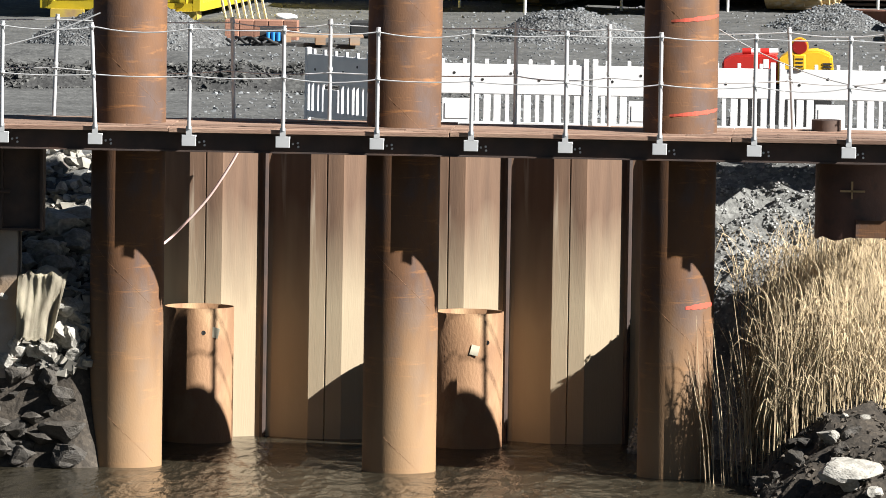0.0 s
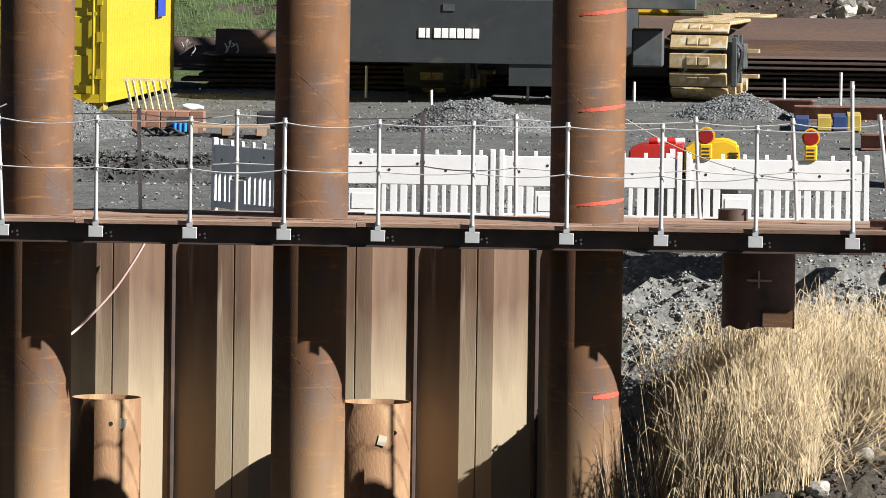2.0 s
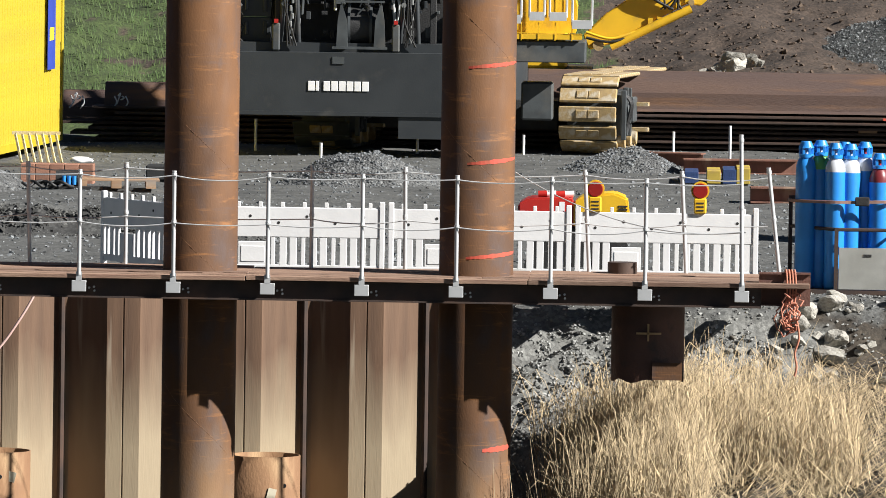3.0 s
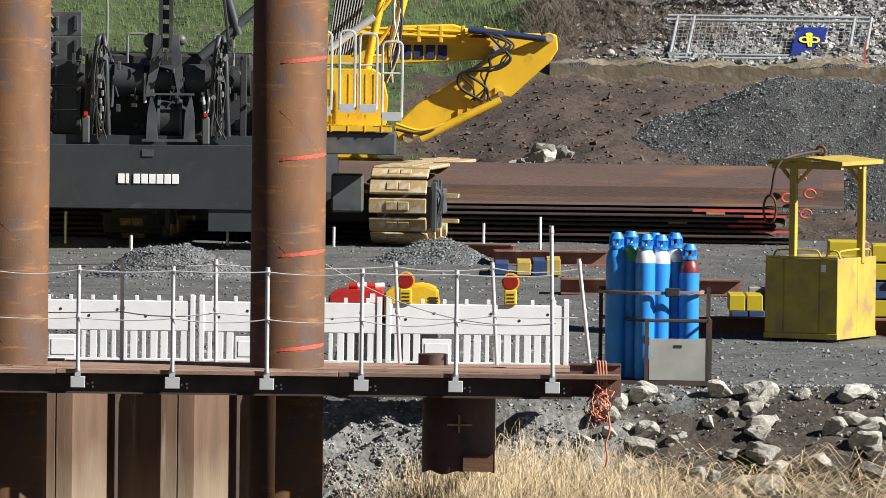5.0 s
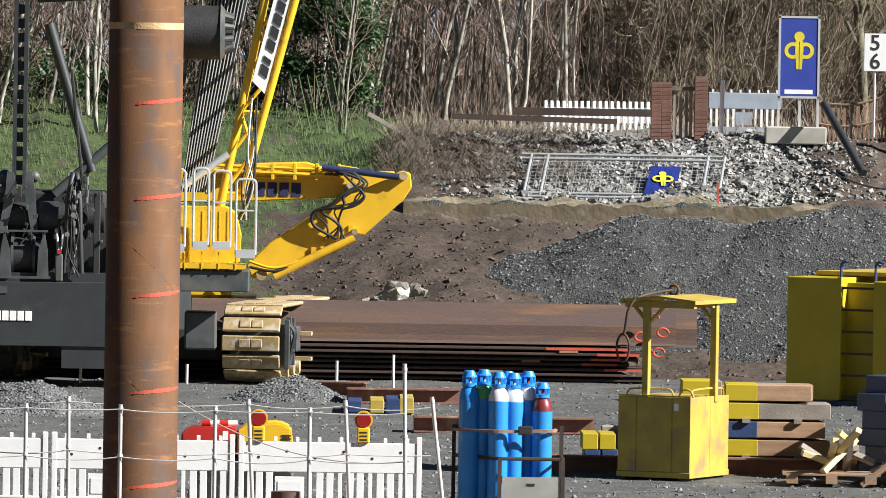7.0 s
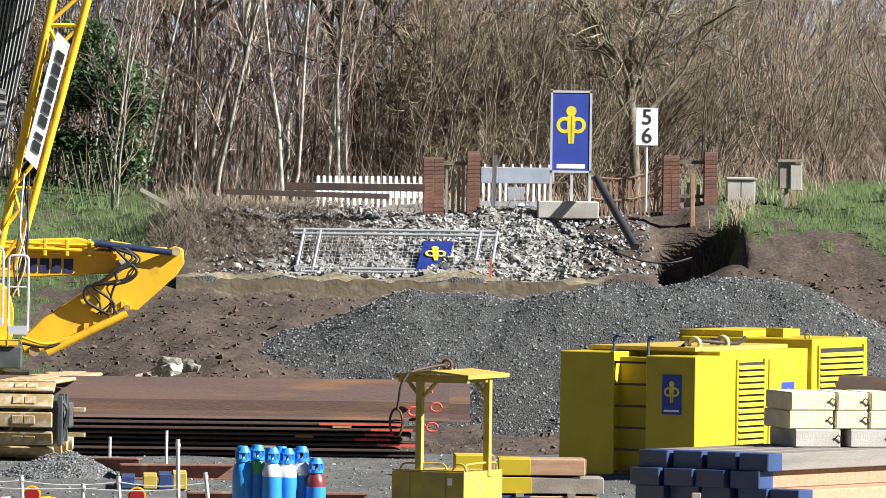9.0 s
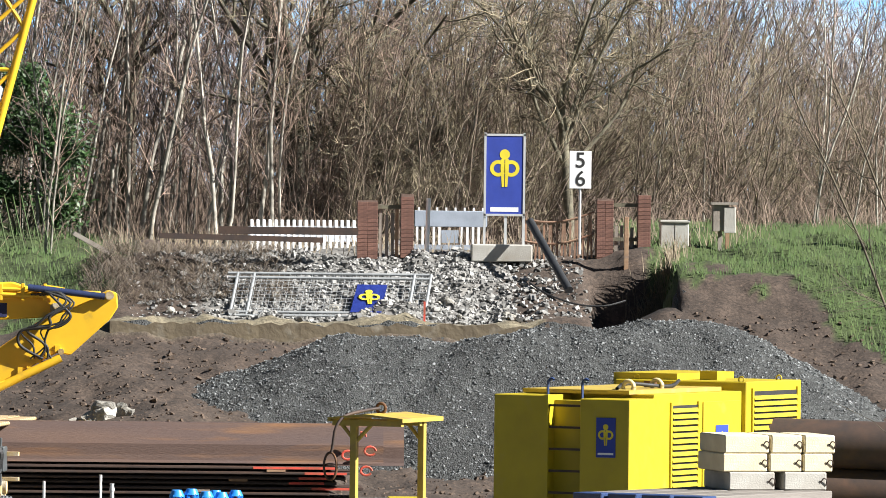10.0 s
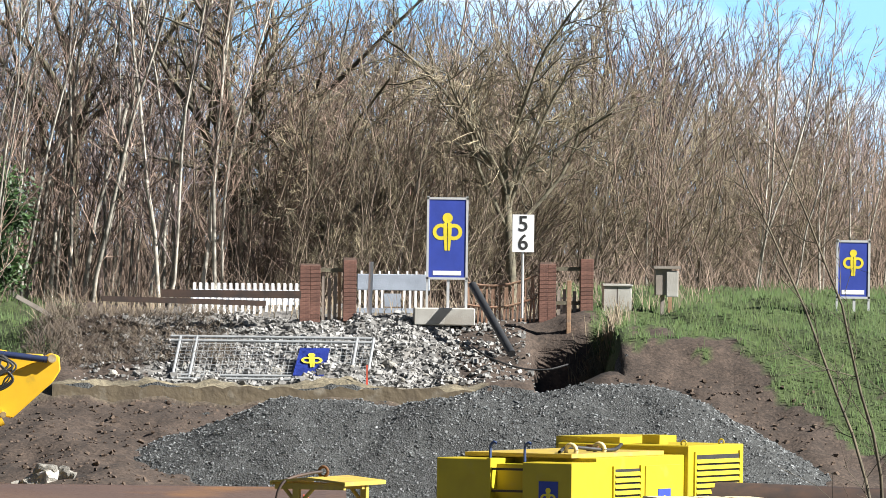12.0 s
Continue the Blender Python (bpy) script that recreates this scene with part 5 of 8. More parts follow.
    # lattice boom
    p0, p1 = Vector((-1.68, 121.6, 3.0)), Vector((-0.28, 121.6, 10.0))
    q0, q1 = Vector((-1.38, 121.6, 3.0)), Vector((0.42, 121.6, 10.0))
    for u, v, nm in ((p0, p1, 0.0), (q0, q1, 0.0), (p0 + Vector((0, 1.1, 0)), p1 + Vector((0, 1.1, 0)), 0), (q0 + Vector((0, 1.1, 0)), q1 + Vector((0, 1.1, 0)), 0)):
        part("boom_chord", smooth(tb(u, v, 0.06, seg=12)), M_CRANEYEL, c)
    for k in range(11):
        a, b = k / 11, (k + 1) / 11
        pa, qa, pb, qb = p0.lerp(p1, a), q0.lerp(q1, a), p0.lerp(p1, b), q0.lerp(q1, b)
        part("boom_lacing", smooth(tb(pa, qb if k % 2 else qa, 0.032, seg=8)), M_CRANEYEL, c)
        part("boom_lacing", smooth(tb(qa if k % 2 else pa, pb if k % 2 else qb, 0.032, seg=8)), M_CRANEYEL, c)
        part("boom_lacing", smooth(tb(pa + Vector((0, 0, 0.1)), pb + Vector((0, 1.1, 0)), 0.032, seg=8)), M_CRANEYEL, c)
    part("boom_foot", smooth(tb((-1.85, 121.6, 2.0), (-1.66, 121.6, 3.1), 0.07, seg=10)), M_CRANEYEL, c)
    part("foot_cylinder", smooth(tb((-2.3, 121.3, 3.1), (-1.6, 121.3, 3.62), 0.06, seg=12)), M_GALV, c)
    # white board on the boom, with a dark bar where the name stands
    bm = bmesh.new()
    prism(bm, [(-1.25, 4.76), (-1.05, 4.56), (-0.56, 6.52), (-0.76, 6.72)], "y", 121.48, 121.5)
    bd = part("name_board", bm, M_WHITE, c, "white board along the boom")
    for k in range(8):
        a0, a1 = (k + 0.1) / 8, (k + (0.5 if k == 1 else 0.88)) / 8
        lo, hi = Vector((-1.14, 0, 4.86)), Vector((-0.74, 0, 6.46))
        wide = Vector((0.11, 0, -0.08))
        q = [lo.lerp(hi, a0), lo.lerp(hi, a0) + wide, lo.lerp(hi, a1) + wide, lo.lerp(hi, a1)]
        part("name_bar", pr([(v.x, v.z) for v in q], "y", 121.468, 121.478), M_BLACK, bd, "black name bar")
    for k in range(7):
        bm = bmesh.new()
        rope(bm, [(-1.45 + 0.03 * k, 121.2, 2.6), (-1.40 + rh.uniform(0, 0.2), 121.1, 3.1), (-1.30 + rh.uniform(0, 0.14), 121.2, 3.6), (-1.25 + rh.uniform(0, 0.1), 121.5, rh.uniform(3.9, 4.6))], rh.uniform(0.01, 0.02), 6)
        part("hose", smooth(bm), (M_BLACK, M_BLACK, M_GALV)[k % 3], c)

    # tracks
    def track(x, y, dark):
        # the `dark` shoes carry the shade under the counterweight in their colour
        m_shoe = M_TRACK if not dark else M_GREYLIGHT
        t = part("track", bx(x + 0.1, y + 0.3, 0.2, x + 0.8, y + 6.2, 0.95), M_GREYLIGHT, c, "dusty crawler track")
        shoe = mesh_of("shoe", bx(0, -0.028, -0.12, 0.91, 0.03, 0.12, bevel=0.015), m_shoe)
        lug = mesh_of("lug", bx(-0.09, -0.045, -0.07, 0.09, -0.02, 0.07, bevel=0.02), M_TRACK)
        t.matrix_basis = Matrix.Translation((x, y, 0)) @ pose(0, 0, 0, 0, 0, -7) @ Matrix.Translation((-x, -y, 0))
        n, r, length = 0, 0.58, 5.6
        path = []
        for k in range(7):  # round the near end
            a = radians(-90 - 30 * k)
            path.append((y + 0.58 + r * math.cos(a), 0.64 + r * math.sin(a), a))
        for k in range(1, 23):
            path.append((y + 0.58 + 0.26 * k, 1.22 - 0.002 * k, radians(90)))
            path.append((y + 0.58 + 0.26 * k, 0.06, radians(-90)))
        for yy, zz, a in path:
            m = Matrix.Translation((x, yy, zz)) @ Matrix.Rotation(a + math.pi, 4, "X")
            piece("shoe", shoe, t, m)
            for dx in (0.36, 0.55):
                piece("lug", lug, t, m @ pose(dx, 0, 0))
        part("drive_housing", bx(x + 0.80, y + 0.16, 0.30, x + 1.02, y + 0.95, 0.98, bevel=0.04), M_GREYLIGHT, t, "grey drive motor housing")
        part("drive_cover", smooth(tb((x + 1.0, y + 0.5, 0.66), (x + 1.08, y + 0.5, 0.66), 0.2, 0.17, seg=20)), M_GREYLIGHT, t)
        for dy, z0, z1 in ((0.08, 0.24, 1.02), (0.3, 0.3, 1.06), (0.74, 0.28, 1.04)):
            part("drive_rib", bx(x + 0.98, y + dy, z0, x + 1.06, y + dy + 0.06, z1, bevel=0.01), M_GREYLIGHT, t)
        part("drive_box", bx(x + 0.92, y + 0.6, 0.5, x + 1.12, y + 1.0, 0.9, bevel=0.02), M_GREYLIGHT, t)
        for k in range(3):
            part("drive_hose", rope(bmesh.new(), [(x + 1.03, y + 0.12 + 0.1 * k, 0.95), (x + 1.12, y + 0.15 + 0.12 * k, 0.8), (x + 1.06, y + 0.2 + 0.14 * k, 0.5), (x + 1.04, y + 0.25 + 0.1 * k, 0.36)], 0.02, 6), M_BLACK, t)
        for k in range(6):
            part("roller", smooth(tb((x + 0.82, y + 0.9 + 0.7 * k, 0.22), (x + 0.95, y + 0.9 + 0.7 * k, 0.22), 0.13, seg=16)), M_TRACK, t)
        for z in (0.35, 0.75):
            part("step_plate", bx(x + 1.0, y + 0.9, z, x + 1.3, y + 1.1, z + 0.06), M_TRACK, t)
        for k in range(9):
            part("side_bolt", bx(x + 0.91, y + 0.2 + 0.1 * k, 0.5 + 0.04 * (k % 3), x + 0.97, y + 0.26 + 0.1 * k, 0.57 + 0.04 * (k % 3)), M_GREYLIGHT, t)
    track(-1.67, 122.4, False)
    track(-5.85, 122.4, True)
    part("undercarriage", bx(-4.9, 123.5, 0.35, -1.7, 126.5, 0.8), M_BLACK, c)
    part("turntable", smooth(tb((-3.4, 124.5, 0.8), (-3.4, 124.5, 1.6), 1.2, seg=32)), M_GREY, c)
    part("hydraulic_block", bx(-2.25, 121.8, 0.55, -1.75, 122.4, 1.15, bevel=0.03), M_GREYLIGHT, c)
    return c


crawler_crane()


def excavator():
    e = thing("excavator", (0, 127, 0), "yellow excavator with folded boom standing behind the crane", "excavator")
    bm = bmesh.new()
    prism(bm, [(-2.5, 2.75), (-2.5, 3.25), (-1.33, 3.40), (-0.40, 3.44), (0.0, 3.32), (1.05, 3.30), (0.9, 2.95), (0.0, 2.86), (-1.3, 2.78)], "y", 0.0, 0.55)
    bmesh.ops.bevel(bm, geom=bm.edges[:], offset=0.02, segments=1, affect="EDGES")
    b = part("boom", bm, M_CRANEYEL, e, "yellow boom")
    m_print = mat("dark_blue_print", (0.02, 0.025, 0.09))
    for k in range(5):
        part("name_bar", bx(-1.42 + 0.195 * k, -0.012, 2.87, -1.265 + 0.195 * k, -0.002, 3.10, bevel=0.004), m_print, b, "dark blue name bar")
    bm = bmesh.new()
    prism(bm, [(1.30, 3.28), (1.32, 3.05), (1.2, 2.86), (0.55, 2.26), (0.34, 2.3), (-0.9, 1.62), (-1.25, 1.52), (-1.35, 1.75), (-1.0, 2.1), (0.0, 2.78), (0.9, 3.18), (1.15, 3.32)], "y", -0.08, 0.62)
    bmesh.ops.bevel(bm, geom=bm.edges[:], offset=0.02, segments=1, affect="EDGES")
    st = part("stick", bm, M_CRANEYEL, e, "yellow stick")
    part("stick_cylinder", smooth(tb((-0.15, -0.16, 3.36), (1.1, -0.16, 3.22), 0.055, seg=14)), mat("blue_grey_rod", (0.05, 0.07, 0.16), rough=0.3, metal=0.4), e)
    part("boom_pipe", smooth(tb((-1.9, -0.1, 3.28), (0.1, -0.1, 3.22), 0.035, seg=8)), M_CRANEYEL, e)
    for k in range(3):
        part("boom_pipe", smooth(rope(bmesh.new(), [(-1.9, -0.06, 3.16 + 0.035 * k), (-0.9, -0.06, 3.19 + 0.035 * k), (-0.3, -0.06, 3.2 + 0.05 * k), (0.1, -0.08, 3.32 + 0.03 * k), (0.45, -0.1, 3.3 + 0.02 * k)], 0.017, 6)), M_CRANEYEL, e)
    for k in range(6):
        part("pipe_clamp", bx(-1.7 + 0.36 * k, -0.13, 3.14, -1.64 + 0.36 * k, -0.04, 3.42, bevel=0.01), M_CRANEYEL, e)
    part("boom_pipe", smooth(tb((-1.9, -0.1, 3.36), (-0.2, -0.1, 3.32), 0.03, seg=8)), M_CRANEYEL, e)
    part("bucket_cylinder", smooth(tb((-0.9, -0.14, 1.58), (0.4, -0.14, 2.22), 0.07, seg=14)), M_CRANEYEL, e)
    for x, z, r in ((1.18, 3.24, 0.07), (0.3, 3.02, 0.09), (-0.75, 1.68, 0.08), (-1.1, 1.6, 0.09), (0.4, 2.32, 0.05)):
        part("pin", smooth(tb((x, -0.18, z), (x, 0.7, z), r, seg=14)), M_TRACK, e)
    rnd = random.Random(5)
    for k in range(6):
        dx = 0.07 * k
        bm = bmesh.new()
        rope(bm, [(-0.1 + dx, -0.14, 3.24), (0.18 + rnd.uniform(-0.1, 0.35), -0.24, 3.28), (0.42 + rnd.uniform(-0.15, 0.2), -0.3, 3.12), (0.36 + rnd.uniform(-0.2, 0.2), -0.32, 2.9), (0.05 + rnd.uniform(-0.15, 0.35), -0.3, 2.80 - 0.02 * k), (-0.2 + rnd.uniform(-0.1, 0.4), -0.26, 2.66), (-0.22 + rnd.uniform(-0.05, 0.4), -0.2, 2.42), (-0.1 + dx, -0.16, 2.2)], rnd.uniform(0.014, 0.028), 6)
        part("hose", smooth(bm), M_BLACK, e)
    for k in range(2):
        bm = bmesh.new()
        rope(bm, [(-1.3, -0.16, 1.72 + 0.09 * k), (-0.9, -0.2, 1.66 + 0.05 * k), (-0.5, -0.16, 1.78 + 0.05 * k)], 0.024, 6)
        part("hose", smooth(bm), (M_BLACK, M_CRANEYEL)[k % 2], e)
    for k in range(5):
        part("bracket", bx(-0.3 + 0.15 * k, -0.12, 1.95 + 0.09 * k, -0.22 + 0.15 * k, -0.06, 2.06 + 0.09 * k), M_CRANEYEL, e)
    part("upper_body", bx(-3.3, 0.1, 1.2, -1.6, 2.6, 2.6, bevel=0.05), M_CRANEYEL, e)
    part("undercarriage", bx(-3.4, -0.1, 0.0, -1.2, 2.8, 1.2), M_BLACK, e)
    return e


excavator()


def emblem(parent, m, s):
    """The round-shouldered yellow mark, as plain discs and bars."""
    bm = bmesh.new()
    bmesh.ops.create_circle(bm, cap_ends=True, segments=24, radius=0.11 * s, matrix=pose(0, 0.30 * s, 0.001))
    for sx in (-1, 1):
        ring = []
        for k in range(17):
            a = math.pi * 2 * k / 16
            ring.append([bm.verts.new((sx * 0.14 * s + r * s * math.cos(a), r * s * 1.0 * math.sin(a), 0.001)) for r in (0.10, 0.18)])
        for u, v in zip(ring, ring[1:]):
            bm.faces.new((u[0], u[1], v[1], v[0]))
    for sx in (-1, 1):  # a stem that narrows downward, slit in the middle
        q = [bm.verts.new((sx * dx * s, y * s, 0.0016)) for dx, y in ((0.008, -0.40), (0.058, -0.40), (0.09, 0.0), (0.085, 0.2), (0.008, 0.2))]
        bm.faces.new(q)
    bmesh.ops.recalc_face_normals(bm, faces=bm.faces)
    ob = part("emblem", bm, M_EMBLEM, parent)
    ob.matrix_basis = m
    return ob


def generator_set():
    g = thing("generator_set", (8.92, 117.0, 0.0), "large yellow generator housing with louvres and a ladder", "generator", turn=-30)
    # local: end face along -x at y=0, side face along +y at x=0
    part("end_cabinet", bx(-0.83, 0.0, 0.08, -0.0, 0.9, 1.90, bevel=0.012), M_YEL, g)
    part("tank", bx(-2.28, 0.0, 0.08, -1.40, 2.0, 1.94, bevel=0.012), M_YEL, g)
    part("ladder_recess", bx(-1.40, 0.28, 0.08, -0.83, 0.9, 1.86), M_YEL, g)
    part("housing", bx(-2.2, 0.9, 0.08, -0.02, 4.05, 1.96, bevel=0.012), M_YEL, g)
    part("radiator_housing", bx(-2.2, 4.05, 0.08, 0.06, 6.1, 2.1, bevel=0.015), M_YEL, g)
    part("roof_plate", bx(-2.1, 0.6, 1.96, -0.3, 3.9, 2.02), M_YELOLD, g)
    part("rear_box", bx(-2.3, 4.2, 1.9, -1.2, 6.3, 2.2), M_YEL, g)
    part("base_skid", bx(-2.25, 0.02, 0.0, 0.03, 6.08, 0.08), M_BLUE, g, "dark blue base skid")
    for z in [0.12 + 0.33 * k for k in range(6)]:
        part("rung", bx(-1.40, 0.02, z, -0.83, 0.06, z + 0.035), M_DARKSTEEL, g)
    part("ladder_edge", bx(-1.42, -0.02, 0.1, -1.36, 0.06, 1.95), M_YEL, g)
    for x in (-1.42, -0.84):
        part("hand_hook", rope(bmesh.new(), [(x, 0.1, 1.85), (x, 0.1, 2.13), (x + 0.05, 0.1, 2.19), (x + 0.1, 0.1, 2.17)], 0.022), M_BLUE, g)
    # side doors and louvres
    for y0, y1, z0, z1 in ((1.5, 2.42, 0.25, 1.78), (4.28, 5.9, 0.3, 1.95)):
        xx = -0.02 if y0 < 3 else 0.06  # flush with its own housing
        lv = part("louvre", bx(xx, y0, z0, xx + 0.012, y1, z1), M_BLACK, g, "dark louvred opening")
        n = int((z1 - z0) / 0.095)
        for k in range(n):
            bm = bmesh.new()
            prism(bm, [(xx + 0.012, z0 + 0.095 * k), (xx + 0.05, z0 + 0.095 * k), (xx + 0.015, z0 + 0.06 + 0.095 * k)], "y", y0, y1)
            part("slat", bm, M_YEL, lv)
        part("louvre_frame", bx(xx, y0 - 0.05, z0 - 0.05, xx + 0.03, y0, z1 + 0.05), M_YEL, g)
        part("louvre_frame", bx(xx, y1, z0 - 0.05, xx + 0.03, y1 + 0.05, z1 + 0.05), M_YEL, g)
    part("door", bx(-0.02, 2.62, 0.2, 0.005, 3.95, 1.82, bevel=0.008), M_YEL, g)
    part("door_handle", bx(0.005, 2.7, 0.9, 0.03, 2.74, 1.05), M_BLACK, g)
    s1 = part("sign", bx(-0.55, -0.012, 1.02, -0.23, 0.0, 1.62), M_BANNER, g, "blue sign with yellow mark")
    emblem(s1, pose(-0.39, -0.0135, 1.36, 90), 0.40)
    part("name_bar", bx(-0.52, -0.0145, 1.06, -0.26, -0.0122, 1.09), M_WHITE, s1, "white name bar")
    s2 = part("sign", bx(0.006, 3.05, 0.8, 0.014, 3.5, 1.45), M_BANNER, g, "blue sign with yellow mark")
    emblem(s2, pose(0.0155, 3.275, 1.18, 90, 0, 90), 0.42)
    for y in (1.2, 2.2):
        bm = bmesh.new()
        rope(bm, [(-0.6 + 0.09 * math.cos(a * math.pi / 6), y, 2.06 + 0.09 * math.sin(a * math.pi / 6)) for a in range(13)], 0.035)
        part("pipe_bend", smooth(bm), M_CREAM, g)
    part("exhaust", smooth(tb((-0.9, 2.6, 1.96), (-0.9, 2.6, 2.12), 0.1, seg=18)), M_RUST, g)
    part("hose", smooth(rope(bmesh.new(), [(-0.6, 0.8, 2.04), (-0.8, 1.6, 2.1), (-0.5, 2.4, 2.05), (-0.7, 3.2, 2.12)], 0.03)), M_BLACK, g)
    part("top_box", bx(-1.0, 4.6, 2.1, -0.7, 4.9, 2.24), M_YEL, g)
    for x, y in ((-0.1, 4.2), (-0.1, 5.6), (-1.9, 4.2)):
        bm = bmesh.new()
        rope(bm, [(x + 0.045 * math.cos(a * math.pi / 5), y, 2.13 + 0.045 * math.sin(a * math.pi / 5)) for a in range(11)], 0.012)
        part("lifting_eye", smooth(bm), M_YEL, g)
    return g


generator_set()

# long timbers with blue ends, and pale blocks on them
rnd = random.Random(31)
M_BOARD = mat("grey_board", (0.21, 0.19, 0.17), (0.15, 0.135, 0.12), scale=2, stretch=(3, 0.4, 3), random_tint=0.12)


def long_timber(x, y, z, w, h, l, label, blue=True):
    ob = thing("long_timber", (x, y, z), label, "timber", "long stacked timbers", turn=-38)
    part("beam", bx(0, 0.0, 0, w, l, h, bevel=0.01), M_WOODNEW if z < 1.0 else M_BOARD, ob)
    if blue:
        part("painted_end", bx(-0.004, -0.004, -0.003, w + 0.004, 0.32, h + 0.003, bevel=0.01), M_BLUE, ob, "dark blue painted end")


for lvl, (z, off, cnt) in enumerate(((0.0, 0.0, 5), (0.217, 0.05, 5), (0.434, -0.02, 5), (0.651, 0.02, 5), (0.868, -0.06, 4), (1.085, 0.05, 4))):
    for k in range(cnt):
        long_timber(6.62 + off + 0.40 * k + rnd.uniform(-0.02, 0.02), 96.6 - 0.25 * k + rnd.uniform(-0.05, 0.05), z, 0.42, 0.215, 3.0, "long squared timber with a dark blue painted end")
M_PALE = mat("pale_concrete_block", (0.72, 0.64, 0.44), (0.62, 0.54, 0.36), rough=0.9, scale=4, dirt=(0.45, 0.38, 0.26), dirt_at=(0.6, 0.75))


def concrete_block(x, y, z, w, m, label):
    b = thing("concrete_block", (x, y, z), label, "block", "concrete blocks", turn=12)
    part("block", bx(0, 0, 0, w, 1.1, 0.229, bevel=0.015), m, b)
    bm = bmesh.new()
    rope(bm, [(w - 0.08, -0.004, 0.1 + 0.0), (w - 0.05, -0.03, 0.15), (w - 0.01, -0.03, 0.13), (w - 0.01, -0.004, 0.06)], 0.008)
    part("lifting_loop", bm, M_DARKSTEEL, b)


for x, y, z, w, m in ((8.72, 97.9, 1.30, 0.60, M_CONC), (9.43, 97.7, 1.30, 0.56, M_CONC), (8.64, 98.0, 1.533, 0.58, M_PALE), (9.24, 97.85, 1.533, 0.42, M_PALE), (9.68, 97.7, 1.533, 0.38, M_PALE),
                      (8.66, 98.05, 1.766, 0.58, M_PALE), (9.26, 97.9, 1.766, 0.40, M_PALE), (9.69, 97.75, 1.766, 0.40, M_PALE)):
    concrete_block(x, 97.75 + 0.21 * (x - 8.6), z, w, m, "pale cream concrete block with a lifting loop" if m is M_PALE else "grey concrete block on the timber stack")
# scrap wood
rnd = random.Random(8)
for k in range(26):
    l = rnd.uniform(0.3, 0.9)
    x, y = rnd.uniform(6.0, 7.3), rnd.uniform(95.2, 96.3)
    z = rnd.uniform(0.06, 0.3) + 0.3 * max(0, 1 - abs(x - 6.3) / 0.6)
    ob = solid("wood_scrap", bx(-l / 2, -0.04, -0.035, l / 2, 0.04, 0.035, bevel=0.004), rnd.choice((M_WOODNEW, M_CREAM, M_WOODGREY)), "splintered offcut of squared timber in a heap", "wood scrap", "scrap wood heap")
    ob.matrix_basis = pose(x, y, z, rnd.uniform(-30, 30), rnd.uniform(-35, 45), rnd.uniform(0, 180))
solid("stake", bx(7.25, 95.4, 0, 7.36, 95.48, 0.82, bevel=0.006), M_WOODGREY, "grey wooden stake standing beside the scrap heap", "stake")
# pipe bundle at the back, past the generator
for k, (x, z) in enumerate(((13.2, 1.25), (13.2, 0.5), (13.2, -0.1))):
    solid("steel_pipe", smooth(tb((11.2, 121.5, z - 0.1), (15.5, 120.5, z - 0.2), 0.38, seg=32)), M_DARKSTEEL, "dark steel pipe lying on the pipe stack", "pipe", "pipe stack")
sk = thing("pump_skid", (10.2, 100.2, 0.6), "small yellow frame skid with a pump", "pump")
for x in (0, 0.5):
    part("post", bx(x, 0, -0.6, x + 0.05, 0.05, 0.5), M_YEL, sk)
part("rail", bx(0, 0, 0.45, 0.55, 0.05, 0.5), M_YEL, sk)
part("rail", bx(0, 0, -0.05, 0.55, 0.05, 0.0), M_YEL, sk)
part("motor", smooth(tb((0.05, 0.1, 0.25), (0.4, 0.1, 0.25), 0.1, seg=16)), M_RED, sk)

# ---- heaps ----
def heap(name, x0, x1, y0, y1, top, step, label, material, stones=0, stone=0.03, seed=1, stuff_of=None):
    """A heap whose height over the ground is top(x, y), with loose stones on it."""
    xs, ys = steps((x0, x1, step)), steps((y0, y1, step))
    bm = bmesh.new()

    def z_at(x, y):
        return max(height(x, y) - 0.04, top(x, y))
    v = [[bm.verts.new((x, y, z_at(x, y))) for x in xs] for y in ys]
    for j in range(len(ys) - 1):
        for i in range(len(xs) - 1):
            bm.faces.new((v[j][i], v[j][i + 1], v[j + 1][i + 1], v[j + 1][i])).smooth = True
    ob = solid(name, bm, material, label, "heap", "gravel heaps")
    if stones:
        rnd = random.Random(seed)
        pts = []
        while len(pts) < stones:
            x, y = rnd.uniform(x0, x1), rnd.uniform(y0, y1)
            if top(x, y) > height(x, y) - 0.02:
                pts.append((x, y, z_at(x, y), stone * rnd.uniform(0.5, 1.6)))
        st = pebbles("stone", pts, stuff_of or M_STONES, seed)
        st.parent = ob
        st["kind"] = "stuff"
    return ob


M_STONES = mat("loose_stone", (0.20, 0.21, 0.215), (0.11, 0.118, 0.122), rough=0.8, scale=9, bump=0, random_tint=0.5, island=True)


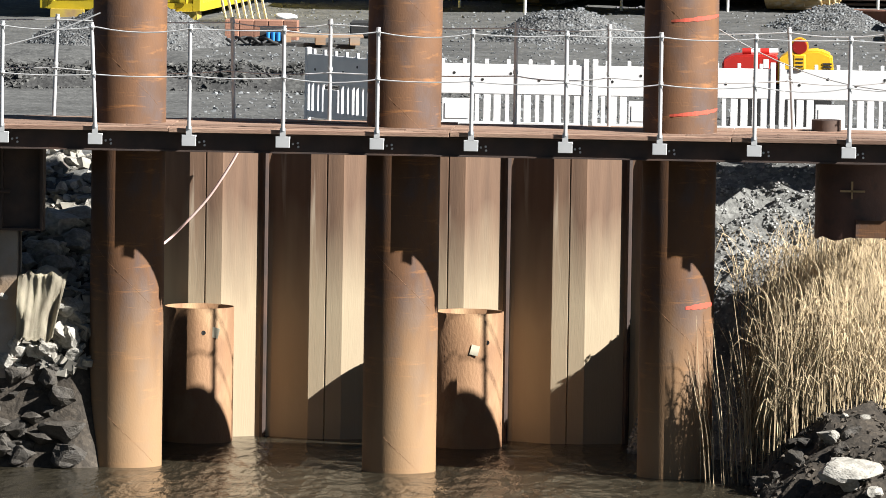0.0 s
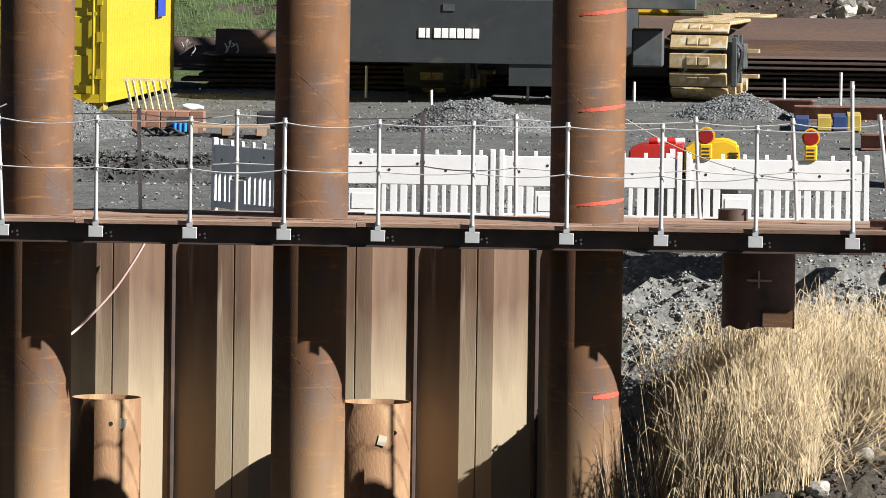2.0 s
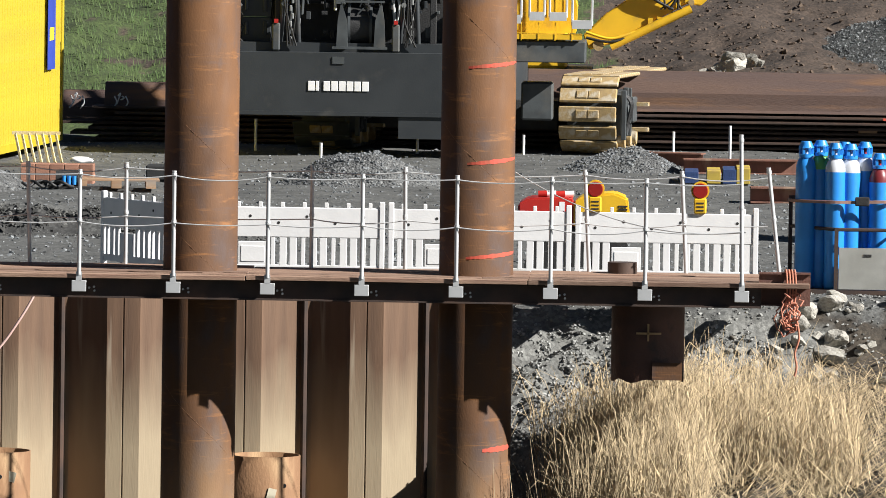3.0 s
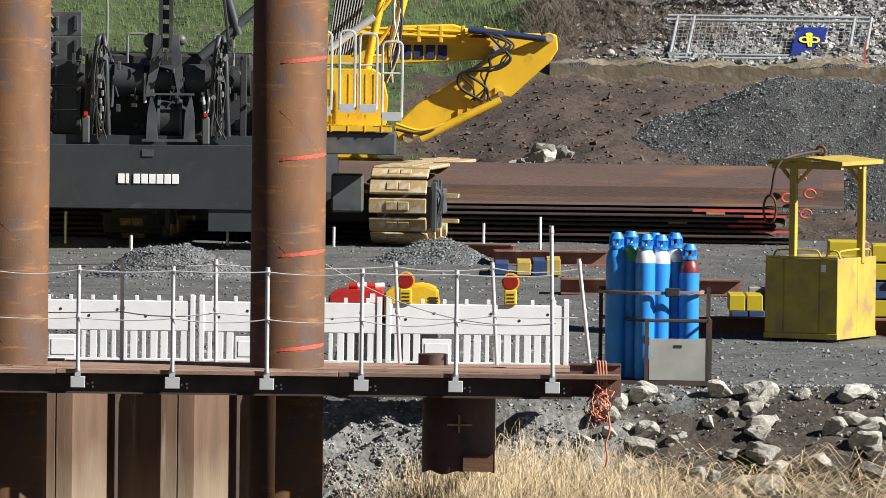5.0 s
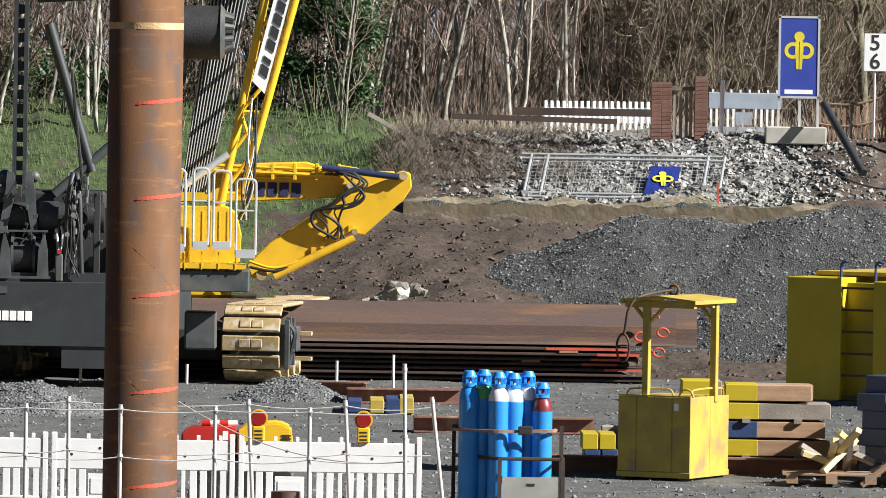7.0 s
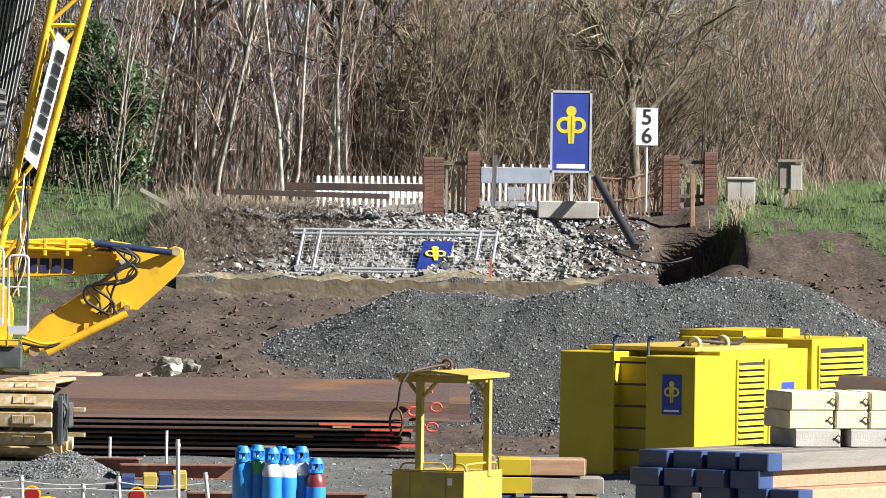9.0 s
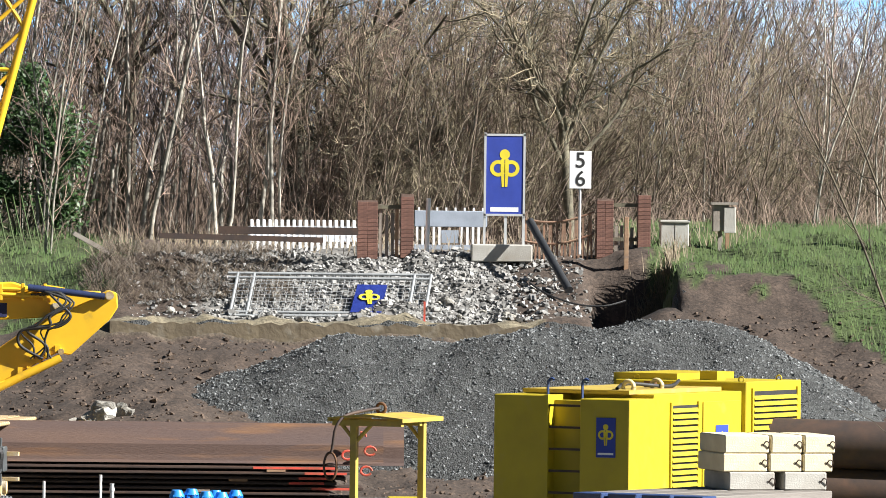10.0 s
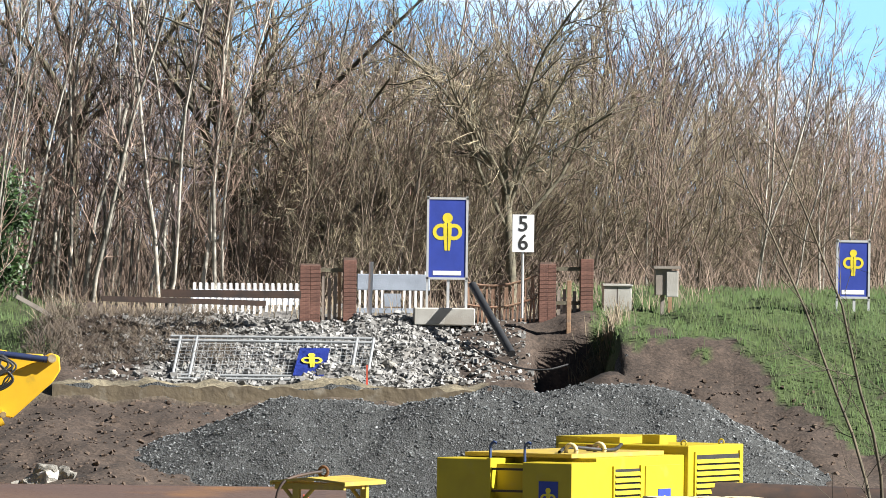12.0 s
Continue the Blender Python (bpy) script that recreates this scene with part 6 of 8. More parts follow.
def pebbles(name, pts, material, seed):
    """Many small angular stones in one mesh."""
    rnd = np.random.RandomState(seed)
    base = np.array([(x, y, z) for z in (-0.7, 0.7) for x, y in ((-0.75, -0.6), (0.8, -0.55), (0.7, 0.65), (-0.65, 0.7))])
    tri = np.array([(3, 2, 1, 0), (4, 5, 6, 7), (0, 1, 5, 4), (1, 2, 6, 5), (2, 3, 7, 6), (3, 0, 4, 7)])
    vs, fs = [], []
    for i, (x, y, z, r) in enumerate(pts):
        q = base * (r * rnd.uniform(0.5, 1.2, (8, 1))) * rnd.uniform(0.7, 1.25, (1, 3)) + rnd.uniform(-0.2, 0.2, (8, 3)) * r
        a = rnd.uniform(0, 6.28)
        c, s = math.cos(a), math.sin(a)
        b, g = rnd.uniform(-0.6, 0.6, 2)
        tip = np.array([[1, 0, 0], [0, math.cos(b), math.sin(b)], [0, -math.sin(b), math.cos(b)]]) @ np.array([[math.cos(g), 0, math.sin(g)], [0, 1, 0], [-math.sin(g), 0, math.cos(g)]])
        vs.append(q @ tip @ np.array([[c, s, 0], [-s, c, 0], [0, 0, 0.8]]) + (x, y, z))
        fs.append(tri + 8 * i)
    me = bpy.data.meshes.new(name)
    me.from_pydata(np.concatenate(vs).tolist(), [], np.concatenate(fs).tolist())
    me.materials.append(material)
    return new(name, me)


def cone(xc, yc, top, ax, ay, flat=0.0):
    def f(x, y):
        d = math.hypot(max(0, abs(x - xc) - flat) * ax, (y - yc) * ay)
        return top - (math.sqrt(d * d + 0.09) - 0.3)
    return f


mA, mB, mC, mD = cone(6.2, 134.8, 2.45, 0.40, 0.62, 0.6), cone(11.1, 135.4, 2.78, 0.56, 0.62, 0.5), cone(8.1, 134.6, 2.5, 0.6, 0.62, 0.5), cone(9.6, 135.0, 2.66, 0.5, 0.62, 0.6)


def big_heap(x, y):
    return max(mA(x, y), mB(x, y), mC(x, y), mD(x, y)) + 0.10 * fbm(x, y, 0.9, 4) + 0.04 * fbm(x, y, 4, 6)


heap("gravel_heap", 1.5, 15.5, 129.5, 140.0, big_heap, 0.14, "large heap of dark grey crushed stone", M_HEAP, stones=20000, stone=0.019, seed=2, stuff_of=mat("dark_stone", (0.19, 0.2, 0.2), (0.085, 0.09, 0.09), rough=0.7, scale=9, bump=0, random_tint=0.6, island=True))
for nm, xc, yc, t, a, b in (("gravel_heap", -4.3, 111.4, 0.42, 0.62, 0.55), ("gravel_heap", -0.62, 117.0, 0.30, 0.62, 0.55), ("gravel_heap", -10.24, 108.0, 0.6, 0.65, 0.5)):
    cc = cone(xc, yc, t + 0.2, a, b, 0.12)
    heap(nm, xc - 1.9, xc + 1.9, yc - 1.6, yc + 1.6, lambda x, y: cc(x, y) - 0.2 + 0.08 * fbm(x, y, 1.6, 9), 0.1, "small heap of grey gravel on the yard", M_GRAVEL, stones=1000, stone=0.02, seed=int(xc * 10) % 97)

# scattered stones: yard, quay edge, rubble slope
rnd = random.Random(17)
pts = []
for k in range(12000):
    y = 86 + 40 * rnd.random() ** 1.4
    x = rnd.uniform(-0.075 * y - 1, 0.075 * y + 2)
    pts.append((x, y, height(x, y) + 0.003, rnd.choice((0.01, 0.014, 0.018, 0.03)) * rnd.uniform(0.7, 1.2)))
tagged(pebbles("gravel", pts, M_STONES, 5), "loose grey stones scattered on the yard", "gravel", kind="stuff")
pts = []
for k in range(4500):  # dark lumps along the low berm
    x, y = rnd.uniform(-11.5, -4.8), rnd.gauss(96.35, 0.28)
    pts.append((x, y, height(x, y), rnd.choice((0.012, 0.018, 0.026, 0.036)) * rnd.uniform(0.6, 1.2)))
tagged(pebbles("berm_stones", pts, mat("dark_lump", (0.10, 0.10, 0.094), (0.055, 0.055, 0.052), rough=0.9, scale=6, bump=0, random_tint=0.5, island=True), 15), "dark lumps of broken stone along the berm", "gravel", kind="stuff")
pts = []
for k in range(15000):
    x, y = rnd.uniform(1.6, 10.0), rnd.uniform(139.7, 143.6)
    if rnd.random() < lerp(x, [(1.6, 0.02), (3.0, 0.2), (4.0, 0.85), (4.4, 1.0), (8.0, 1.0), (8.8, 0.4), (10.0, 0.15)]):
        pts.append((x, y, height(x, y) + 0.01, rnd.choice((0.018, 0.024, 0.03, 0.04, 0.06)) * rnd.uniform(0.7, 1.3)))
tagged(pebbles("rubble", pts, mat("pale_ballast", (0.30, 0.295, 0.28), (0.17, 0.165, 0.155), scale=6, bump=0, random_tint=0.5, island=True), 6), "pale broken ballast stones on the slope", "rubble", kind="stuff")
pts = []
for k in range(14000):
    x, y = (rnd.uniform(-2.6, 1.2), rnd.uniform(82.9, 85.4)) if k % 3 else (rnd.uniform(-2.3, 5.2), rnd.uniform(83.6, 87.0))
    if x < 0.6 or y > 84.8:
        pts.append((x, y, height(x, y) + 0.004, rnd.uniform(0.008, 0.026)))
tagged(pebbles("gravel", pts, mat("crushed_stone", (0.30, 0.30, 0.285), (0.17, 0.17, 0.16), rough=0.85, scale=9, bump=0, random_tint=0.5, island=True), 7), "loose crushed stone on the quay slope", "gravel", kind="stuff")
pts = []
for k in range(6000):
    x = rnd.uniform(-1, 15)
    y = rnd.uniform(127, 139)
    if big_heap(x, y) < height(x, y):
        pts.append((x, y, height(x, y), rnd.choice((0.015, 0.025, 0.045)) * rnd.uniform(0.6, 1.4)))
tagged(pebbles("clods", pts, M_SOIL, 8), "clods of brown earth on the slope", "earth", kind="stuff")


pts = []
for k in range(8000):
    x, y = rnd.uniform(-2.6, 3.2), rnd.uniform(77.4, 82.5)
    if height(x, y) > WATER - 0.05:
        pts.append((x, y, height(x, y), rnd.choice((0.012, 0.018, 0.024, 0.034)) * rnd.uniform(0.6, 1.3)))
tagged(pebbles("mud_clods", pts, mat("mud_clod", (0.085, 0.07, 0.052), (0.045, 0.036, 0.028), rough=0.85, scale=4, bump=0, random_tint=0.5, island=True), 9), "dark clods and stones on the muddy bank", "mud", kind="stuff")


# ---- boulders ----
def boulder_mesh(seed, material):
    bm = bmesh.new()
    bmesh.ops.create_icosphere(bm, subdivisions=3, radius=1)
    rnd = random.Random(seed)
    o = Vector((rnd.random() * 9, rnd.random() * 9, rnd.random() * 9))
    cuts = [(Vector((rnd.gauss(0, 1), rnd.gauss(0, 1), rnd.gauss(0, 1))).normalized(), rnd.uniform(0.38, 0.75)) for _ in range(15)]
    for v in bm.verts:
        for nrm, d in cuts:
            e = v.co.dot(nrm) - d
            if e > 0:
                v.co -= nrm * e
        v.co += 0.10 * noise.noise_vector(v.co * 2.2 + o) + 0.045 * noise.noise_vector(v.co * 6 + o)
    return mesh_of("boulder", bm, material)


BOULDERS = [boulder_mesh(s, M_ROCK) for s in range(6)]
# dark tone of rock by the water: wet, with shade put into the colour
DARKROCK = [boulder_mesh(s + 20, mat("wet_shaded_rock", (0.062, 0.054, 0.043), (0.038, 0.033, 0.027), scale=5, bump=0.3, bscale=14, random_tint=0.3)) for s in range(4)]


def boulder(x, y, r, meshes, label, group, sink=0.25, flat=0.75):
    rnd2 = random.Random(int(x * 997 + y * 131))
    ob = new("boulder", rnd2.choice(meshes))
    ob.matrix_basis = pose(x, y, height(x, y) + r * flat * (1 - sink) * 0.6, rnd2.uniform(-20, 20), rnd2.uniform(-20, 20), rnd2.uniform(0, 360)) @ Matrix.Diagonal((r * rnd2.uniform(0.8, 1.3), r * rnd2.uniform(0.8, 1.2), r * flat, 1))
    return tagged(ob, label, "boulder", group)


rnd = random.Random(40)
for k in range(135):  # along the bank below the gas bottles
    x, y = rnd.uniform(0.9, 5.8), rnd.uniform(84.4, 86.1)
    x += 0.25 * math.sin(x * 5)
    boulder(x, y, rnd.choice((0.06, 0.08, 0.11, 0.17, 0.22)) * rnd.uniform(0.8, 1.2), BOULDERS, "pale grey angular boulder on the bank edge", "bank edge boulders", flat=0.7)
for k in range(45):  # toe of the reed bank
    x = rnd.uniform(-1.1, 3.0)
    y = rnd.uniform(77.6, 80.9 if x < 1 else 81.8)
    boulder(x, y, rnd.uniform(0.06, 0.16), BOULDERS if x > -0.35 and rnd.random() < 0.75 else DARKROCK, "rock at the foot of the reed bank", "bank toe boulders")
for k in range(16):
    x, y = rnd.uniform(-1.6, -0.2), rnd.uniform(79.0, 81.6)
    boulder(x, y, rnd.uniform(0.05, 0.14), DARKROCK, "dark rock on the muddy bank, wet and shade-toned", "bank toe boulders")
for k in range(140):  # riprap beside the wall
    x, y = rnd.uniform(-9.2, -8.22), lerp(rnd.random(), [(0, 80.65), (0.45, 81.15), (0.6, 82.1), (0.8, 83.05), (1, 84.6)])
    # low rocks take the dark tone, for the shade down the slope
    boulder(x, y, rnd.choice((0.05, 0.08, 0.12, 0.17, 0.22)) * rnd.uniform(0.8, 1.2), BOULDERS if height(x, y) > -2.15 else DARKROCK, "grey riprap boulder on the river slope", "riprap boulders")
for x, y, r, flat in ((-0.06, 78.62, 0.42, 0.4), (-0.13, 78.54, 0.17, 0.8), (0.07, 77.53, 0.15, 0.7), (-0.34, 77.10, 0.2, 0.6), (0.13, 78.15, 0.13, 0.7), (-0.57, 78.06, 0.2, 0.9), (-0.69, 77.95, 0.12, 0.7)):
    boulder(x, y, r, BOULDERS, "large cream-coloured rock at the foot of the reed bank", "bank toe boulders", flat=flat)
for x, r in ((0.28, 0.12), (0.45, 0.1), (0.62, 0.1), (0.9, 0.16), (1.05, 0.2), (1.2, 0.22), (1.38, 0.14), (1.5, 0.12)):
    boulder(x * 1.03, 131.9, r * 1.4, BOULDERS, "pale rock in a row behind the steel stack", "rocks behind the stack", sink=0.0, flat=0.95)
for k in range(24):
    x, y = rnd.uniform(2.2, 8.8), rnd.uniform(139.5, 141.0)
    boulder(x, y, rnd.uniform(0.06, 0.14), BOULDERS, "pale stone on the rubble slope", "rubble stones")
pts = []
for k in range(1500):
    x, y = rnd.uniform(-9.4, -8.0), lerp(rnd.random(), [(0, 80.6), (0.5, 81.15), (0.65, 82.1), (0.85, 83.05), (1, 84.6)])
    if height(x, y) > -2.2:
        pts.append((x, y, height(x, y) + 0.01, rnd.choice((0.03, 0.045, 0.07, 0.09)) * rnd.uniform(0.7, 1.2)))
tagged(pebbles("rubble", pts, mat("broken_rock", (0.34, 0.32, 0.27), (0.2, 0.185, 0.155), scale=6, bump=0, random_tint=0.6, island=True), 12), "broken rock between the riprap boulders", "rubble", kind="stuff")
# slab of grey sheeting hung down the riprap
bm = bmesh.new()
n = 26
rows = []
for j in range(14):
    rows.append([bm.verts.new((-8.82 + 0.52 * i / n * (1 - 0.25 * j / 14), 80.98 - 0.022 * j + 0.10 * noise.noise(Vector((i * 0.13, j * 0.12, 2))) + 0.025 * noise.noise(Vector((i * 0.5, j * 0.1, 6))) - 0.06 * math.sin(math.pi * i / n), -1.14 - 0.052 * j + 0.05 * noise.noise(Vector((i * 0.25, 0, 4))))) for i in range(n + 1)])
for u, v in zip(rows, rows[1:]):
    for i in range(n):
        bm.faces.new((u[i], u[i + 1], v[i + 1], v[i])).smooth = True
bmesh.ops.solidify(bm, geom=bm.faces[:], thickness=0.01)
solid("geotextile", bm, mat("dirty_fleece", (0.50, 0.45, 0.33), (0.30, 0.26, 0.19), scale=2, stretch=(3, 3, 0.5)), "dirty pale fleece sheet hanging over the rocks", "fleece")

# ---- top of the bank: ledge, fences, signs ----
# soil and wood ledge, drawn as one brown slab with a ragged top
lg = thing("ragged_ledge", (0, 139.05, 0), "low ragged brown ledge at the foot of the rubble", "ledge", kind="structure")
rd = random.Random(6)
edge = [(1.3 + 0.16 * k, 2.60 + rd.uniform(-0.07, 0.03)) for k in range(48)]
part("slab", pr([(1.3, 2.0)] + edge + [(edge[-1][0], 2.0)], "y", 0, 0.3), mat("brown_ledge", (0.17, 0.135, 0.085), (0.115, 0.09, 0.058), scale=2, dirt=(0.27, 0.24, 0.185), dscale=2.5, dirt_at=(0.55, 0.7), bump=0.4, bscale=8), lg)


M_FENCE = mat("dull_galvanised", (0.30, 0.315, 0.32), (0.23, 0.24, 0.245), rough=0.7, metal=0.0, scale=5, bump=0.01)


def mesh_fence():
    f = thing("mesh_fence", (5.2, 139.95, 2.72), "galvanised mesh fence panel lying back on the rubble", "fence")
    up = Vector((0.0, 1.25, 0.74))

    def at(u, v):
        return Vector((u, 0, 0)) + up * v
    for u in (-1.75, -1.45, 1.45, 1.75):
        part("upright", smooth(tb(at(u - (0.22 if u < 0 else 0.0) * 0, 0), at(u + 0.18, 1.0), 0.028, seg=8)), M_FENCE, f)
    for v in (0.0, 0.08, 0.9, 1.0):
        part("cross_tube", smooth(tb(at(-1.75, v), at(1.9, v), 0.027, seg=8)), M_FENCE, f)
    bm = bmesh.new()
    for k in range(34):
        u = -1.7 + 0.1 * k
        tube(bm, at(u, 0), at(u + 0.18, 1), 0.004, seg=3)
    for k in range(12):
        tube(bm, at(-1.75, k / 12), at(1.85, k / 12), 0.004, seg=3)
    w = part("mesh_wire", bm, M_FENCE, f)
    w["kind"] = "stuff"
    bm = bmesh.new()
    q = [bm.verts.new(at(u, v) + Vector((0, -0.03, 0.03))) for u, v in ((0.42, 0.06), (0.98, 0.06), (1.12, 0.72), (0.58, 0.72))]
    bm.faces.new(q)
    bmesh.ops.solidify(bm, geom=bm.faces[:], thickness=0.006)
    s = part("banner", bm, M_BANNER, f, "blue banner with yellow mark")
    tilt = math.degrees(math.atan2(0.74, 1.25))
    emblem(s, Matrix.Translation(at(0.78, 0.4) + Vector((0, -0.045, 0.05))) @ pose(0, 0, 0, tilt), 0.6)
    return f


mesh_fence()


def banner_sign(x, y, z0, z1, w, foot, label, turn=0):
    s = thing("banner_sign", (x, y, foot), label, "sign", "site banners", turn=turn)
    part("panel", bx(-w / 2, -0.01, z0 - foot, w / 2, 0.0, z1 - foot), M_BANNER, s)
    emblem(s, pose(0, -0.013, (z0 + z1) / 2 - foot + 0.12, 90), (z1 - z0) * 0.58)
    part("name_bar", bx(-w * 0.38, -0.014, z0 - foot + 0.06, w * 0.38, -0.01, z0 - foot + 0.14), M_WHITE, s, "white name bar")
    for a in (-w / 2 - 0.02, w / 2 + 0.02):
        part("frame_side", bx(a - 0.02, -0.02, z0 - foot - 0.04, a + 0.02, 0.02, z1 - foot + 0.04), M_GALV, s)
    for z in (z0, z1):
        part("frame_rail", bx(-w / 2 - 0.04, -0.02, z - foot - 0.02, w / 2 + 0.04, 0.02, z - foot + 0.02), M_GALV, s)
    part("leg", bx(-w / 2 - 0.04, 0.0, 0, -w / 2, 0.04, z0 - foot), M_GALV, s)
    part("leg", bx(0.0, 0.0, 0, 0.05, 0.04, z0 - foot), M_GALV, s)
    part("leg", bx(w / 2, 0.0, 0, w / 2 + 0.04, 0.04, z0 - foot), M_GALV, s)


banner_sign(8.55, 143.0, 4.56, 6.03, 0.68, 3.8, "upright blue site banner with yellow mark in a frame")
banner_sign(16.1, 143.5, 4.30, 5.34, 0.55, 3.9, "blue site banner with yellow mark on the grass bank")
cb = thing("concrete_footing", (8.5, 142.9, 3.70), "pale concrete footing block under the banner", "block")
part("block", bx(-0.56, -0.2, 0, 0.56, 0.2, 0.32, bevel=0.02), M_CONC, cb)

hs = thing("kilometre_sign", (9.95, 143.1, 3.85), "white railway kilometre sign with black figures on a pole", "sign")
part("plate", bx(-0.2, -0.01, 1.21, 0.2, 0.0, 1.90, bevel=0.004), M_WHITE, hs)
part("pole", smooth(tb((0, 0.03, 0), (0, 0.03, 1.85), 0.025, seg=10)), M_GALV, hs)
words("5", 0.40, M_BLACK, hs, pose(0, -0.013, 1.72, 90), "figure", bold=0.004)
words("6", 0.40, M_BLACK, hs, pose(0, -0.013, 1.38, 90), "figure", bold=0.004)


M_MORTAR = mat("old_mortar", (0.2, 0.13, 0.1), (0.15, 0.1, 0.08))


def brick_pillar(x0, x1, z0, z1, label):
    p = thing("brick_pillar", (x0, 143.2, z0), label, "pillar", "brick gate pillars")
    w = x1 - x0
    part("mortar_core", bx(0.008, 0.008, 0, w - 0.008, 0.4, z1 - z0), M_MORTAR, p)
    n = max(1, round(w / 0.19))
    bw = w / n
    me = mesh_of("brick", bx(0.003, 0, 0.003, bw - 0.003, 0.12, 0.071, bevel=0.003), M_BRICK)
    rows = int((z1 - z0) / 0.075)
    for j in range(rows):
        for i in range(n):
            piece("brick", me, p, pose(bw * i, 0, 0.075 * j))
    return p


for x0, x1, z0, z1 in ((5.86, 6.24, 3.72, 4.80), (6.66, 6.90, 3.75, 4.92), (10.27, 10.58, 3.72, 4.88), (11.03, 11.27, 3.75, 4.95)):
    brick_pillar(x0, x1, z0, z1, "old red brick gate pillar with worn edges")


def plank_gate(x0, x1, z0, z1, rails, label):
    g = thing("plank_gate", (x0, 143.35, z0), label, "gate", "old gates")
    k = 0
    rnd = random.Random(int(x0 * 10))
    x = 0.03
    while x < x1 - x0 - 0.06:
        h = (z1 - z0) * rnd.uniform(0.72, 1.0)
        part("plank", bx(x, -0.02, 0, x + 0.06, 0.0, h), M_WOODGREY if rnd.random() < 0.7 else M_WOODNEW, g)
        x += rnd.uniform(0.075, 0.11)
    for z in rails:
        part("rail", bx(-0.05, -0.06, z, x1 - x0 + 0.05, -0.02, z + 0.07), M_BARKDARK, g)


plank_gate(6.24, 6.66, 3.75, 4.75, (0.9,), "grey weathered plank gate between brick pillars")
plank_gate(10.58, 11.03, 3.75, 4.4, (0.35, 0.98), "dark weathered wooden gate between brick pillars")

pf = thing("picket_fence", (8.95, 143.3, 3.7), "sagging rusty red-brown picket fence", "fence")
M_PICKET = mat("rusty_picket", (0.22, 0.11, 0.07), (0.3, 0.2, 0.13), scale=5, random_tint=0.2)
me = mesh_of("picket", bx(-0.018, -0.01, 0, 0.018, 0.01, 0.74), M_PICKET)
for k in range(17):
    piece("picket", me, pf, pose(0.04 + 0.08 * k, 0, 0.06 - 0.07 * math.sin(math.pi * k / 16), 0, (k % 3 - 1) * 2, 0) @ Matrix.Diagonal((1, 1, 1 + 0.16 * (k / 16) ** 2, 1)))
for z in (0.38, 0.78):
    part("fence_rail", rope(bmesh.new(), [(0.08 * k, -0.02, z - 0.07 * math.sin(math.pi * k / 16) + 0.16 * (k / 16) ** 2) for k in range(17)], 0.02, 6), M_PICKET, pf)
part("fence_post", bx(-0.05, -0.02, -0.1, 0.0, 0.03, 1.0), M_GALV, pf)


def white_fence(x0, x1, y0, y1, z0, z1, label):
    f = thing("white_fence", (x0, y0, z0), label, "fence", turn=math.degrees(math.atan2(y1 - y0, x1 - x0)))
    l = math.hypot(x1 - x0, y1 - y0)
    n = int(l / 0.13)
    me = mesh_of("picket", bx(-0.035, -0.01, 0, 0.035, 0.01, z1 - z0, bevel=0.012), M_WHITE)
    for k in range(n):
        piece("picket", me, f, pose(0.06 + l / n * k, 0, 0))
    part("board", bx(0, 0.01, 0.18, l, 0.03, z1 - z0 - 0.12), mat("grey_board_paint", (0.42, 0.45, 0.5), (0.36, 0.39, 0.44)), f, "grey-white board")


white_fence(3.9, 5.95, 144.2, 145.4, 3.84, 4.42, "white picket barrier row on the bank top")
gb2 = thing("grey_barrier", (6.98, 144.6, 3.9), "grey plastic site barrier with slats on the bank top", "barrier")
M_GREYPL = mat("grey_plastic", (0.38, 0.43, 0.5), (0.3, 0.34, 0.4), rough=0.5)
part("top_board", bx(0, -0.02, 0.42, 1.35, 0.02, 0.72, bevel=0.01), M_GREYPL, gb2)
part("bottom_rail", bx(0, -0.02, 0.0, 1.35, 0.02, 0.09), M_GREYPL, gb2)
me = mesh_of("slat", bx(-0.022, -0.015, 0.08, 0.022, 0.015, 0.43), M_WHITE)
for k in range(13):
    if not 4 < k < 8:
        piece("slat", me, gb2, pose(0.05 + 0.104 * k, 0, 0))
part("sign_plate", bx(0.5, -0.02, 0.12, 0.82, 0.0, 0.36), M_GREYPL, gb2)
me = mesh_of("knob", bx(-0.018, -0.015, 0.72, 0.018, 0.015, 0.78), M_WHITE)
for k in range(8):
    piece("knob", me, gb2, pose(0.08 + 0.17 * k, 0, 0))
solid("fence_post", smooth(tb((7.15, 143.4, 3.7), (7.18, 143.4, 4.85), 0.04, seg=10)), M_WHITE, "grey steel post in front of the barrier", "post")
solid("dark_rail", bx(3.3, 142.4, 4.16, 5.85, 142.5, 4.30), M_DARKSTEEL, "dark steel rail lying across the bank top", "rail", "dark rails")
ob = solid("dark_rail", bx(-1.7, -0.05, -0.05, 1.3, 0.05, 0.05), M_DARKSTEEL, "dark steel rail lying across the bank top", "rail", "dark rails")
ob.matrix_basis = pose(3.9, 142.1, 4.09, 0, 1.0, 2)
cbn = thing("cable_cabinet", (11.45, 143.4, 3.85), "pale grey concrete cable cabinet on the bank", "cabinet")
part("body", bx(0.02, 0, 0, 0.54, 0.35, 0.60, bevel=0.012), M_CONC, cbn)
part("lid", bx(0, -0.03, 0.60, 0.56, 0.38, 0.65, bevel=0.01), M_CONC, cbn)
part("door_seam", bx(0.275, -0.004, 0.05, 0.285, 0.0, 0.58), M_DARKSTEEL, cbn)
jb = thing("junction_box", (12.62, 143.4, 3.85), "small weathered junction box on wooden posts", "box")
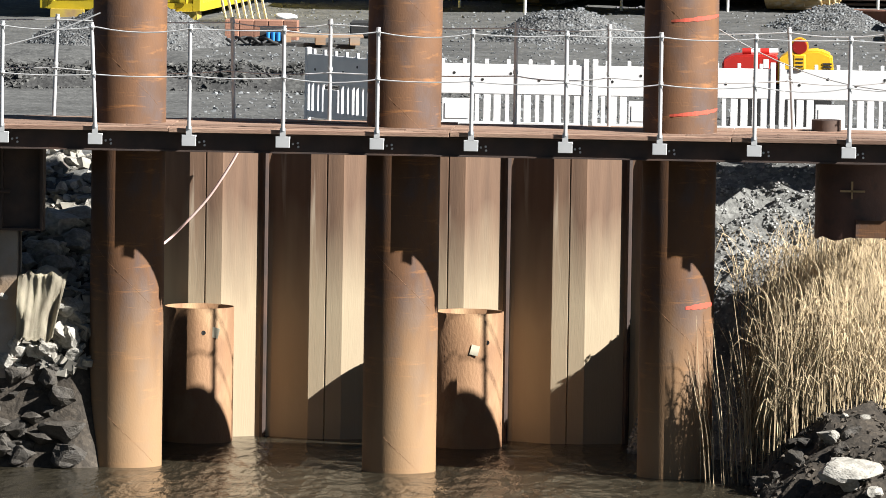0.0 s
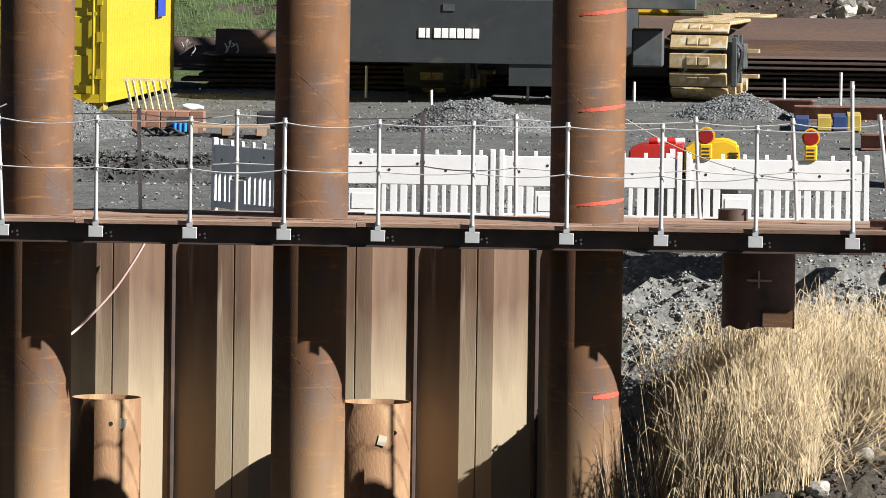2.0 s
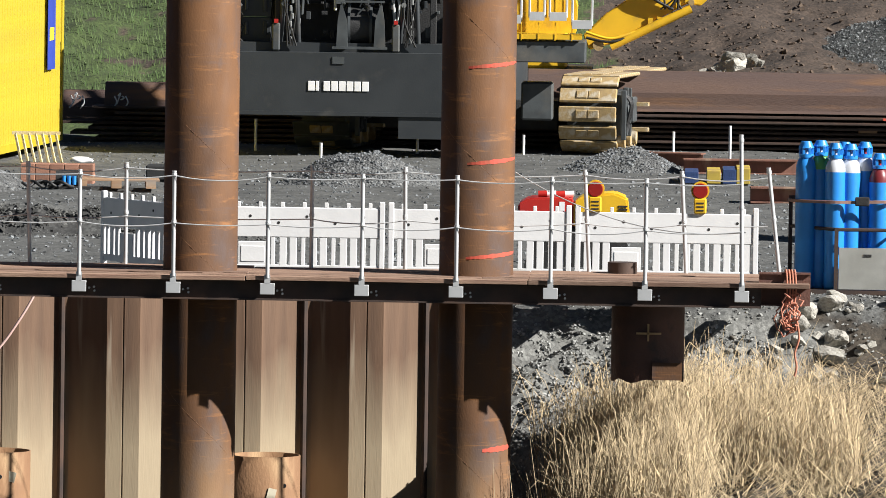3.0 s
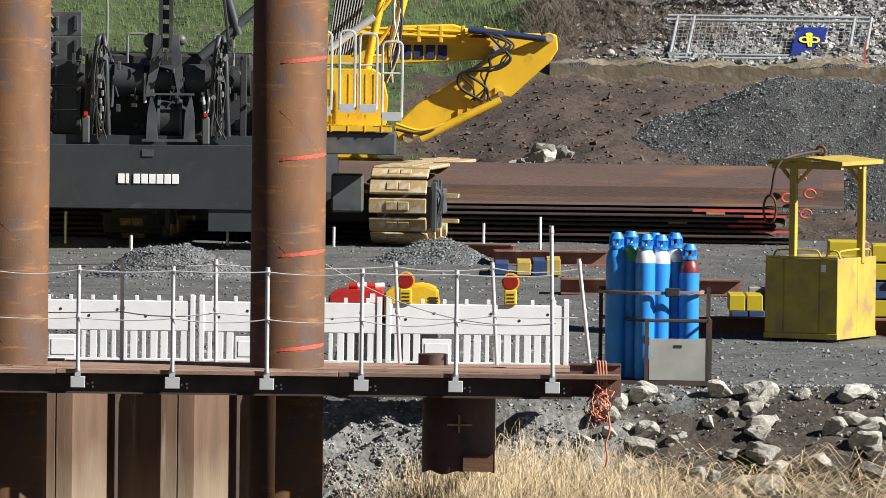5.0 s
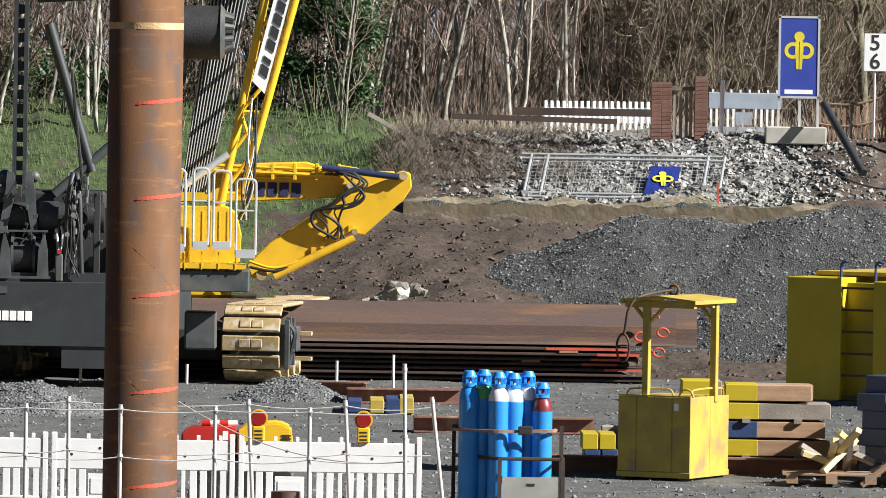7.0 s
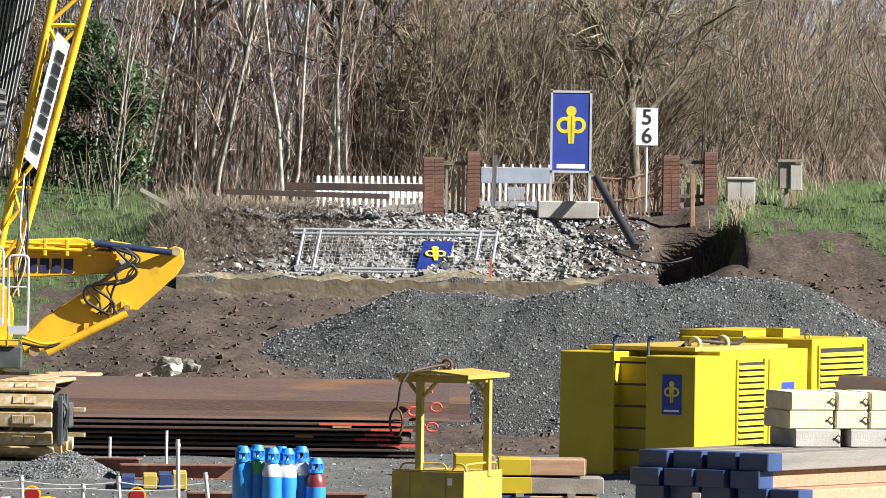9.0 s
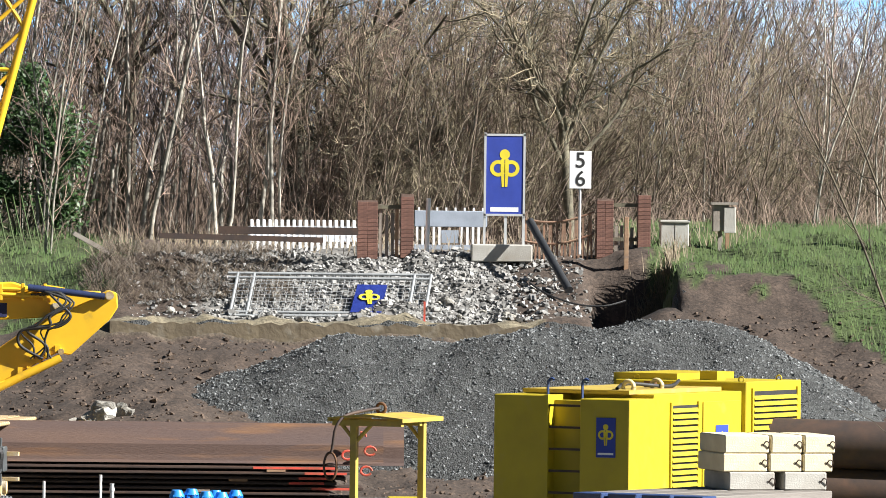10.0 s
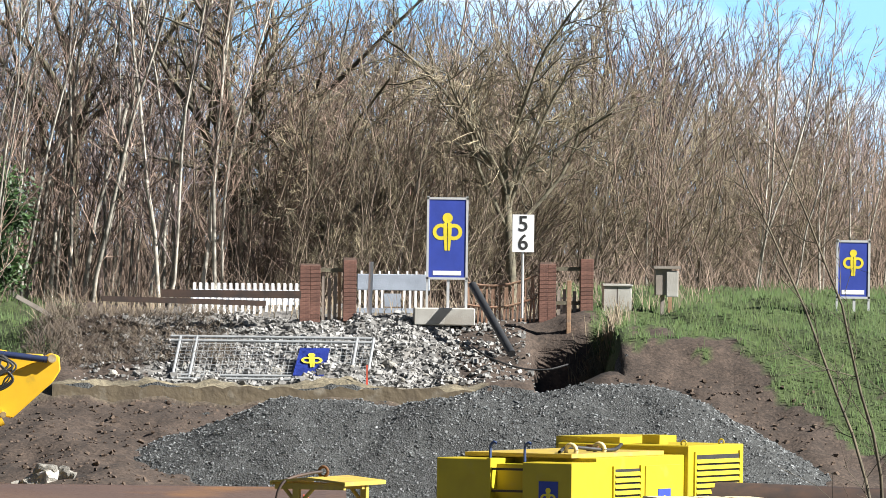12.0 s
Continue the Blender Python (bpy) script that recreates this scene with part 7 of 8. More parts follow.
part("post", bx(-0.09, 0, 0, -0.02, 0.08, 0.5), M_WOODGREY, jb)
part("post", bx(0.05, 0, 0, 0.12, 0.08, 0.45), M_WOODNEW, jb)
part("box", bx(-0.2, -0.12, 0.45, 0.1, 0.15, 0.95, bevel=0.01), M_WOODGREY, jb)
part("door", bx(0.0, -0.15, 0.42, 0.22, -0.12, 0.90, bevel=0.01), M_CONC, jb)
part("roof", bx(-0.24, -0.18, 0.94, 0.26, 0.2, 0.99), M_WOODGREY, jb)
solid("wooden_post", bx(10.72, 142.4, 3.5, 10.80, 142.48, 4.55, bevel=0.006), M_WOODNEW, "thin pale wooden post at the pit edge", "post")
solid("black_pipe", smooth(tb((9.0, 142.6, 4.45), (9.62, 140.9, 3.22), 0.075, seg=18)), mat("dark_plastic_pipe", (0.03, 0.032, 0.035), rough=0.5), "black drain pipe leaning down the bank", "pipe")
bm = bmesh.new()
rope(bm, [(8.9, 141.0, 3.35), (9.2, 140.6, 3.15), (9.7, 140.3, 2.98), (10.2, 140.2, 2.95), (10.6, 140.3, 3.05)], 0.018)
solid("cable", bm, M_BLACK, "black cable hanging over the pit edge", "cable")
for x, y, h in ((-0.4, 131.5, 0.5), (6.9, 139.2, 0.35), (-3.1, 140, 0.6)):
    solid("survey_stake", bx(x, y, height(x, y) - 0.05, x + 0.035, y + 0.03, height(x, y) + h), M_MARK, "short red survey stake in the ground", "stake", "survey stakes")
ob = solid("old_plank", bx(-0.4, -0.05, -0.04, 0.4, 0.05, 0.04), M_WOODGREY, "old grey plank lying at the bank edge", "plank")
ob.matrix_basis = pose(1.0, 143.2, 3.95, 0, 28, 10)

# ---- plants ----
def strands(name, items, material):
    """Many thin three-sided stems in one mesh; an item is a list of (point, radius)."""
    vs, fs, n = [], [], 0
    ring = [(math.cos(a), math.sin(a)) for a in (0.0, 2.094, 4.189)]
    for stem in items:
        prev = None
        for (p, r) in stem:
            for c, s in ring:
                vs.append((p[0] + r * c, p[1] + r * s, p[2]))
            if prev is not None:
                for k in range(3):
                    fs.append((prev + k, prev + (k + 1) % 3, n + (k + 1) % 3, n + k))
            prev = n
            n += 3
    me = bpy.data.meshes.new(name)
    me.from_pydata(vs, [], fs)
    me.materials.append(material)
    return new(name, me)


rnd = random.Random(77)
items = []
while len(items) < 8200:  # standing reeds
    x, y = rnd.uniform(-1.75, 2.1), rnd.uniform(80.15, 83.4)
    if x < -1.25 + 0.4 * fbm(0, y, 1.0) or rnd.random() > min(1, 0.3 + 0.5 * (x + 1.6)) or (x > 0.5 and y < 81.9) or (x > 0.2 and rnd.random() < 0.35) or (x < -1.0 and y < 80.7):
        continue
    z = height(x, y) - 0.05
    if z < -3.0:
        continue
    h = rnd.uniform(0.6, 1.35) * (1.08 - 0.16 * max(0, x - 0.3)) * (1.15 if x < -0.6 else 1)
    crest = lerp(x, [(-1.3, -0.95), (-0.3, -0.72), (0.6, -0.42), (2.0, -0.35)]) + rnd.gauss(-0.04, 0.22)
    h = min(h, crest - z)
    if h < 0.25:
        continue
    lx, ly = rnd.gauss(0.02, 0.13), rnd.gauss(-0.03, 0.1)
    r = rnd.uniform(0.0025, 0.005)
    items.append([((x, y, z), r), ((x + lx * 0.35, y + ly * 0.3, z + h * 0.55), r * 0.9), ((x + lx * 1.1, y + ly, z + h * 0.93), r * 0.7), ((x + lx * 1.5, y + ly * 1.3, z + h), 0.001)])
    if rnd.random() < 0.75:  # a hanging blade
        b = rnd.uniform(0.35, 0.85)
        s = rnd.choice((-1, 1)) * rnd.uniform(0.08, 0.3)
        items.append([((x + lx * b * 0.6, y + ly * b, z + h * b), 0.004), ((x + lx * b + s * 0.6, y + ly * b - 0.05, z + h * b + 0.1), 0.005), ((x + lx * b + s, y + ly * b - 0.08, z + h * b - rnd.uniform(0.0, 0.25)), 0.001)])
tagged(strands("reeds", items, M_REED), "dense dry straw-coloured reeds on the bank", "reeds", kind="stuff")
items = []
for k in range(3800):  # bent and flattened straw
    x, y = rnd.uniform(-0.2, 5.2), rnd.uniform(80.5, 84.7)
    z = height(x, y) + rnd.uniform(0.0, 0.28)
    a = rnd.gauss(0.3, 0.9)
    l = rnd.uniform(0.3, 0.75)
    items.append([((x, y, z), 0.005), ((x + l * 0.5 * math.cos(a), y + l * 0.3 * math.sin(a), z + rnd.uniform(0.05, 0.2)), 0.004), ((x + l * math.cos(a), y + l * 0.5 * math.sin(a), z + rnd.uniform(-0.12, 0.1)), 0.001)])
tagged(strands("straw", items, M_REED), "flattened dry straw-coloured grass on the bank", "dry grass", kind="stuff")
items = []
for x0, y0, n, hh in ((4.72, 84.3, 9, 1.3), (0.9, 82.8, 14, 1.5), (-1.15, 81.6, 18, 1.9), (0.2, 81.4, 20, 1.6)):
    for k in range(n):  # tall single stalks
        x, y = x0 + rnd.gauss(0, 0.25), y0 + rnd.gauss(0, 0.3)
        z = height(x, y)
        h = hh * rnd.uniform(0.6, 1.05)
        l = rnd.gauss(0.12, 0.2)
        items.append([((x, y, z), 0.006), ((x + l * 0.4, y, z + h * 0.6), 0.005), ((x + l, y, z + h), 0.0015)])
for k in range(26):  # stalks that rise before the tall pile
    x, y = -1.28 + rnd.gauss(0, 0.16), rnd.uniform(80.45, 80.7)
    z = height(x, y)
    h, l = rnd.uniform(0.9, 2.2), rnd.gauss(-0.14, 0.12)
    items.append([((x, y, z), 0.006), ((x + l * 0.35, y, z + h * 0.55), 0.005), ((x + l, y, z + h), 0.0015)])
tagged(strands("reeds", items, M_REED), "tall single dry reed stalks", "reeds", kind="stuff")
# short grass on both banks
M_BLADE = mat("grass_blade", (0.05, 0.098, 0.02), (0.072, 0.102, 0.028), rough=0.7, scale=2, bump=0, random_tint=0.35, island=True)
items = []
for k in range(38000):
    if k % 2:
        x, y = rnd.uniform(-10.5, 1.2), rnd.uniform(128, 152)
    else:
        x, y = rnd.uniform(10.8, 17.5), rnd.uniform(133, 150)
    if cover(x, y) is not TURF:
        continue
    z = height(x, y)
    h = rnd.uniform(0.06, 0.17)
    items.append([((x, y, z - 0.02), 0.012), ((x + rnd.uniform(-0.05, 0.05), y - 0.02, z + h), 0.001)])
tagged(strands("grass", items, M_BLADE), "short green grass on the banks", "grass", kind="stuff")
items = []
for k in range(1100):  # dry tuft by the pit and dry weeds along the bank top
    if k < 420:
        x, y, h = rnd.gauss(11.25, 0.22), rnd.gauss(141.6, 0.25), rnd.uniform(0.25, 0.6)
    else:
        x, y, h = rnd.uniform(1.0, 13.5), rnd.uniform(143.5, 146.5), rnd.uniform(0.15, 0.5)
    z = height(x, y)
    l = rnd.gauss(0, 0.14)
    items.append([((x, y, z - 0.02), 0.008), ((x + l * 0.4, y, z + h * 0.6), 0.007), ((x + l, y - 0.05, z + h), 0.001)])
tagged(strands("dry_grass", items, mat("dry_weed", (0.25, 0.20, 0.13), (0.16, 0.128, 0.085), bump=0, random_tint=0.4, island=True)), "dry pale grass tufts on the bank top", "dry grass", kind="stuff")


# bare winter trees
M_BIRCH = mat("pale_bark", (0.44, 0.415, 0.35), (0.15, 0.138, 0.113), rough=0.85, scale=4, random_tint=0.35, bump=0)
M_BRUSH = mat("brown_brush", (0.22, 0.16, 0.12), (0.11, 0.08, 0.062), rough=0.9, scale=2, random_tint=0.7, bump=0, island=True)
M_STEM = mat("brown_stem", (0.29, 0.225, 0.17), (0.15, 0.115, 0.088), rough=0.9, scale=4, random_tint=0.5, bump=0, island=True)
# these two twig tones are lifted for haze; grey also holds deep shade
M_OLIVE = mat("olive_twig", (0.31, 0.262, 0.172), (0.165, 0.138, 0.094), rough=0.9, scale=2, random_tint=0.7, bump=0, island=True)
M_GREYTWIG = mat("grey_twig", (0.20, 0.16, 0.15), (0.115, 0.09, 0.086), rough=0.9, scale=2, random_tint=0.75, bump=0, island=True)
class Wood:
    """Collects tapering branches as one mesh of rings."""

    def __init__(self, seed):
        self.rd = random.Random(seed)
        self.stock = {"trunk": ([], []), "crown": ([], [])}

    def branch(self, p, d, length, r0, r1, n, seg, wander, pull=Vector((0, 0, 0))):
        """A crooked tapering branch; gives back its points as (place, direction, radius)."""
        rd, pts, prev = self.rd, [], None
        vs, fs = self.stock["crown" if seg == 3 else "trunk"]
        p, d = p.copy(), d.normalized()
        for i in range(n + 1):
            r = r0 + (r1 - r0) * i / n
            s = d.orthogonal().normalized()
            t = d.cross(s)
            base = len(vs)
            for q in range(seg):
                a = 2 * math.pi * q / seg
                vs.append(tuple(p + r * (math.cos(a) * s + math.sin(a) * t)))
            if prev is not None:
                for q in range(seg):
                    fs.append((prev + q, prev + (q + 1) % seg, base + (q + 1) % seg, base + q))
            prev = base
            pts.append((p.copy(), d.copy(), r))
            d = (d + Vector((rd.gauss(0, 1), rd.gauss(0, 1), rd.gauss(0, 1))) * wander + pull).normalized()
            p = p + d * (length / n)
        return pts

    def along(self, pts, k):
        k *= len(pts) - 1
        i = min(int(k), len(pts) - 2)
        return pts[i][0].lerp(pts[i + 1][0], k - i), pts[i][1], pts[i][2] + (pts[i + 1][2] - pts[i][2]) * (k - i)

    def aside(self, d, angle):
        """A direction turned away from d by about that many degrees, to any side."""
        s = d.orthogonal().normalized()
        a = self.rd.uniform(0, 2 * math.pi)
        side = math.cos(a) * s + math.sin(a) * d.cross(s)
        return d * math.cos(radians(angle)) + side * math.sin(radians(angle))

    def brush(self, pts, count, length, r, angle, twigs, lo=0.15, pull=Vector((0, 0, 0))):
        """Side shoots along a branch, each with its own fine twigs."""
        rd = self.rd
        for c in range(count):
            k = lo + (1 - lo) * (c + rd.random()) / count
            p, d, rr = self.along(pts, k)
            l = length * rd.uniform(0.55, 1.25) * (1.15 - 0.55 * k)
            sh = self.branch(p, self.aside(d, angle * rd.uniform(0.6, 1.3)), l, min(rr * 0.7, r), r * 0.45, 3, 3, 0.13, pull)
            for j in range(twigs):
                q, e, _ = self.along(sh, rd.uniform(0.2, 1.0))
                self.branch(q, self.aside(e, rd.uniform(20, 50)), l * rd.uniform(0.25, 0.55), r * 0.58, r * 0.34, 1, 3, 0.16, pull)

    def data(self, bark, twig):
        out = []
        for name, material in (("trunk", bark), ("crown", twig)):
            vs, fs = self.stock[name]
            me = bpy.data.meshes.new(name)
            me.from_pydata(vs, [], fs)
            me.materials.append(material)
            me.polygons.foreach_set("use_smooth", [True] * len(me.polygons))
            out.append(me)
        return out


UP = Vector((0, 0, 1))


def sapling(seed):
    """A slender stem, often twinned, with upright shoots."""
    w = Wood(seed)
    for s in range(1 + seed % 2):
        lean = Vector((w.rd.gauss(0.0, 0.09) + 0.12 * s, w.rd.gauss(0, 0.06), 1))
        stem = w.branch(Vector((0.12 * s, 0, -0.2)), lean, w.rd.uniform(8.5, 10.5), 0.044 - 0.012 * s, 0.012, 12, 6, 0.06, Vector((0, 0, 0.04)))
        w.brush(stem, 26, 1.3, 0.0125, 40, 6, lo=0.1, pull=Vector((0, 0, 0.10)))
    return w.data(M_BIRCH, M_TWIG if seed % 3 else M_GREYTWIG)


def thicket(seed):
    """Many stems that fan out of one stool, swept to one side."""
    w = Wood(seed)
    for s in range(8):
        d = Vector((w.rd.gauss(0.14, 0.30), w.rd.gauss(0, 0.3), 1))
        stem = w.branch(Vector((w.rd.gauss(0, 0.15), w.rd.gauss(0, 0.15), -0.1)), d, w.rd.uniform(4.0, 6.8), 0.026, 0.008, 8, 4, 0.12, Vector((0.01, 0, 0.02)))
        w.brush(stem, 16, 0.85, 0.0085, 42, 7, lo=0.06, pull=Vector((0.02, 0, 0.04)))
    return w.data(M_STEM, M_TWIG if seed % 2 else M_OLIVE)


def broad_tree(seed, fork, r0, limbs, reach, open_angle):
    """A stout trunk that forks into crooked limbs, with branches and hanging twigs."""
    w = Wood(seed)
    trunk = w.branch(Vector((0, 0, -0.2)), UP, fork, r0, r0 * 0.72, 5, 9, 0.025)
    for c in range(limbs):
        k = 0.45 + 0.55 * (c + 0.5) / limbs
        p, d, r = w.along(trunk, k)
        a = 2 * math.pi * (c * 0.381 + 0.1 * w.rd.random())
        out = Vector((math.cos(a), 0.6 * math.sin(a), 0))
        tilt = radians(open_angle * w.rd.uniform(0.45, 1.15))
        limb = w.branch(p, UP * math.cos(tilt) + out * math.sin(tilt), reach * w.rd.uniform(0.75, 1.2), r * w.rd.uniform(0.42, 0.62), 0.022, 9, 7, 0.13, Vector((0, 0, 0.05)))
        for b in range(9):
            q, e, rr = w.along(limb, 0.15 + 0.85 * (b + w.rd.random()) / 9)
            arm = w.branch(q, w.aside(e, w.rd.uniform(25, 60)), reach * w.rd.uniform(0.22, 0.45), rr * 0.55, 0.010, 6, 5, 0.17, Vector((0, 0, 0.03)))
            w.brush(arm, 8, 0.75, 0.0115, 42, 4, lo=0.1)
    return w.data(M_BARKDARK, M_OLIVE)


def far_tree(seed):
    """A bushy crown seen against the sky, its tips rising."""
    w = Wood(seed)
    stem = w.branch(Vector((0, 0, -0.2)), Vector((w.rd.gauss(0.06, 0.05), 0, 1)), 6.0, 0.08, 0.022, 8, 5, 0.06)
    for c in range(13):
        p, d, r = w.along(stem, 0.12 + 0.88 * (c + w.rd.random()) / 13)
        arm = w.branch(p, w.aside(UP, w.rd.uniform(18, 48)), w.rd.uniform(2.0, 3.6), r * 0.6, 0.011, 6, 4, 0.09, Vector((0.015, 0, 0.07)))
        w.brush(arm, 8, 0.95, 0.0125, 30, 4, lo=0.12, pull=Vector((0.02, 0, 0.09)))
    return w.data(M_GREYTWIG, M_GREYTWIG)


SAPLING = [sapling(s) for s in (1, 2, 3, 8, 13)]
THICKET = [thicket(s) for s in (4, 5, 6, 7)]
FARTREE = [far_tree(s) for s in (21, 22, 23, 24)]


def tree(me, x, y, s, label, group, turn):
    ob = thing("tree", (x, y, height(x, y)), label, "tree", group, turn=turn)
    for part_name, mesh in zip(("trunk", "crown"), me):
        piece(part_name, mesh, ob, Matrix.Diagonal((s, s, s, 1)))
    return ob


rnd = random.Random(99)
for k in range(54):  # pale saplings in front of the wood
    x = -9 + 13.6 * (k + rnd.random()) / 54
    tree(rnd.choice(SAPLING), x, rnd.uniform(147.8, 158), rnd.uniform(0.8, 1.15), "slender bare sapling with pale bark at the wood edge", "woodland saplings", rnd.uniform(-60, 60))
for x, y, s in ((7.9, 151, 0.9), (8.3, 155, 0.85), (11.9, 153, 0.7), (13.0, 152, 0.62), (14.9, 150, 0.72), (15.25, 152, 0.6), (15.6, 149.5, 0.5), (16.3, 151, 0.62), (16.8, 150, 0.55), (17.6, 152, 0.6)):
    tree(rnd.choice(SAPLING), x, y, s, "slender bare sapling with pale bark beside the brown thicket", "woodland saplings", rnd.uniform(-60, 60))
for k in range(106):  # brown swept thickets, mostly right of the broad tree
    x = rnd.uniform(5.0, 19.0) if k < 86 else rnd.uniform(-10, 5)
    y = rnd.uniform(151.0, 165)
    tree(rnd.choice(THICKET), x, y, rnd.uniform(0.7, 1.05) * lerp(x, [(12.5, 1.0), (16, 0.8), (19, 0.62)]), "bare brown many-stemmed shrub tree", "woodland thicket", rnd.uniform(-35, 35))
for x, y, z in ((5.9, 149.2, 0.62), (6.6, 149.9, 0.75), (7.4, 148.9, 0.66), (8.2, 149.6, 0.78), (9.2, 149.0, 0.66)):
    tree(rnd.choice(THICKET), x, y, z, "low bare brown shrub at the wood edge", "woodland thicket", rnd.uniform(-35, 35))
for seed, x, y, fork, r0, limbs, reach, opening, turn, label in (
        (11, 5.12, 153.6, 3.9, 0.25, 9, 5.2, 62, 0, "large bare broad-crowned tree with mossy dark bark"),
        (12, 10.25, 150.0, 3.3, 0.105, 9, 3.3, 48, 20, "bare round-crowned tree with greenish bark"),
        (14, 6.75, 152.5, 1.9, 0.15, 8, 3.6, 70, 75, "crooked bare dark tree at the wood edge"),
        (15, 1.8, 159.0, 4.4, 0.2, 7, 4.8, 50, 120, "large bare tree behind the saplings"),
        (16, -3.6, 160.0, 4.2, 0.2, 7, 4.8, 55, 200, "large bare tree behind the saplings")):
    tree(broad_tree(seed, fork, r0, limbs, reach, opening), x, y, 1.0, label, "broad trees", turn)
for k in range(110):  # the far wood, whose skyline falls away at one end
    x = -13 + 38 * (k + rnd.random()) / 110
    s = rnd.uniform(0.82, 1.04) * lerp(x, [(-13, 0.90), (10.0, 0.89), (14.4, 0.90), (17.0, 0.80), (18.8, 0.66), (25, 0.52)])
    tree(rnd.choice(FARTREE), x, rnd.uniform(161, 180), s, "bare grey-brown tree in the far woods", "far woods", rnd.uniform(-40, 40))
# fine far twigs that close the depth of the wood
items = []
for k in range(9000):
    x, y = rnd.uniform(-13, 24), rnd.uniform(172, 186)
    z = 4.2 + 4.6 * rnd.random() ** 1.2 * lerp(x, [(14, 1.0), (19, 0.7)])
    l, a = rnd.uniform(0.5, 1.5), rnd.gauss(0.15, 0.5)
    r = rnd.uniform(0.012, 0.022)
    items.append([((x, y, z), r), ((x + l * math.sin(a), y, z + l * math.cos(a)), r * 0.4)])
tagged(strands("twigs", items, M_GREYTWIG), "fine bare twigs deep in the wood", "twigs", kind="stuff")
# undergrowth
items = []
for k in range(4200):
    x, y = rnd.uniform(-11, 19), rnd.uniform(147.5, 158)
    z = height(x, y)
    if x < 1.5 and rnd.random() < 0.7:
        continue
    h = rnd.uniform(0.2, 1.1) * (1.5 if rnd.random() < 0.2 else 1)
    l, m2 = rnd.gauss(0.15, 0.6), rnd.gauss(0, 0.4)
    items.append([((x, y, z - 0.05), 0.007), ((x + l * 0.35, y + m2 * 0.4, z + h * 0.55), 0.005), ((x + l, y + m2, z + h), 0.0015)])
for k in range(5000):  # taller brush deep in the wood
    x, y = rnd.uniform(-12, 22), rnd.uniform(162, 182)
    h, l = rnd.uniform(1.0, 3.2), rnd.gauss(0.1, 0.6)
    z = height(x, y)
    items.append([((x, y, z - 0.05), 0.014), ((x + l * 0.35, y, z + h * 0.55), 0.011), ((x + l, y, z + h), 0.004)])
tagged(strands("undergrowth", items, M_BRUSH), "tangle of bare brown stems under the trees", "undergrowth", kind="stuff")
items = []
for k in range(2600):  # brambles on the slope
    x = rnd.uniform(0.9, 4.6)
    y = rnd.uniform(140.6, 144.0)
    z = height(x, y)
    l, m2, h = rnd.gauss(0, 0.3), rnd.gauss(-0.1, 0.25), rnd.uniform(0.03, 0.24) + (0.22 * rnd.random() * max(0, 1 - abs(x - 1.4) / 0.6))
    items.append([((x, y, z), 0.006), ((x + l * 0.5, y + m2 * 0.5, z + h), 0.005), ((x + l, y + m2, z + h * 0.5), 0.0015)])
tagged(strands("brambles", items, mat("bramble_stem", (0.115, 0.086, 0.056), (0.062, 0.047, 0.033), random_tint=0.4, bump=0, island=True)), "dark brown bramble tangle on the slope", "brambles", kind="stuff")


def leafy(name, cx, cy, w, d, h, n, label, lean=0.0):
    """An evergreen shrub: stems and many small separate leaves in uneven clumps."""
    s = thing(name, (cx, cy, height(cx, cy)), label, "shrub", "evergreen shrubs")
    rd = random.Random(int(cx * 100))
    clumps = [(rd.uniform(-w, w), rd.uniform(-d, d), rd.uniform(0.15, 1) * h, rd.uniform(0.25, 0.6)) for _ in range(26)]
    clumps = [(a, b, c * (1 - 0.5 * abs(a) / w), r) for a, b, c, r in clumps]
    vs, fs = [], []
    for k in range(n):
        a, b, c, r = rd.choice(clumps)
        p = Vector((a, b, c)) + Vector((rd.gauss(0, 1), rd.gauss(0, 1), rd.gauss(0, 1))) * r * 0.45
        p.z = max(0.03, p.z)
        u = Vector((rd.gauss(0, 1), rd.gauss(0, 1), rd.gauss(0, 0.7))).normalized()
        v = u.orthogonal().normalized()
        l = rd.uniform(0.035, 0.075)
        i = len(vs)
        vs += [tuple(p - u * l), tuple(p + v * l * 0.5), tuple(p + u * l), tuple(p - v * l * 0.5)]
        fs.append((i, i + 1, i + 2, i + 3))
    me = bpy.data.meshes.new("leaves")
    me.from_pydata(vs, [], fs)
    me.materials.append(M_LEAF)
    ob = new("leaves", me)
    ob.parent = s
    ob["kind"] = "stuff"
    for a, b, c, r in clumps[:9]:
        part("stem", tb((a * 0.2, b * 0.2, -0.05), (a, b, c), 0.03, 0.008, seg=5), M_BARKDARK, s)


leafy("evergreen_shrub", -0.35, 150.5, 1.05, 0.8, 3.5, 12000, "tall glossy dark green evergreen shrub")
leafy("evergreen_shrub", -5.3, 152.5, 1.4, 0.6, 1.3, 4000, "low dark green evergreen shrub under the trees")
# thin bare sapling by the right-hand bank, close in
M_NEARTWIG = mat("near_twig", (0.11, 0.092, 0.06), (0.055, 0.047, 0.033), rough=0.9, scale=5, bump=0, random_tint=0.4, island=True)


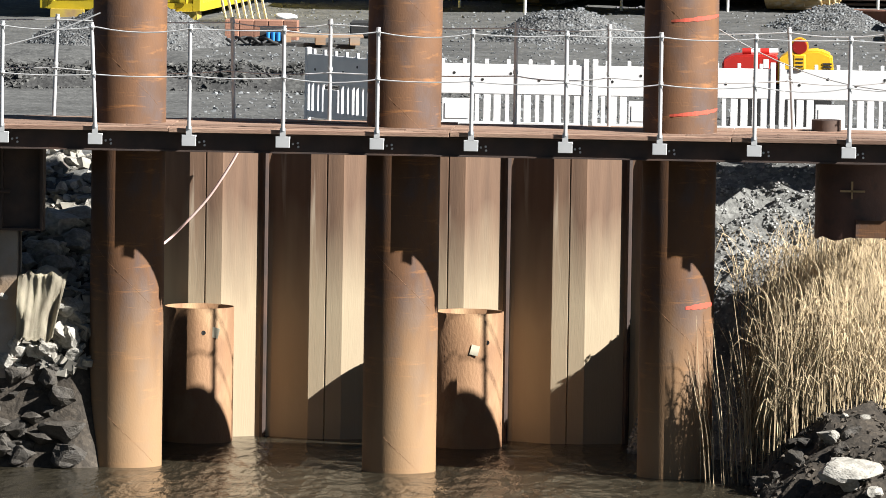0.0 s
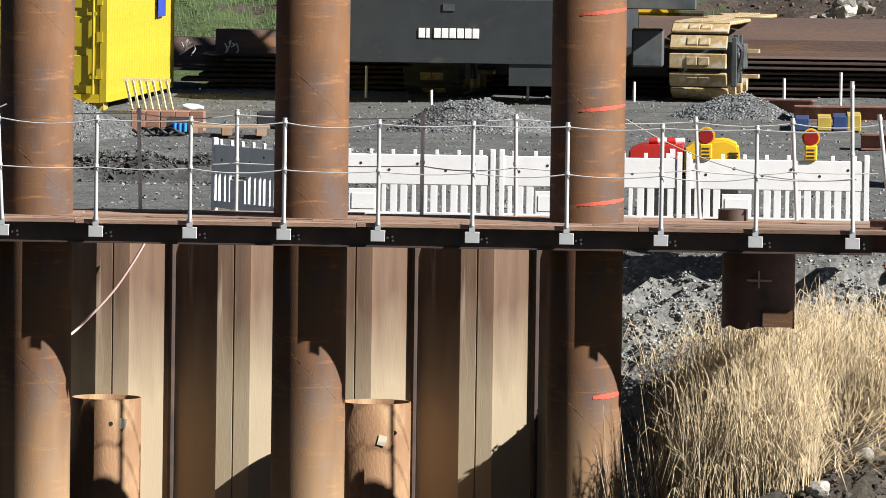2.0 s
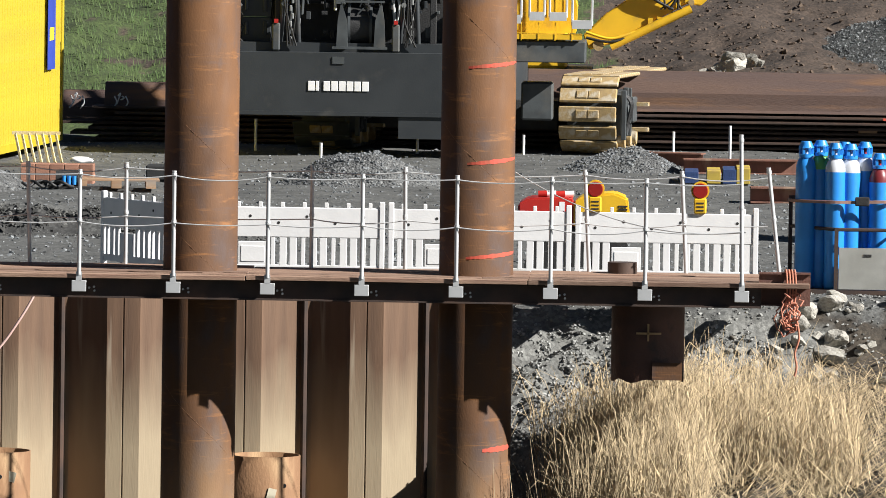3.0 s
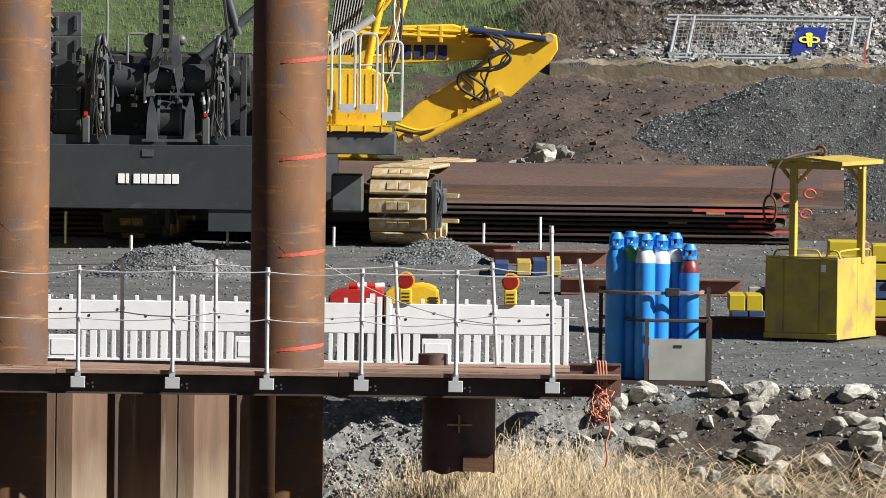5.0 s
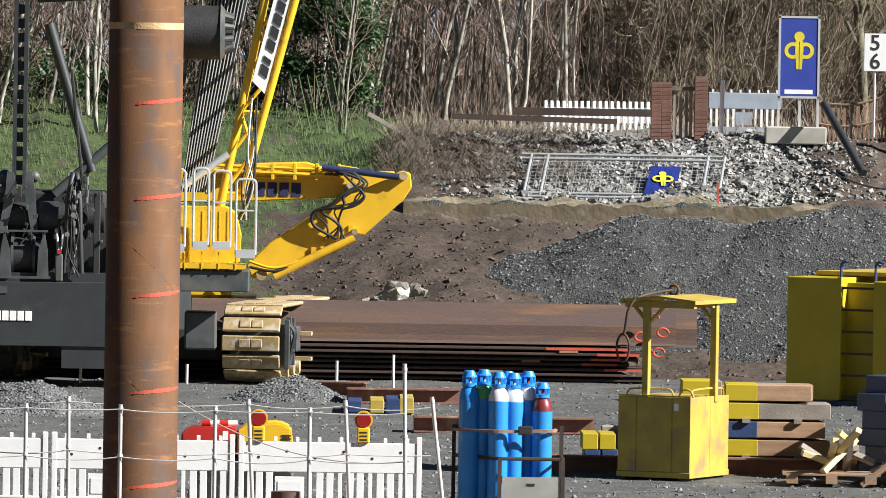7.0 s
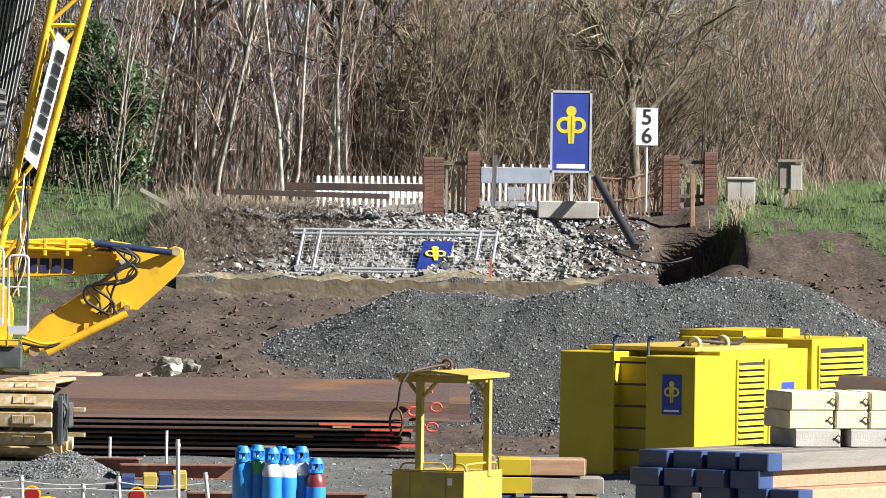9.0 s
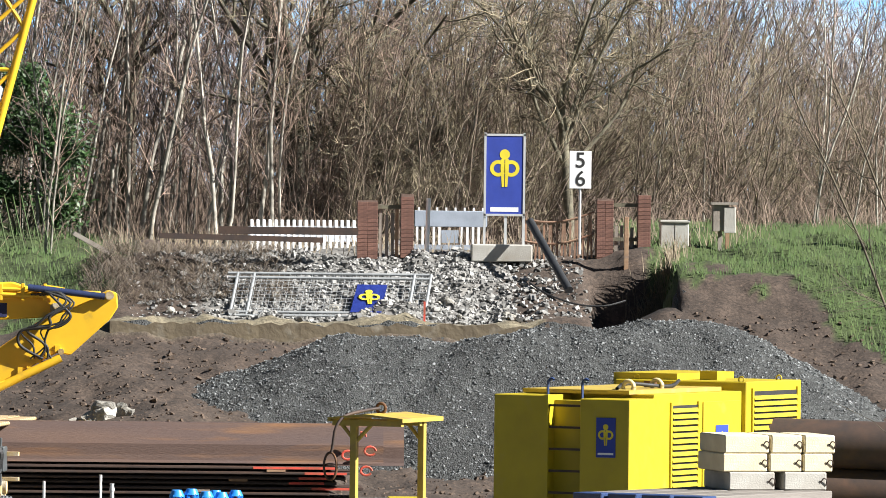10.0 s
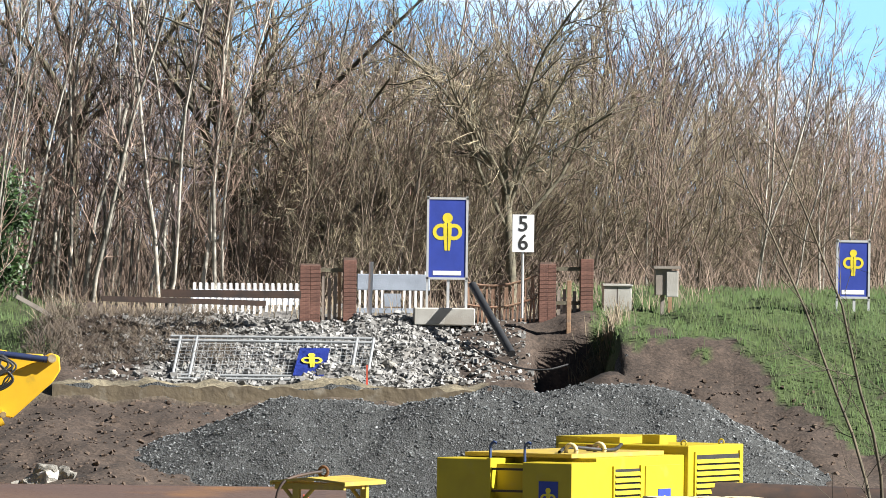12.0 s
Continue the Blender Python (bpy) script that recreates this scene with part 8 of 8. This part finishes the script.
def near_sapling(seed):
    """Several thin crooked stems from one root, with sparse curving twigs."""
    w = Wood(seed)
    for s in range(4):
        stem = w.branch(Vector((0.1 * s, 0.1 * s, -0.2)), Vector((w.rd.gauss(0.0, 0.16), w.rd.gauss(0, 0.2), 1)), w.rd.uniform(6.0, 9.0), 0.032, 0.009, 12, 5, 0.09, Vector((0, 0, 0.03)))
        w.brush(stem, 15, 1.2, 0.009, 48, 4, lo=0.12, pull=Vector((-0.02, 0, 0.05)))
    return w.data(M_NEARTWIG, M_NEARTWIG)


tree(near_sapling(34), 12.05, 104.0, 1.0, "thin bare twiggy sapling near the yard edge", "near saplings", 0)
tree(near_sapling(37), 12.75, 105.5, 1.0, "thin bare twiggy sapling near the yard edge", "near saplings", 40)
# wire hoops of a garden tunnel on the grass
for k in range(7):
    bm = bmesh.new()
    rope(bm, [(-0.55 + 0.16 * k - 0.5 * math.sin(a * math.pi / 12) * 0.5, 148.2 + 0.6 * math.cos(a * math.pi / 12), height(-0.5, 148.2) + 1.1 * math.sin(a * math.pi / 12)) for a in range(13)], 0.012, 5)
    solid("wire_hoop", bm, M_BLADE, "thin green garden hoop on the grass", "hoop", "garden hoops")

# ---- far sky behind the woods ----
m_sky = bpy.data.materials.new("far_sky")
m_sky.use_nodes = True
st = m_sky.node_tree
st.nodes.clear()
s_out = st.nodes.new("ShaderNodeOutputMaterial")
s_em = st.nodes.new("ShaderNodeEmission")
s_pos = st.nodes.new("ShaderNodeNewGeometry")
s_map = st.nodes.new("ShaderNodeMapping")
s_map.inputs["Scale"].default_value = (0.02, 0.02, 0.05)
s_noise = st.nodes.new("ShaderNodeTexNoise")
s_noise.inputs["Scale"].default_value, s_noise.inputs["Detail"].default_value = 1.6, 6
s_ramp = st.nodes.new("ShaderNodeValToRGB")
s_ramp.color_ramp.elements[0].position, s_ramp.color_ramp.elements[0].color = 0.42, (0.19, 0.38, 0.60, 1)
s_ramp.color_ramp.elements[1].position, s_ramp.color_ramp.elements[1].color = 0.68, (0.50, 0.58, 0.65, 1)
st.links.new(s_pos.outputs["Position"], s_map.inputs[0])
st.links.new(s_map.outputs[0], s_noise.inputs["Vector"])
st.links.new(s_noise.outputs["Fac"], s_ramp.inputs[0])
st.links.new(s_ramp.outputs[0], s_em.inputs[0])
st.links.new(s_em.outputs[0], s_out.inputs[0])
bm = bmesh.new()
q = [bm.verts.new(v) for v in ((-260, 1200, -5), (260, 1200, -5), (260, 1200, 150), (-260, 1200, 150))]
bm.faces.new(q)
solid("backdrop", bm, m_sky, "pale blue sky with thin white cloud", "sky", kind="structure")
